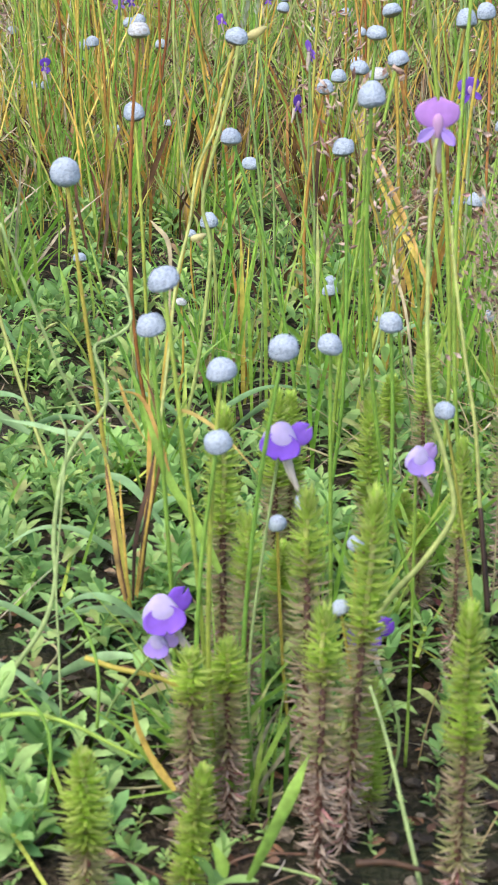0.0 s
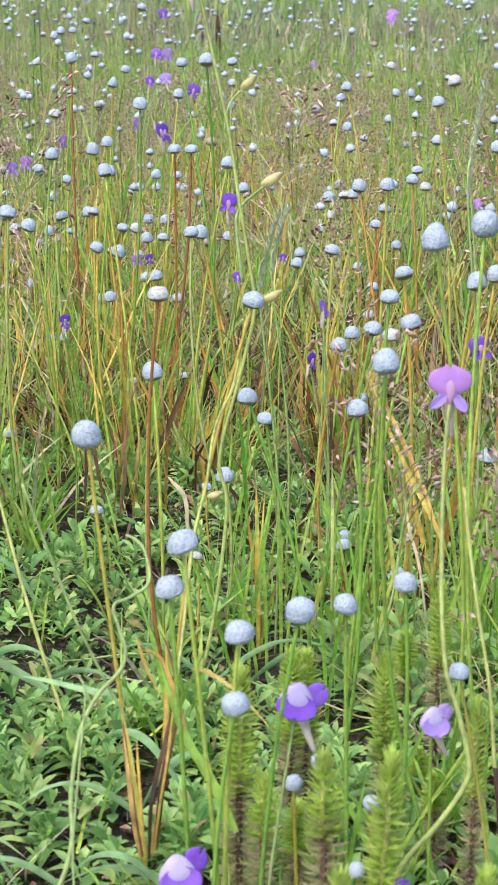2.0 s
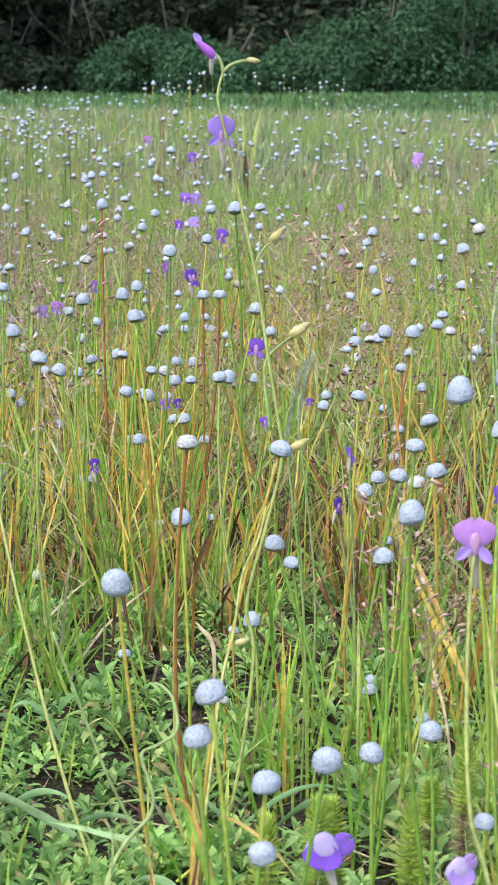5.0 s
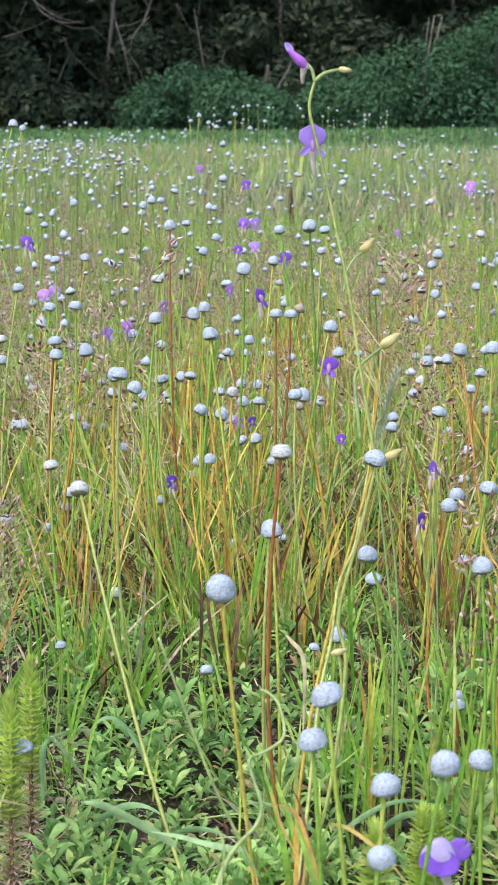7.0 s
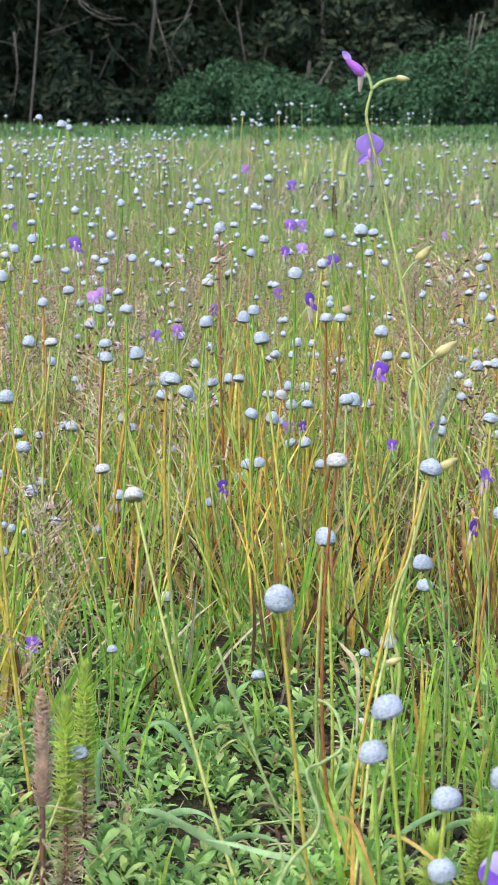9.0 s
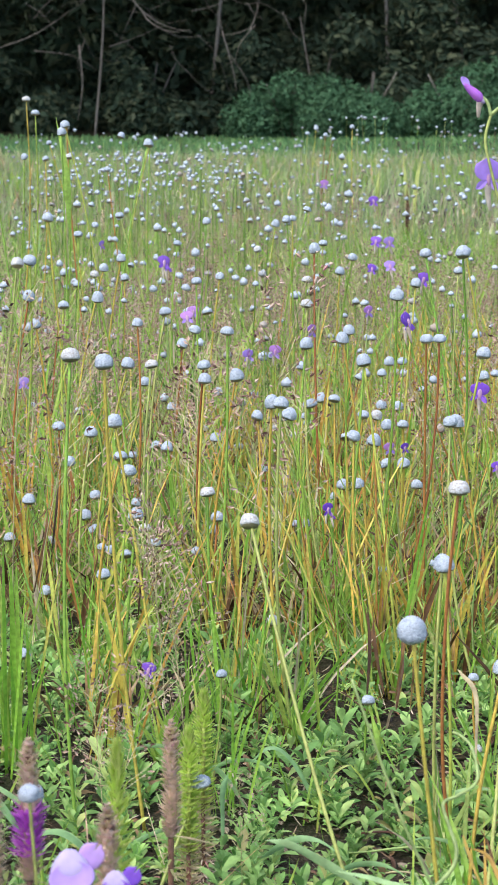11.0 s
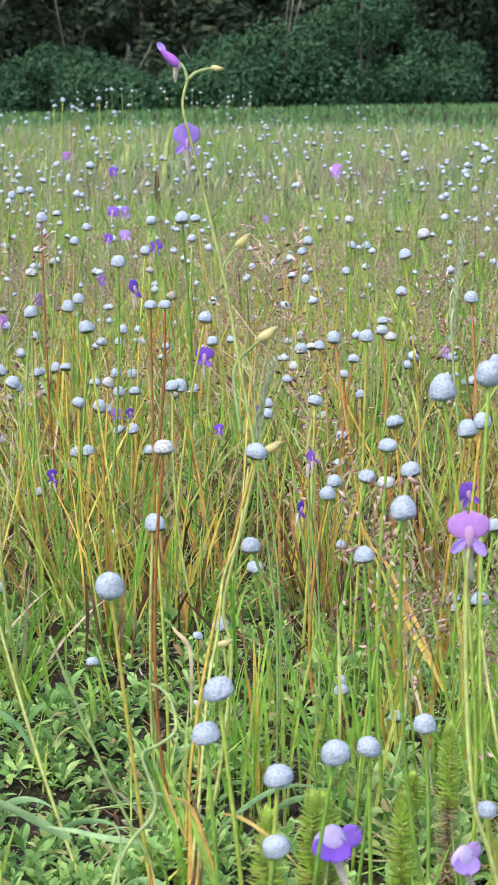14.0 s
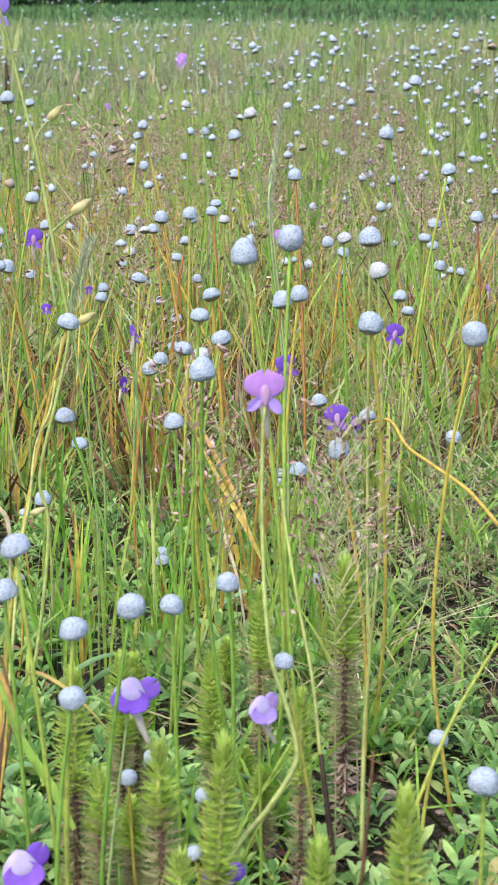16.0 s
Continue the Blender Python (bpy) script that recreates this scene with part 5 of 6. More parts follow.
vine([(-0.0262, 0.6507, 0.0297), (-0.0162, 0.6575, 0.0426), (-0.0121, 0.6646, 0.0556), (-0.0127, 0.6718, 0.0687), (-0.0100, 0.6809, 0.0871), (-0.0045, 0.6870, 0.0978), (0.0030, 0.6919, 0.1050), (0.0048, 0.6963, 0.1104), (0.0025, 0.7011, 0.1168), (0.0005, 0.7060, 0.1232), (0.0056, 0.7091, 0.1252), (0.0114, 0.7124, 0.1282), (0.0125, 0.7162, 0.1320), (0.0106, 0.7212, 0.1386), (0.0073, 0.7248, 0.1415), (0.0043, 0.7276, 0.1421)], 0.0009, 0.0005, VINE_M, "pale green tendril looping round a yellow stalk", name="twining_stem", category="vine")
stick([(-0.0095, 0.6362, 0.0206), (-0.0102, 0.6436, 0.0410), (-0.0109, 0.6511, 0.0615), (-0.0086, 0.6615, 0.0906), (-0.0075, 0.6671, 0.1059), (-0.0098, 0.6693, 0.1119)], 0.0004, 0.0004, VINE_M, "thin green upright runner", "green_runner", "stem")
vine([(0.0171, 0.7606, 0.0433), (0.0230, 0.7883, 0.0784), (0.0279, 0.8165, 0.1148), (0.0330, 0.8377, 0.1319), (0.0365, 0.8592, 0.1496), (0.0436, 0.8785, 0.1616), (0.0474, 0.8981, 0.1740), (0.0508, 0.9174, 0.1859)], 0.0007, 0.0005, VINE_Y,
     "yellow twisting bladderwort stem with a pale pod", [], [((0.0620, 0.9201, 0.1942), 0, (0, 60), 1.1), ((0.0369, 0.8527, 0.1234), 0, (0, 70), 0.8)])
vine([(0.0496, 0.9529, 0.1947), (0.0470, 0.9587, 0.2164), (0.0480, 0.9612, 0.2261), (0.0562, 0.9630, 0.2339), (0.0625, 0.9640, 0.2384)], 0.0009, 0.0005, VINE_M,
     "thin bladderwort side shoot with yellow pods", [], [((0.0629, 0.9642, 0.2393), 0, (0, 55), 1.3)])
vine([(0.0413, 0.9653, 0.2604), (0.0428, 0.9678, 0.2700), (0.0468, 0.9693, 0.2763), (0.0502, 0.9698, 0.2787)], 0.0005, 0.0004, VINE_M,
     "short bladderwort side shoot with a yellow pod", [], [((0.0522, 0.9705, 0.2816), 0, (0, 45), 1.1)])
stick([(0.1030, 0.8305, 0.0687), (0.1088, 0.8365, 0.0857), (0.1122, 0.8441, 0.1071), (0.1157, 0.8494, 0.1220), (0.1207, 0.8520, 0.1295), (0.1184, 0.8555, 0.1390)], 0.0006, 0.0004, VINE_M, "pale bleached bent stalk", "dead_stalk")
stick([(0.1318, 0.6686, 0.0417), (0.1307, 0.6741, 0.0568), (0.1294, 0.6806, 0.0746)], 0.0011, 0.0009, DARK_STEM, "blackened lower end of a stalk", "dead_stalk")
stick([(0.1317, 0.6708, 0.0418), (0.1295, 0.6825, 0.0738), (0.1281, 0.6916, 0.0988), (0.1244, 0.7007, 0.1237), (0.1214, 0.7099, 0.1486), (0.1204, 0.7151, 0.1628)], 0.0008, 0.0005, VINE_Y, "blackened and yellow leaning stalk", "dead_stalk")
stick([(0.0053, 0.7285, 0.0711), (-0.0042, 0.7255, 0.0913), (-0.0135, 0.7230, 0.1128), (-0.0224, 0.7216, 0.1375), (-0.0311, 0.7203, 0.1624)], 0.0006, 0.0005, VINE_M, "thin yellow-green leaning stalk", "green_runner", "stem")
stick([(0.2397, 0.8747, 0.1044), (0.2317, 0.8985, 0.1144), (0.2185, 0.9226, 0.1225), (0.2123, 0.9447, 0.1259), (0.2085, 0.9675, 0.1336), (0.2012, 0.9878, 0.1282)], 0.0009, 0.0007, STEM_YELLOW, "yellow bent stalk lying over the grass", "dead_stalk")
stick([(-0.0267, 0.6099, 0.0346), (-0.0162, 0.6098, 0.0351), (-0.0041, 0.6082, 0.0320), (0.0063, 0.6061, 0.0272), (0.0167, 0.6040, 0.0224)], 0.0008, 0.0006, STEM_GREEN, "green runner creeping over the mud", "green_runner", "stem")
stick([(-0.0023, 0.6515, 0.0342), (0.0087, 0.6499, 0.0308), (0.0216, 0.6485, 0.0283), (0.0308, 0.6467, 0.0241)], 0.0010, 0.0008, STEM_YELLOW, "tan runner creeping over the mud", "green_runner", "stem")
stick([(0.0957, 0.5360, 0.0187), (0.0911, 0.5430, 0.0377), (0.0872, 0.5491, 0.0540), (0.0841, 0.5529, 0.0643), (0.0817, 0.5554, 0.0710)], 0.0007, 0.0005, VINE_M, "thin pale stem curving up from the mud", "green_runner", "stem")
stick([(-0.0116, 0.5822, 0.0183), (-0.0099, 0.5879, 0.0341), (-0.0124, 0.5914, 0.0436), (-0.0191, 0.5945, 0.0514)], 0.0006, 0.0005, STEM_GREEN, "thin green stem curving up from the mud", "green_runner", "stem")
stick([(0.0024, 0.6256, 0.0219), (0.0030, 0.6305, 0.0354), (0.0013, 0.6342, 0.0454), (-0.0032, 0.6377, 0.0547), (-0.0071, 0.6390, 0.0580)], 0.0006, 0.0005, STEM_GREEN, "thin green stem curving up from the mud", "green_runner", "stem")
stick([(0.0768, 0.5299, 0.0295), (0.0861, 0.5297, 0.0298), (0.0970, 0.5285, 0.0274)], 0.0012, 0.0007, DARK_STEM, "dark broken twig lying on mud", "twig")
stick([(0.1442, 0.6193, 0.0608), (0.1619, 0.6257, 0.1003), (0.1735, 0.6286, 0.1201), (0.1797, 0.6298, 0.1291)], 0.0007, 0.0004, STEM_GREEN, "green stalk leaning to the side", "green_runner", "stem")
stick([(0.1163, 0.5268, 0.0936), (0.1188, 0.5308, 0.1134), (0.1209, 0.5343, 0.1303)], 0.0007, 0.0003, DARK_STEM, "dark brown upright dead stalk", "dead_stalk")
stick([(0.1266, 0.5838, 0.0769), (0.1286, 0.5917, 0.1143), (0.1311, 0.5969, 0.1397), (0.1310, 0.6018, 0.1618)], 0.0008, 0.0002, VINE_Y, "yellow-green upright dead stalk", "dead_stalk")

small_bladderwort(0.0228, 0.6376, 0.0571, 'v', 'lip', 15, 1.15)
small_bladderwort(0.0218, 0.6387, 0.0452, 'l', 'lip', -20, 0.70)
small_bladderwort(0.0601, 0.6410, 0.1141, 'v', 'lip', 0, 1.05)
small_bladderwort(0.1043, 0.6514, 0.1032, 'l', 'lip', 25, 0.85)
small_bladderwort(0.0885, 0.6426, 0.0479, 'v', 'lip', -10, 0.95)
small_bladderwort(0.0897, 1.1073, 0.1263, 'v', 'hood', 60, 0.70)
small_bladderwort(0.1697, 1.0574, 0.1432, 'v', 'hood', 20, 0.80)
small_bladderwort(0.0995, 1.1658, 0.1417, 'v', 'hood', 90, 0.60)
small_bladderwort(0.0513, 1.4100, 0.1695, 'v', 'hood', 0, 1.00)
small_bladderwort(-0.2099, 1.9964, 0.2114, 'v', 'hood', 30, 1.00)
small_bladderwort(-0.1638, 1.6914, 0.1904, 'k', 'hood', 10, 0.80)
small_bladderwort(-0.1258, 0.9692, 0.0964, 'v', 'hood', 0, 0.55)
small_bladderwort(0.0071, 1.5994, 0.1969, 'v', 'hood', 60, 1.10)
small_bladderwort(-0.0102, 2.3105, 0.2135, 'v', 'hood', 0, 0.90)
small_bladderwort(-0.0148, 2.2056, 0.1922, 'v', 'hood', 20, 0.80)
small_bladderwort(-0.0083, 2.8205, 0.2347, 'v', 'hood', 0, 1.00)
small_bladderwort(-0.0460, 1.2308, 0.1244, 'v', 'hood', 40, 0.60)
small_bladderwort(-0.0077, 1.3866, 0.1364, 'k', 'hood', 20, 0.60)
small_bladderwort(-0.1152, 1.6893, 0.1619, 'k', 'hood', 80, 0.70)
small_bladderwort(-0.0874, 1.4982, 0.1861, 'k', 'hood', 15, 0.70)
small_bladderwort(-0.0619, 1.5007, 0.2008, 'k', 'hood', 50, 0.70)
small_bladderwort(0.0063, 1.5006, 0.2068, 'v', 'hood', 75, 1.00)
small_bladderwort(0.0286, 1.9076, 0.2054, 'v', 'hood', 0, 0.90)
small_bladderwort(0.0029, 2.1111, 0.2017, 'l', 'hood', 10, 0.90)
small_bladderwort(0.0034, 2.2163, 0.2186, 'l', 'hood', 10, 0.90)
small_bladderwort(0.0008, 1.3358, 0.1450, 'v', 'hood', 40, 0.50)
small_bladderwort(0.0551, 1.2833, 0.1423, 'v', 'hood', 10, 0.50)
small_bladderwort(0.0943, 1.0821, 0.1592, 'v', 'hood', 110, 0.60)
small_bladderwort(0.3062, 3.0279, 0.2271, 'k', 'hood', 0, 1.20)
small_bladderwort(-0.0795, 3.2413, 0.2415, 'k', 'hood', 0, 1.00)
small_bladderwort(0.0865, 1.3841, 0.1393, 'v', 'hood', 0, 0.40)
small_bladderwort(0.1632, 2.4134, 0.1987, 'k', 'hood', 30, 0.60)
small_bladderwort(0.1867, 0.9897, 0.1283, 'v', 'hood', 5, 1.00)
small_bladderwort(0.1956, 0.9881, 0.1264, 'v', 'hood', 60, 0.60)
small_bladderwort(0.1706, 1.0468, 0.1446, 'v', 'hood', 20, 0.90)
small_bladderwort(0.2533, 1.1893, 0.1363, 'v', 'hood', 10, 0.90)
small_bladderwort(0.0994, 1.1587, 0.1440, 'v', 'hood', 100, 0.70)
small_bladderwort(0.2356, 1.5560, 0.1524, 'k', 'hood', 0, 0.60)
small_bladderwort(0.3019, 3.0068, 0.2225, 'k', 'hood', 0, 1.00)
small_bladderwort(0.3441, 1.3337, 0.1413, 'k', 'hood', 60, 0.50)
small_bladderwort(-0.2164, 2.1011, 0.2007, 'v', 'hood', 60, 1.00)
small_bladderwort(-0.1203, 1.7902, 0.1493, 'l', 'hood', 30, 0.80)
small_bladderwort(-0.1747, 1.8950, 0.1756, 'k', 'hood', 10, 0.80)
small_bladderwort(-0.0197, 1.8975, 0.1773, 'k', 'hood', 40, 0.80)
small_bladderwort(-0.0057, 2.4091, 0.2071, 'l', 'hood', 60, 0.80)
small_bladderwort(-0.0429, 1.1807, 0.1312, 'v', 'hood', 100, 0.50)
small_bladderwort(-0.1092, 0.5726, 0.1469, 'l', 'lip', 10, 1.05)
small_bladderwort(-0.0986, 0.5915, 0.1352, 'v', 'lip', 0, 0.80)
small_bladderwort(-0.2774, 1.5784, 0.1513, 'l', 'hood', 20, 0.70)
small_bladderwort(-0.2915, 2.1957, 0.2153, 'l', 'hood', 60, 0.70)
pipewort(-0.4160, 2.2088, 0.3607, 9.5, "g")
pipewort(-0.4050, 2.2093, 0.3596, 9.5, "g")
pipewort(-0.3308, 2.2105, 0.3392, 9.5, "g")
pipewort(-0.3336, 2.2093, 0.3323, 9.5, "g")
pipewort(-0.2450, 2.2128, 0.3212, 9.5, "g")

crng = random.Random(77)
for k in range(46):
    r_, a_ = crng.uniform(0.52, 1.02), radians(crng.uniform(-13, 15))
    p_ = Vector((r_ * math.sin(a_), r_ * math.cos(a_), 0))
    w_, pts_ = crng.uniform(0, 6.28), []
    for j in range(5):
        pts_.append(Vector((p_.x, p_.y, height(p_.x, p_.y) + 0.006 + crng.uniform(0, 0.010))))
        w_ += crng.gauss(0, 0.5)
        p_ += Vector((math.cos(w_), 0.8 * math.sin(w_), 0)) * crng.uniform(0.010, 0.022)
    stick(pts_, 0.0006, 0.0004, (VINE_M, VINE_M, SPIKE_STEM, STRAW)[k % 4], ("green stem creeping over the mud", "pale green stem creeping over the mud", "reddish stem creeping over the mud", "dry tan stem lying on the mud")[k % 4], "creeper", "vine")

for k in range(30):
    r_, a_ = crng.uniform(0.66, 1.12), radians(crng.uniform(-12, 8))
    x_, y_, w_ = r_ * math.sin(a_), r_ * math.cos(a_), crng.uniform(-0.5, 0.5) + (math.pi if k % 2 else 0)
    l_, h_ = crng.uniform(0.035, 0.065), crng.uniform(0.018, 0.034)
    ribbon([Vector((x_ + l_ * u * math.cos(w_), y_ + 0.7 * l_ * u * math.sin(w_), height(x_, y_) + 0.004 + h_ * math.sin(2.4 * u))) for u in (0, 0.25, 0.5, 0.75, 1.0)],
           crng.uniform(0.0035, 0.0058), BROAD_LEAF, "broad grey-green leaf arching over the herbs")

ribbon([(0.0101, 0.7127, 0.0279), (0.0062, 0.7196, 0.0467), (0.0033, 0.7272, 0.0674), (0.0037, 0.7326, 0.0824)], 0.0032, DARK_STEM, "withered blackened leaf base among stalks")
ribbon([(0.0117, 0.7080, 0.0300), (0.0083, 0.7149, 0.0486), (0.0054, 0.7211, 0.0654), (0.0025, 0.7259, 0.0785)], 0.0025, STEM_YELLOW, "yellowed leaf at the foot of a stalk")
ribbon([(0.0140, 0.7224, 0.0258), (0.0161, 0.7292, 0.0449), (0.0192, 0.7360, 0.0639), (0.0209, 0.7449, 0.0887)], 0.0032, DARK_STEM, "withered blackened leaf base among stalks")
ribbon([(0.0151, 0.7178, 0.0278), (0.0176, 0.7259, 0.0506), (0.0223, 0.7347, 0.0752), (0.0193, 0.7416, 0.0941), (0.0143, 0.7452, 0.1035)], 0.0024, WITHERED, "dry rust and black leaf with a pale tip")
ribbon([(0.0129, 0.7267, 0.0228), (0.0170, 0.7373, 0.0525), (0.0181, 0.7470, 0.0794), (0.0176, 0.7553, 0.1024)], 0.0029, STEM_YELLOW, "yellowed upright leaf among stalks")
ribbon([(0.0274, 0.6782, 0.1106), (0.0338, 0.6773, 0.1090), (0.0439, 0.6745, 0.1021), (0.0568, 0.6691, 0.0884)], 0.0026, ORANGE, "curled tan dead leaf among stalks")
ribbon([(0.0426, 0.6871, 0.0486), (0.0340, 0.6932, 0.0648), (0.0254, 0.6984, 0.0783), (0.0200, 0.7038, 0.0927), (0.0159, 0.7079, 0.1035)], 0.0065, BLADE_BRIGHT, "bent yellow-green leaf among stalks")
ribbon([(0.0254, 0.6975, 0.0817), (0.0212, 0.7022, 0.0943), (0.0159, 0.7063, 0.1050), (0.0073, 0.7076, 0.1076)], 0.0026, ORANGE, "orange withered leaf tip among stalks")
ribbon([(0.0476, 0.5380, 0.0195), (0.0540, 0.5421, 0.0314), (0.0595, 0.5457, 0.0419), (0.0648, 0.5495, 0.0530)], 0.0085, BLADE_BRIGHT, "broad bright green leaf blade")
ribbon([(-0.0014, 0.7513, 0.0747), (-0.0137, 0.7524, 0.0765), (-0.0240, 0.7536, 0.0789), (-0.0363, 0.7547, 0.0807)], 0.0045, BROAD_LEAF, "broad blue-green leaf lying flat")
ribbon([(0.0271, 0.5915, 0.0184), (0.0203, 0.5950, 0.0272), (0.0160, 0.5983, 0.0360), (0.0140, 0.6016, 0.0448)], 0.0045, STEM_YELLOW, "bent yellow leaf among stalks")
ribbon([(0.0415, 0.5472, 0.0149), (0.0399, 0.5491, 0.0201), (0.0375, 0.5509, 0.0246)], 0.0060, BLADE_BRIGHT, "short bright green leaf among stalks")
ribbon([(-0.0234, 0.5638, 0.0251), (-0.0226, 0.5666, 0.0328), (-0.0231, 0.5683, 0.0374)], 0.0040, BLADE_BRIGHT, "short bright green leaf among stalks")
ribbon([(-0.0187, 0.9014, 0.0760), (-0.0191, 0.9047, 0.0851), (-0.0222, 0.9089, 0.0965)], 0.0050, BLADE_BRIGHT, "upright green leaf blade among stalks")
ribbon([(0.1334, 0.9134, 0.0359), (0.1297, 0.9254, 0.0688), (0.1248, 0.9324, 0.0875), (0.1223, 0.9393, 0.1063)], 0.0026, DRY, "curved tan dead leaf among stalks")
ribbon([(0.0852, 0.8549, 0.0753), (0.0859, 0.8659, 0.1058), (0.0858, 0.8765, 0.1352)], 0.0026, VINE_Y, "yellow-green upright leaf among stalks")
ribbon([(0.0248, 0.9288, 0.0679), (0.0249, 0.9390, 0.0961), (0.0186, 0.9426, 0.1054), (0.0162, 0.9436, 0.1077)], 0.0033, DRY, "orange-tipped leaf among stalks")
ribbon([(-0.0086, 1.0344, 0.0624), (-0.0058, 1.0419, 0.0832), (-0.0063, 1.0494, 0.1040)], 0.0030, DARK_STEM, "withered dark leaf among stalks")
ribbon([(-0.0017, 1.0342, 0.0625), (0.0003, 1.0426, 0.0859), (0.0012, 1.0501, 0.1067)], 0.0024, WITHERED, "red-brown withered leaf among stalks")
ribbon([(0.0158, 0.9781, 0.1150), (0.0133, 0.9852, 0.1344), (0.0121, 0.9941, 0.1586)], 0.0024, WITHERED, "red-brown withered leaf among stalks")
ribbon([(0.1083, 1.0890, 0.0775), (0.1113, 1.0938, 0.0911), (0.1124, 1.0957, 0.0966)], 0.0024, DARK_STEM, "withered dark leaf among stalks")
ribbon([(-0.0265, 0.7674, 0.0707), (-0.0435, 0.7681, 0.0806), (-0.0541, 0.7684, 0.0857), (-0.0625, 0.7682, 0.0871)], 0.0065, BROAD_LEAF, "broad blue-green leaf lying flat")
ribbon([(0.0079, 0.7143, 0.1093), (0.0119, 0.7127, 0.0977), (0.0179, 0.7112, 0.0862)], 0.0020, ORANGE, "orange dead leaf among stalks")
ribbon([(-0.0818, 0.8252, 0.0686), (-0.0820, 0.8279, 0.0865), (-0.0798, 0.8291, 0.0932)], 0.0050, BROAD_LEAF, "broad grey-green leaf standing among stalks")
ribbon([(-0.0962, 0.7668, 0.0886), (-0.0877, 0.7669, 0.0870), (-0.0772, 0.7671, 0.0846)], 0.0014, DRY, "dead straw lying on herbs")
ribbon([(-0.1996, 1.1694, 0.1039), (-0.1969, 1.1744, 0.1351), (-0.1958, 1.1769, 0.1507)], 0.0024, DARK_STEM, "withered dark leaf among stalks")
ribbon([(-0.2162, 1.2151, 0.0770), (-0.2101, 1.2205, 0.1096), (-0.2087, 1.2231, 0.1258)], 0.0024, DARK_STEM, "withered dark leaf among stalks")
ribbon([(-0.1504, 1.1675, 0.0760), (-0.1490, 1.1705, 0.0948), (-0.1476, 1.1727, 0.1088)], 0.0024, DARK_STEM, "withered dark leaf among stalks")
ribbon([(-0.0150, 1.0217, 0.0736), (-0.0194, 1.0249, 0.0954), (-0.0211, 1.0278, 0.1145)], 0.0030, DARK_STEM, "withered dark leaf among stalks")
ribbon([(-0.0099, 1.0021, 0.0763), (-0.0061, 1.0061, 0.1004), (-0.0024, 1.0100, 0.1246)], 0.0024, WITHERED, "red-brown withered leaf among stalks")
ribbon([(-0.0235, 0.9922, 0.0816), (-0.0225, 0.9955, 0.1029), (-0.0242, 0.9996, 0.1294)], 0.0030, WITHERED, "yellow withered leaf among stalks")
ribbon([(0.1052, 1.1493, 0.0604), (0.1023, 1.1523, 0.0759), (0.1019, 1.1546, 0.0884)], 0.0030, DARK_STEM, "withered dark leaf among stalks")
ribbon([(0.1045, 1.1493, 0.0604), (0.1086, 1.1518, 0.0759), (0.1136, 1.1542, 0.0914)], 0.0024, WITHERED, "red-brown withered leaf among stalks")
ribbon([(0.1036, 1.1500, 0.0635), (0.1044, 1.1543, 0.0883), (0.1054, 1.1576, 0.1070)], 0.0030, WITHERED, "yellow withered leaf among stalks")
ribbon([(0.0895, 1.1511, 0.0635), (0.0835, 1.1544, 0.0791), (0.0773, 1.1565, 0.0884)], 0.0018, DARK_STEM, "withered dark leaf among stalks")
ribbon([(-0.3367, 2.2954, 0.2189), (-0.3431, 2.3063, 0.2906), (-0.3541, 2.3143, 0.3456)], 0.0120, BLADE_BRIGHT, "tall bright green grass blade")
ribbon([(0.1006, 5.2267, 0.0358), (0.0908, 5.2452, 0.1574), (0.0799, 5.2612, 0.2628)], 0.0180, VINE_Y, "tall yellow-green shoot in the meadow")
ribbon([(0.1061, 5.2270, 0.0358), (0.1151, 5.2507, 0.1846), (0.1359, 5.2648, 0.2685)], 0.0160, VINE_Y, "tall yellow-green shoot in the meadow")
ribbon([(0.0961, 5.1178, -0.0111), (0.0922, 5.1321, 0.0817), (0.0897, 5.1455, 0.1679)], 0.0300, WITHERED, "tall brown stalk in the meadow")
ribbon([(0.0257, 5.4303, 0.0651), (0.0218, 5.4433, 0.1493), (0.0267, 5.4523, 0.2055)], 0.0180, VINE_Y, "tall yellow-green shoot in the meadow")
ribbon([(0.0097, 0.7050, 0.0303), (0.0070, 0.7095, 0.0423), (0.0047, 0.7163, 0.0609), (0.0028, 0.7211, 0.0739)], 0.0029, WITHERED, "withered brown and yellow leaf")
ribbon([(0.0123, 0.7122, 0.0270), (0.0132, 0.7194, 0.0468), (0.0177, 0.7260, 0.0656), (0.0203, 0.7307, 0.0788)], 0.0029, WITHERED, "withered brown and yellow leaf")
ribbon([(0.0110, 0.7035, 0.0320), (0.0098, 0.7089, 0.0469), (0.0085, 0.7143, 0.0617), (0.0079, 0.7177, 0.0710)], 0.0022, YELLOW_STALKS, "yellow-orange withered leaf sheath among stalks")
ribbon([(0.0138, 0.7107, 0.0288), (0.0164, 0.7174, 0.0476), (0.0189, 0.7228, 0.0626), (0.0217, 0.7322, 0.0889)], 0.0022, YELLOW_STALKS, "yellow-orange withered leaf sheath among stalks")
ribbon([(0.1444, 0.9550, 0.0704), (0.1388, 0.9650, 0.0828), (0.1313, 0.9800, 0.0962), (0.1230, 0.9900, 0.1128), (0.1170, 1.0000, 0.1255), (0.1087, 1.0100, 0.1465), (0.1023, 1.0150, 0.1569)], 0.0042, TUFT_YELLOW, "dry yellow and orange leaf leaning over the tuft")
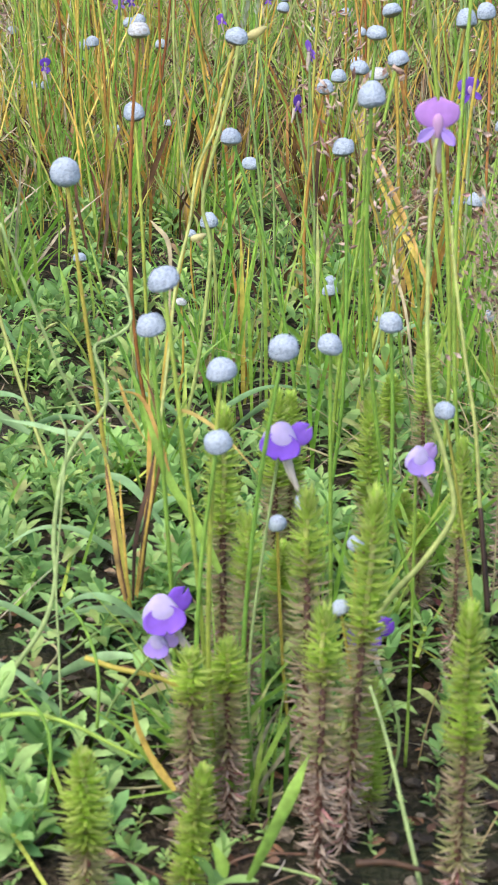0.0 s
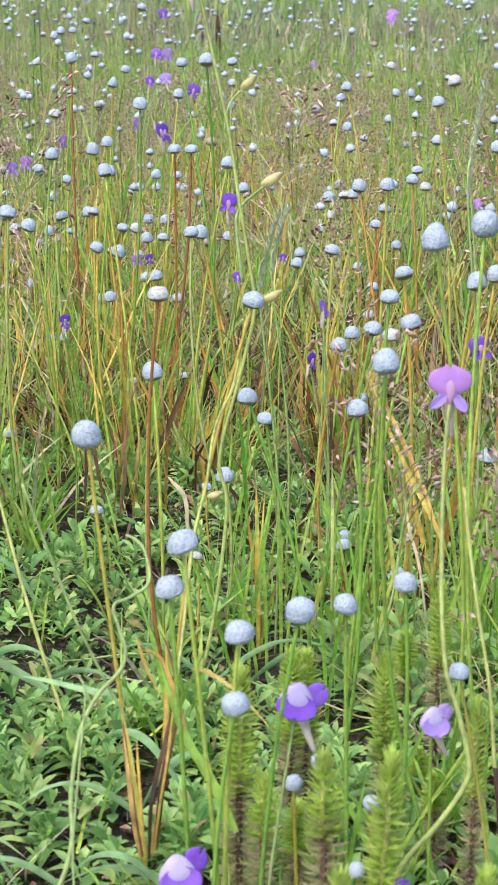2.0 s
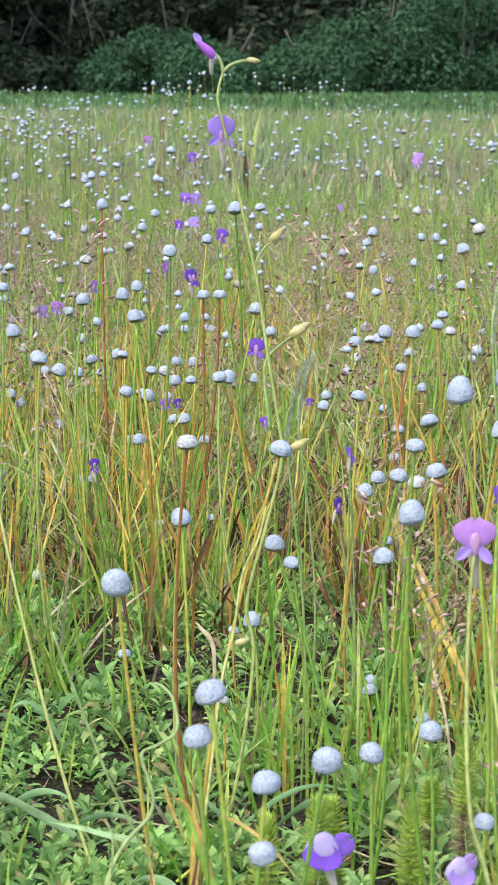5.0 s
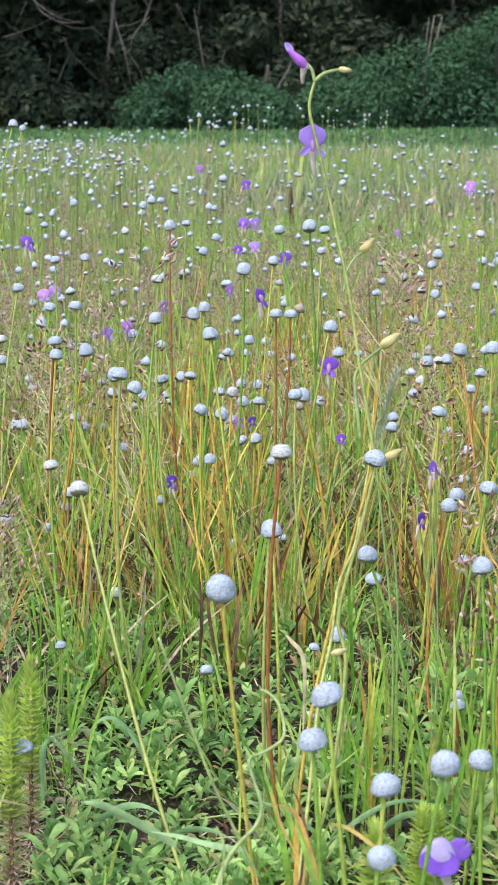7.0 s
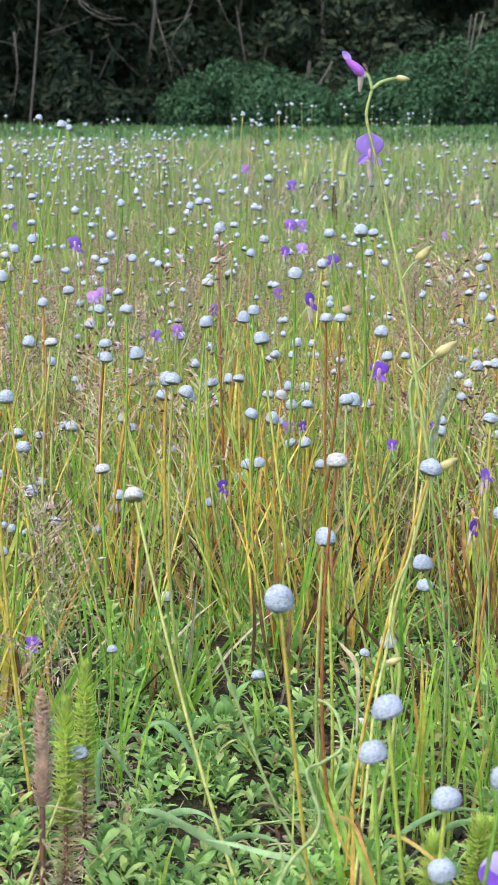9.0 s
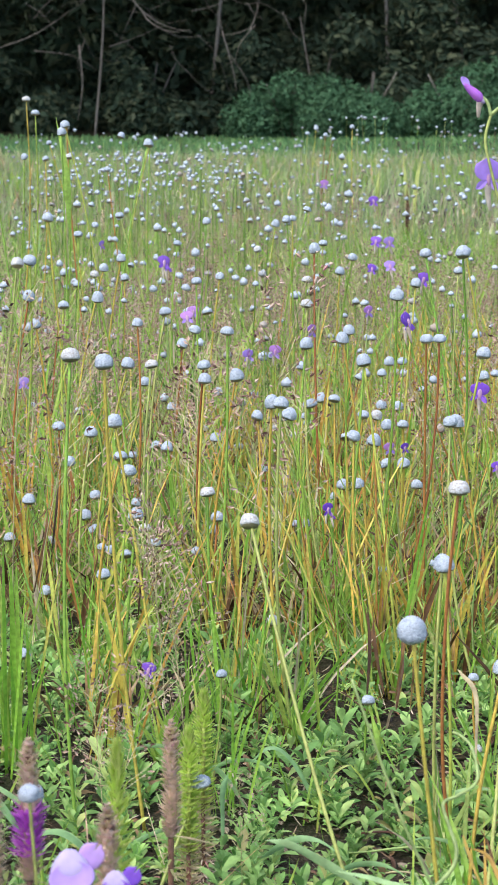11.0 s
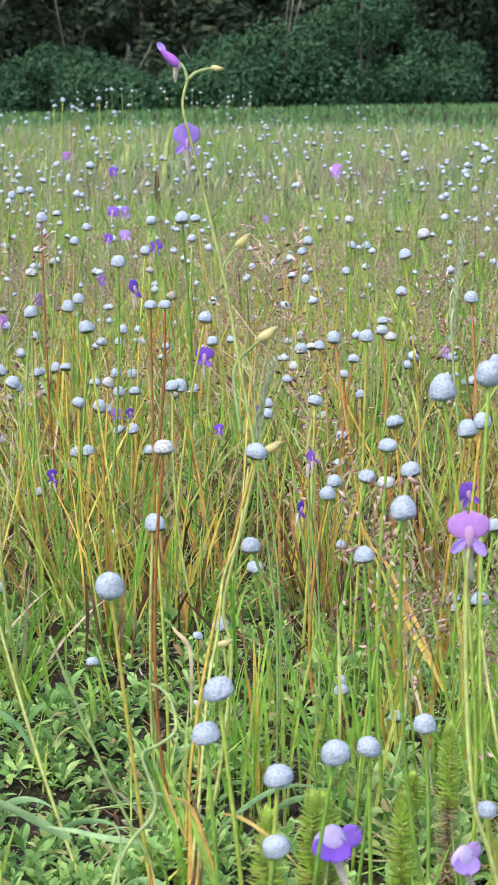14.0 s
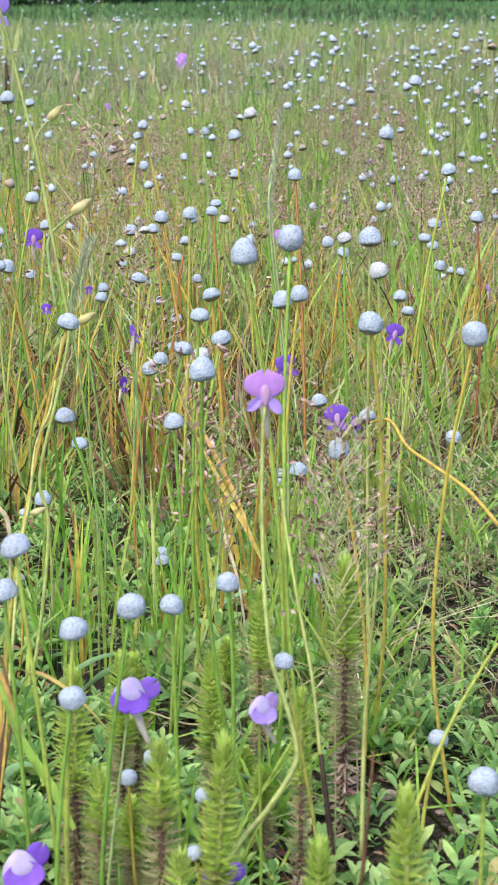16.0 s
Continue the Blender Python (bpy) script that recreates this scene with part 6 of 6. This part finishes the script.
ribbon([(0.1406, 0.9500, 0.0788), (0.1354, 0.9700, 0.0954), (0.1292, 0.9850, 0.1083), (0.1228, 1.0000, 0.1217), (0.1157, 1.0100, 0.1309), (0.1126, 1.0200, 0.1459)], 0.0034, ORANGE, "dry orange leaf leaning over the tuft")

grass_tuft(0.054, 0.962, 0.100, 5)
grass_tuft(0.063, 0.970, 0.110, 6)
grass_tuft(0.098, 0.910, 0.100, 5)
grass_tuft(0.107, 0.946, 0.120, 8)
grass_tuft(0.061, 1.020, 0.100, 5, w=0.0022, mat_=TUFT_YELLOW, label="tuft of yellow and orange upright grass blades")
grass_tuft(0.140, 0.962, 0.110, 8)
grass_tuft(0.166, 0.938, 0.120, 5)
grass_tuft(0.147, 1.135, 0.090, 6)
grass_tuft(0.076, 1.135, 0.080, 5)
grass_tuft(-0.218, 1.106, 0.135, 5, spread=0.006, w=0.0030, lean=0.12)
grass_tuft(-0.213, 1.116, 0.135, 5, spread=0.006, w=0.0030, lean=0.12)
grass_tuft(-0.214, 1.099, 0.135, 5, spread=0.006, w=0.0030, lean=0.12)
grass_tuft(-0.210, 1.124, 0.135, 5, spread=0.006, w=0.0030, lean=0.12)
grass_tuft(-0.166, 1.180, 0.110, 6, w=0.0022, mat_=TUFT_YELLOW, label="tuft of yellow and orange upright grass blades")
grass_tuft(-0.098, 1.047, 0.090, 8)
grass_tuft(-0.090, 1.197, 0.110, 6)
grass_tuft(-0.198, 1.201, 0.100, 5)
grass_tuft(-0.112, 1.195, 0.120, 6)
grass_tuft(0.048, 1.173, 0.120, 8)
grass_tuft(-0.008, 1.262, 0.110, 5)
grass_tuft(0.119, 1.011, 0.100, 8, w=0.0022, mat_=TUFT_YELLOW, label="tuft of yellow and orange upright grass blades")
grass_tuft(0.174, 1.052, 0.110, 6)
grass_tuft(0.179, 1.031, 0.110, 8)
grass_tuft(0.090, 1.006, 0.080, 6)



def sedge_clump(x, y, h, n, brown):
    """A fan of yellowing blades that rise from red-brown withered sheaths."""
    t = thing("sedge_clump", "sedge clump, yellow-green blades over red-brown withered sheaths", "grass", x, y, height(x, y) - 0.003, group="sedge clumps")
    for k in range(n):
        b = RNG.normal(size=(1, 3)) * 0.009
        b[:, 2] = 0
        v, f = blades(b, np.array([h * RNG.uniform(0.6, 1.1)]), np.array([0.0026 * RNG.uniform(0.6, 1.2)]), RNG.uniform(0.0, 0.26, 1), RNG.uniform(0.0, 0.22, 1), 6)
        part("blade", raw_mesh("blade", v, f, TUFT_YELLOW if k % 4 else BLADE_TUFT), t)
    for k in range(brown):
        b = RNG.normal(size=(1, 3)) * 0.011
        b[:, 2] = 0
        v, f = blades(b, np.array([h * RNG.uniform(0.3, 0.7)]), np.array([0.0034 * RNG.uniform(0.6, 1.2)]), RNG.uniform(0.0, 0.4, 1), RNG.uniform(-0.1, 0.3, 1), 5)
        part("withered_sheath", raw_mesh("withered_sheath", v, f, WITHERED), t)


for x_, y_, h_, n_, b_ in ((-0.015, 1.275, 0.13, 14, 9), (0.122, 1.365, 0.11, 12, 8), (-0.265, 1.60, 0.11, 9, 7), (0.157, 1.107, 0.11, 10, 4), (-0.163, 1.125, 0.12, 12, 3), (-0.048, 1.56, 0.13, 12, 6),
                           (0.012, 1.40, 0.12, 10, 6), (0.065, 1.45, 0.12, 10, 5), (-0.115, 1.42, 0.12, 10, 6), (0.205, 1.36, 0.11, 9, 5), (-0.205, 1.36, 0.12, 9, 5), (0.255, 1.24, 0.10, 9, 4)):
    sedge_clump(x_, y_, h_, n_, b_)
for x_, y_, _ in wedge(30, 1.28, 2.1, -13, 17):
    sedge_clump(x_, y_, RNG.uniform(0.10, 0.15), int(RNG.integers(7, 12)), int(RNG.integers(4, 8)))
for x_, y_, h_, n_ in ((0.048, 1.019, 0.11, 10), (0.139, 1.263, 0.10, 9), (0.160, 0.941, 0.13, 11), (-0.101, 1.030, 0.10, 8), (0.108, 1.009, 0.11, 9), (-0.094, 1.217, 0.09, 8), (-0.216, 1.112, 0.13, 10)):
    grass_tuft(x_, y_, h_, n_)


# ---- grasses, seed heads and far flowers of the middle distance ----
grass_stuff("sedge_stalks", "thin green, yellow and red-brown stalks", 1500, 1.38, 2.4, (0.05, 0.14), (0.0010, 0.0022), GRASS_MIX, 0.6, 0.5, 4)
grass_stuff("short_grass", "short fine green grass between the herbs", 260, 0.75, 1.3, (0.02, 0.06), (0.0010, 0.0020), BLADE_BRIGHT, 0.5, 0.4, 3)
grass_stuff("dry_grass", "bent dry yellow and tan grass", 4400, 1.38, 5.0, (0.04, 0.12), (0.0008, 0.0020), DRY, 1.0, 0.9, 4, patch=3.0)
grass_stuff("green_clumps", "clumps of broader bright green blades", 2600, 1.36, 4.5, (0.07, 0.18), (0.0018, 0.0036), BLADE_BRIGHT, 0.35, 0.35, 4, patch=4.0)
grass_stuff("yellow_clumps", "clumps of upright yellow and orange stalks", 1700, 1.25, 2.9, (0.07, 0.16), (0.0010, 0.0020), YELLOW_STALKS, 0.5, 0.3, 3, patch=2.6)
grass_stuff("withered_bases", "dark brown withered leaf bases between the stalks", 3800, 1.18, 2.3, (0.02, 0.085), (0.0012, 0.0032), WITHERED_BASE, 0.7, 0.7, 3, patch=5.0)
grass_stuff("undergrowth", "low tangle of fine green and tan grass", 7000, 1.36, 3.2, (0.02, 0.075), (0.0008, 0.0020), GRASS_MIX, 1.6, 1.0, 4)
grass_stuff("undergrowth", "low tangle of fine green and tan grass", 9000, 3.0, 6.0, (0.04, 0.11), (0.0014, 0.0034), GRASS_MIX, 1.2, 0.9, 3)
grass_stuff("bent_straws", "thin bent straws crossing the stalks", 5200, 1.3, 4.5, (0.03, 0.12), (0.0006, 0.0013), DRY, 2.4, 1.0, 5)
grass_stuff("bent_straws", "thin dry straws lying over the herbs", 170, 0.62, 1.36, (0.02, 0.06), (0.0005, 0.0010), DRY, 2.0, 0.8, 4)
grass_stuff("straw_tangle", "tangle of bent tan straws lying on the herbs", 90, 0.66, 0.88, (0.02, 0.05), (0.0007, 0.0014), DRY, 2.4, 1.2, 6, -13, -7)
grass_stuff("straw_tangle", "tangle of bent tan straws over the herbs", 260, 0.86, 1.32, (0.03, 0.08), (0.0005, 0.0011), DRY, 2.2, 1.1, 6, 7.5, 17)
grass_stuff("side_meadow", "meadow grass beyond the path of view", 24000, 1.0, 15, (0.06, 0.16), (0.004, 0.011), GRASS_HAZED, 0.4, 0.4, 2, -80, -17)
grass_stuff("side_meadow", "meadow grass beyond the path of view", 24000, 1.0, 15, (0.06, 0.16), (0.004, 0.011), GRASS_HAZED, 0.4, 0.4, 2, 21, 84)


def panicle(rng, h, n):
    """A loose brown seed head: fine branches with spikelets; two meshes' data, stalk and spikelets."""
    st, sp = [], []
    lean = rng.uniform(-0.12, 0.12)
    st.append(blades(np.zeros((1, 3)), np.array([h]), np.array([0.0006]), np.array([abs(lean)]), np.array([0.12]), 5, True))
    c = st[0][0].reshape(6, 3, 3).mean(1)
    for k in range(n):
        u = rng.uniform(0.5, 1.0)
        i = min(4, int(u * 5))
        q = c[i] + (c[i + 1] - c[i]) * (u * 5 - i)
        a, L = rng.uniform(0, 6.28), h * 0.16 * (1.25 - u) * rng.uniform(0.4, 1.3) + 0.003
        e = q + np.array([L * math.cos(a), L * math.sin(a), L * rng.uniform(0.2, 1.2)])
        d = (e - q) / np.linalg.norm(e - q)
        s1 = np.cross(d, (0.3, 0.5, 0.8))
        s1 = s1 / np.linalg.norm(s1) * 0.00016
        st.append((np.array([q - s1, q + s1, e + s1, e - s1]), np.array([[0, 1, 2, 3]])))
        for _ in range(rng.choice((1, 2, 3, 5))):
            l, w = rng.uniform(0.0024, 0.0046), rng.uniform(0.00045, 0.0009)
            o = e + np.array([rng.gauss(0, 0.0022) for _ in range(3)])
            dd = d + np.array([rng.gauss(0, 0.6) for _ in range(3)])
            dd /= np.linalg.norm(dd)
            s = np.cross(dd, (0.2, 0.9, 0.1))
            s /= np.linalg.norm(s)
            t = np.cross(dd, s)
            sp.append((np.array([o, o + dd * l * 0.45 + s * w, o + dd * l * 0.5 + t * w, o + dd * l * 0.45 - s * w, o + dd * l]), np.array([[0, 1, 2], [0, 2, 3], [1, 4, 2], [2, 4, 3]])))
    return join([(v, f) for v, f in st]), (np.concatenate([v for v, _ in sp]), [[int(i + 5 * k) for i in r] for k, (_, f) in enumerate(sp) for r in f])


qrng = random.Random(31)
PAN = []
for k in range(7):
    a_, b_ = panicle(qrng, qrng.uniform(0.13, 0.20), qrng.choice((40, 50, 62)))
    PAN.append((raw_mesh("straw", a_[0], [[int(i) for i in r] for r in a_[1]], STRAW), raw_mesh("spikelets", b_[0], b_[1], PANICLE, False), a_, b_))


def panicle_grass(x, y, s):
    t = thing("panicle_grass", "dry grass with a loose reddish-brown seed head", "grass", x, y, height(x, y), qrng.uniform(0, 360), "panicle grasses")
    st, sp = qrng.choice(PAN)[:2]
    part("straw", st, t, Matrix.Diagonal((s, s, s, 1)))
    part("seed_head", sp, t, Matrix.Diagonal((s, s, s, 1)))


panicle_grass(0.165, 0.804, 1.24)
panicle_grass(0.147, 0.753, 1.19)
panicle_grass(0.130, 0.862, 1.30)
panicle_grass(0.256, 1.087, 0.83)
panicle_grass(-0.140, 0.925, 0.85)
panicle_grass(-0.102, 0.926, 0.81)
panicle_grass(-0.138, 0.874, 0.80)
panicle_grass(-0.076, 0.870, 0.57)
panicle_grass(-0.250, 1.345, 1.60)
panicle_grass(-0.231, 1.289, 1.36)
panicle_grass(-0.146, 1.498, 1.43)
panicle_grass(-0.117, 1.086, 1.14)
panicle_grass(-0.126, 1.136, 1.13)
panicle_grass(-0.121, 1.034, 1.10)
panicle_grass(0.075, 1.419, 1.75)
panicle_grass(-0.085, 1.305, 1.40)
panicle_grass(0.175, 1.302, 1.46)
panicle_grass(-0.105, 1.412, 1.56)
panicle_grass(0.134, 1.296, 1.26)
for x_, y_, _ in wedge(26, 0.92, 1.3, 8, 16):
    panicle_grass(x_, y_, qrng.uniform(0.4, 0.72))
for x_, y_, _ in wedge(90, 1.6, 3.2, -14, 17):
    panicle_grass(x_, y_, qrng.uniform(0.65, 1.15))


def panicle_field():
    sp, fs, o, st = [], [], 0, []
    for p in np.concatenate([wedge(430, 1.45, 3.6, -15, 19, 3.4), wedge(800, 1.7, 6.5, -16, 20, 2.2)]):
        _, _, a, b = qrng.choice(PAN)
        k, rz = qrng.uniform(0.6, 1.1), qrng.uniform(0, 6.28)
        v = turned(b[0], 0, 0, rz, p, k)
        sp.append(v)
        fs.append(np.array(b[1]) + o)
        o += len(v)
        st.append((turned(a[0], 0, 0, rz, p, k), a[1]))
    stuff("panicle_field", raw_mesh("panicle_field", np.concatenate(sp), np.concatenate(fs), PANICLE, False), "many loose reddish-brown grass seed heads", "grass")


panicle_field()


def seed_spike(points, r, label="pale green slender grass seed spike"):
    """A grass ear along world points: close small spikelets round a straw."""
    pts = spline(points, 14)
    p0 = Vector(points[0])
    foot = Vector((p0.x + 0.01, p0.y + 0.01, height(p0.x, p0.y)))
    t = thing("seed_spike", label, "grass", foot.x, foot.y, foot.z, group="grass seed spikes")
    part("straw", bm_mesh("straw", tube([q - foot for q in spline([foot, foot.lerp(p0, 0.5) + Vector((0.005, 0, 0)), *points], 8)], 0.0007, 0.0004, 6), VINE_M), t)
    out = []
    for i, p in enumerate(pts):
        for k in range(3):
            v, f = leaf_grid(r * 2.6, r * 0.9, 0.5, -0.1, nu=3)
            out.append((turned(v, 0, -1.0, k * 2.1 + i * 1.3, p - foot), f))
    part("ear", raw_mesh("ear", *join(out), EAR), t)


EAR = plant("pale_ear", [(0, 0.40, 0.46, 0.26), (0.6, 0.55, 0.58, 0.40), (1, 0.66, 0.66, 0.54)], trans=0.2)
seed_spike([(0.1710, 1.1165, 0.2279), (0.1746, 1.1203, 0.2471), (0.1780, 1.1247, 0.2693)], 0.0016)
seed_spike([(0.2225, 1.9880, 0.2339), (0.2196, 1.9940, 0.2597), (0.2152, 2.0001, 0.2854)], 0.0018)
seed_spike([(0.2255, 1.7817, 0.2354), (0.2228, 1.7861, 0.2539), (0.2197, 1.7910, 0.2747)], 0.0018)
seed_spike([(0.1630, 1.0593, 0.2198), (0.1657, 1.0655, 0.2438), (0.1712, 1.0731, 0.2733)], 0.0017)
seed_spike([(0.0684, 1.1019, 0.1734), (0.0712, 1.1062, 0.1903), (0.0770, 1.1105, 0.2071)], 0.0016)
seed_spike([(0.0583, 0.9871, 0.1846), (0.0620, 0.9900, 0.2028), (0.0672, 0.9927, 0.2197)], 0.0016)
seed_spike([(-0.0580, 2.5141, 0.2345), (-0.0568, 2.5162, 0.2475), (-0.0518, 2.5195, 0.2671)], 0.0022)
seed_spike([(-0.2095, 3.0143, 0.2405), (-0.2043, 3.0182, 0.2639), (-0.2036, 3.0200, 0.2756)], 0.0022)


def far_pipeworts(n, r0, r1, z0, z1, a0, a1, mm, patch=0.0, bracts=True):
    """Pipeworts too many and too far to tell apart: heads, the dull bracts that double as shade under them, and stalks.
    """
    hv = np.array([v.co[:] for v in HEAD_FAR.vertices])
    hf = np.array([p.vertices[:] for p in HEAD_FAR.polygons])
    b = wedge(n, r0, r1, a0, a1, patch)
    h = RNG.uniform(z0, z1, n)
    sz = RNG.uniform(0.6, 1.15, n) * mm / 1000
    top = b + np.stack([RNG.normal(0, 0.015, n), RNG.normal(0, 0.015, n), h], -1)
    tilt = [np.array(Euler((RNG.normal(0, 0.22), RNG.normal(0, 0.22), RNG.uniform(0, 6.28))).to_matrix()) * (1, 1, RNG.uniform(0.7, 1.15)) for _ in range(n)]
    v = np.concatenate([hv @ m.T * q + p for m, q, p in zip(tilt, sz, top)])
    f = (hf[None] + (np.arange(n) * len(hv))[:, None, None]).reshape(-1, 3)
    stuff("far_pipewort_heads", raw_mesh("far_pipewort_heads", v, f, HEAD_PLAIN), "white pipewort button heads scattered over the far meadow", "flower")
    if bracts:
        ring = np.array([(0.0, 0.0, -0.16)] + [(0.47 * math.cos(k * math.pi / 4), 0.47 * math.sin(k * math.pi / 4), 0.0) for k in range(8)]) + (0, 0, hv[:, 2].min() + 0.02)
        fan = np.array([(0, (k + 1) % 8 + 1, k + 1) for k in range(8)])
        v = np.concatenate([ring @ m.T * q + p for m, q, p in zip(tilt, sz, top)])
        stuff("far_pipewort_bracts", raw_mesh("far_pipewort_bracts", v, (fan[None] + (np.arange(n) * 9)[:, None, None]).reshape(-1, 3), BRACT_SHADE), "dull brown bracts doubling as shade under the pipewort heads", "flower")
    s = np.array([0.0, 0.5, 1.0])
    c = b[:, None, :] + (top - b)[:, None, :] * s[None, :, None]
    w = 0.0006
    vv = np.stack([c + (w, 0, 0), c + (-w * 0.5, w * 0.87, 0), c + (-w * 0.5, -w * 0.87, 0)], 2).reshape(-1, 3)
    i = np.arange(n)[:, None] * 9
    ff = np.concatenate([np.concatenate([i + j * 3 + a, i + j * 3 + (a + 1) % 3, i + j * 3 + 3 + (a + 1) % 3, i + j * 3 + 3 + a], 1) for j in (0, 1) for a in range(3)])
    stuff("far_pipewort_stalks", raw_mesh("far_pipewort_stalks", vv, ff, GRASS_MIX), "thin pipewort stalks of the far meadow", "flower")


HEAD_PLAIN = plant("far_white_head", [(0, 0.36, 0.30, 0.24), (0.12, 0.35, 0.36, 0.37), (0.28, 0.38, 0.44, 0.51), (1, 0.46, 0.53, 0.615)], rough=0.85, trans=0.0, grain=500, vary=0.15, spec=0.15)
far_pipeworts(260, 1.70, 2.8, 0.06, 0.19, -14, 18, 10.3)
far_pipeworts(190, 2.2, 3.8, 0.10, 0.21, -14, 18, 11.2, 1.8)
far_pipeworts(300, 2.7, 5.5, 0.08, 0.22, -15, 19, 11)
far_pipeworts(380, 2.7, 5.5, 0.10, 0.24, -15, 19, 11.5, 1.3)
far_pipeworts(110, 5.0, 9.0, 0.10, 0.24, -16, 20, 15, bracts=False)
far_pipeworts(180, 5.0, 11.0, 0.12, 0.26, -16, 20, 15.5, 0.7, bracts=False)
far_pipeworts(130, 3.0, 5.0, 0.17, 0.27, -15, 19, 13.5, 1.4)
far_pipeworts(170, 3.4, 4.6, 0.20, 0.27, -8.5, -3.0, 9.5)
far_pipeworts(70, 9.5, 15.0, 0.12, 0.22, -16, 20, 12, bracts=False)
far_pipeworts(34, 5.0, 7.0, 0.28, 0.34, -1.5, 4, 9.5)
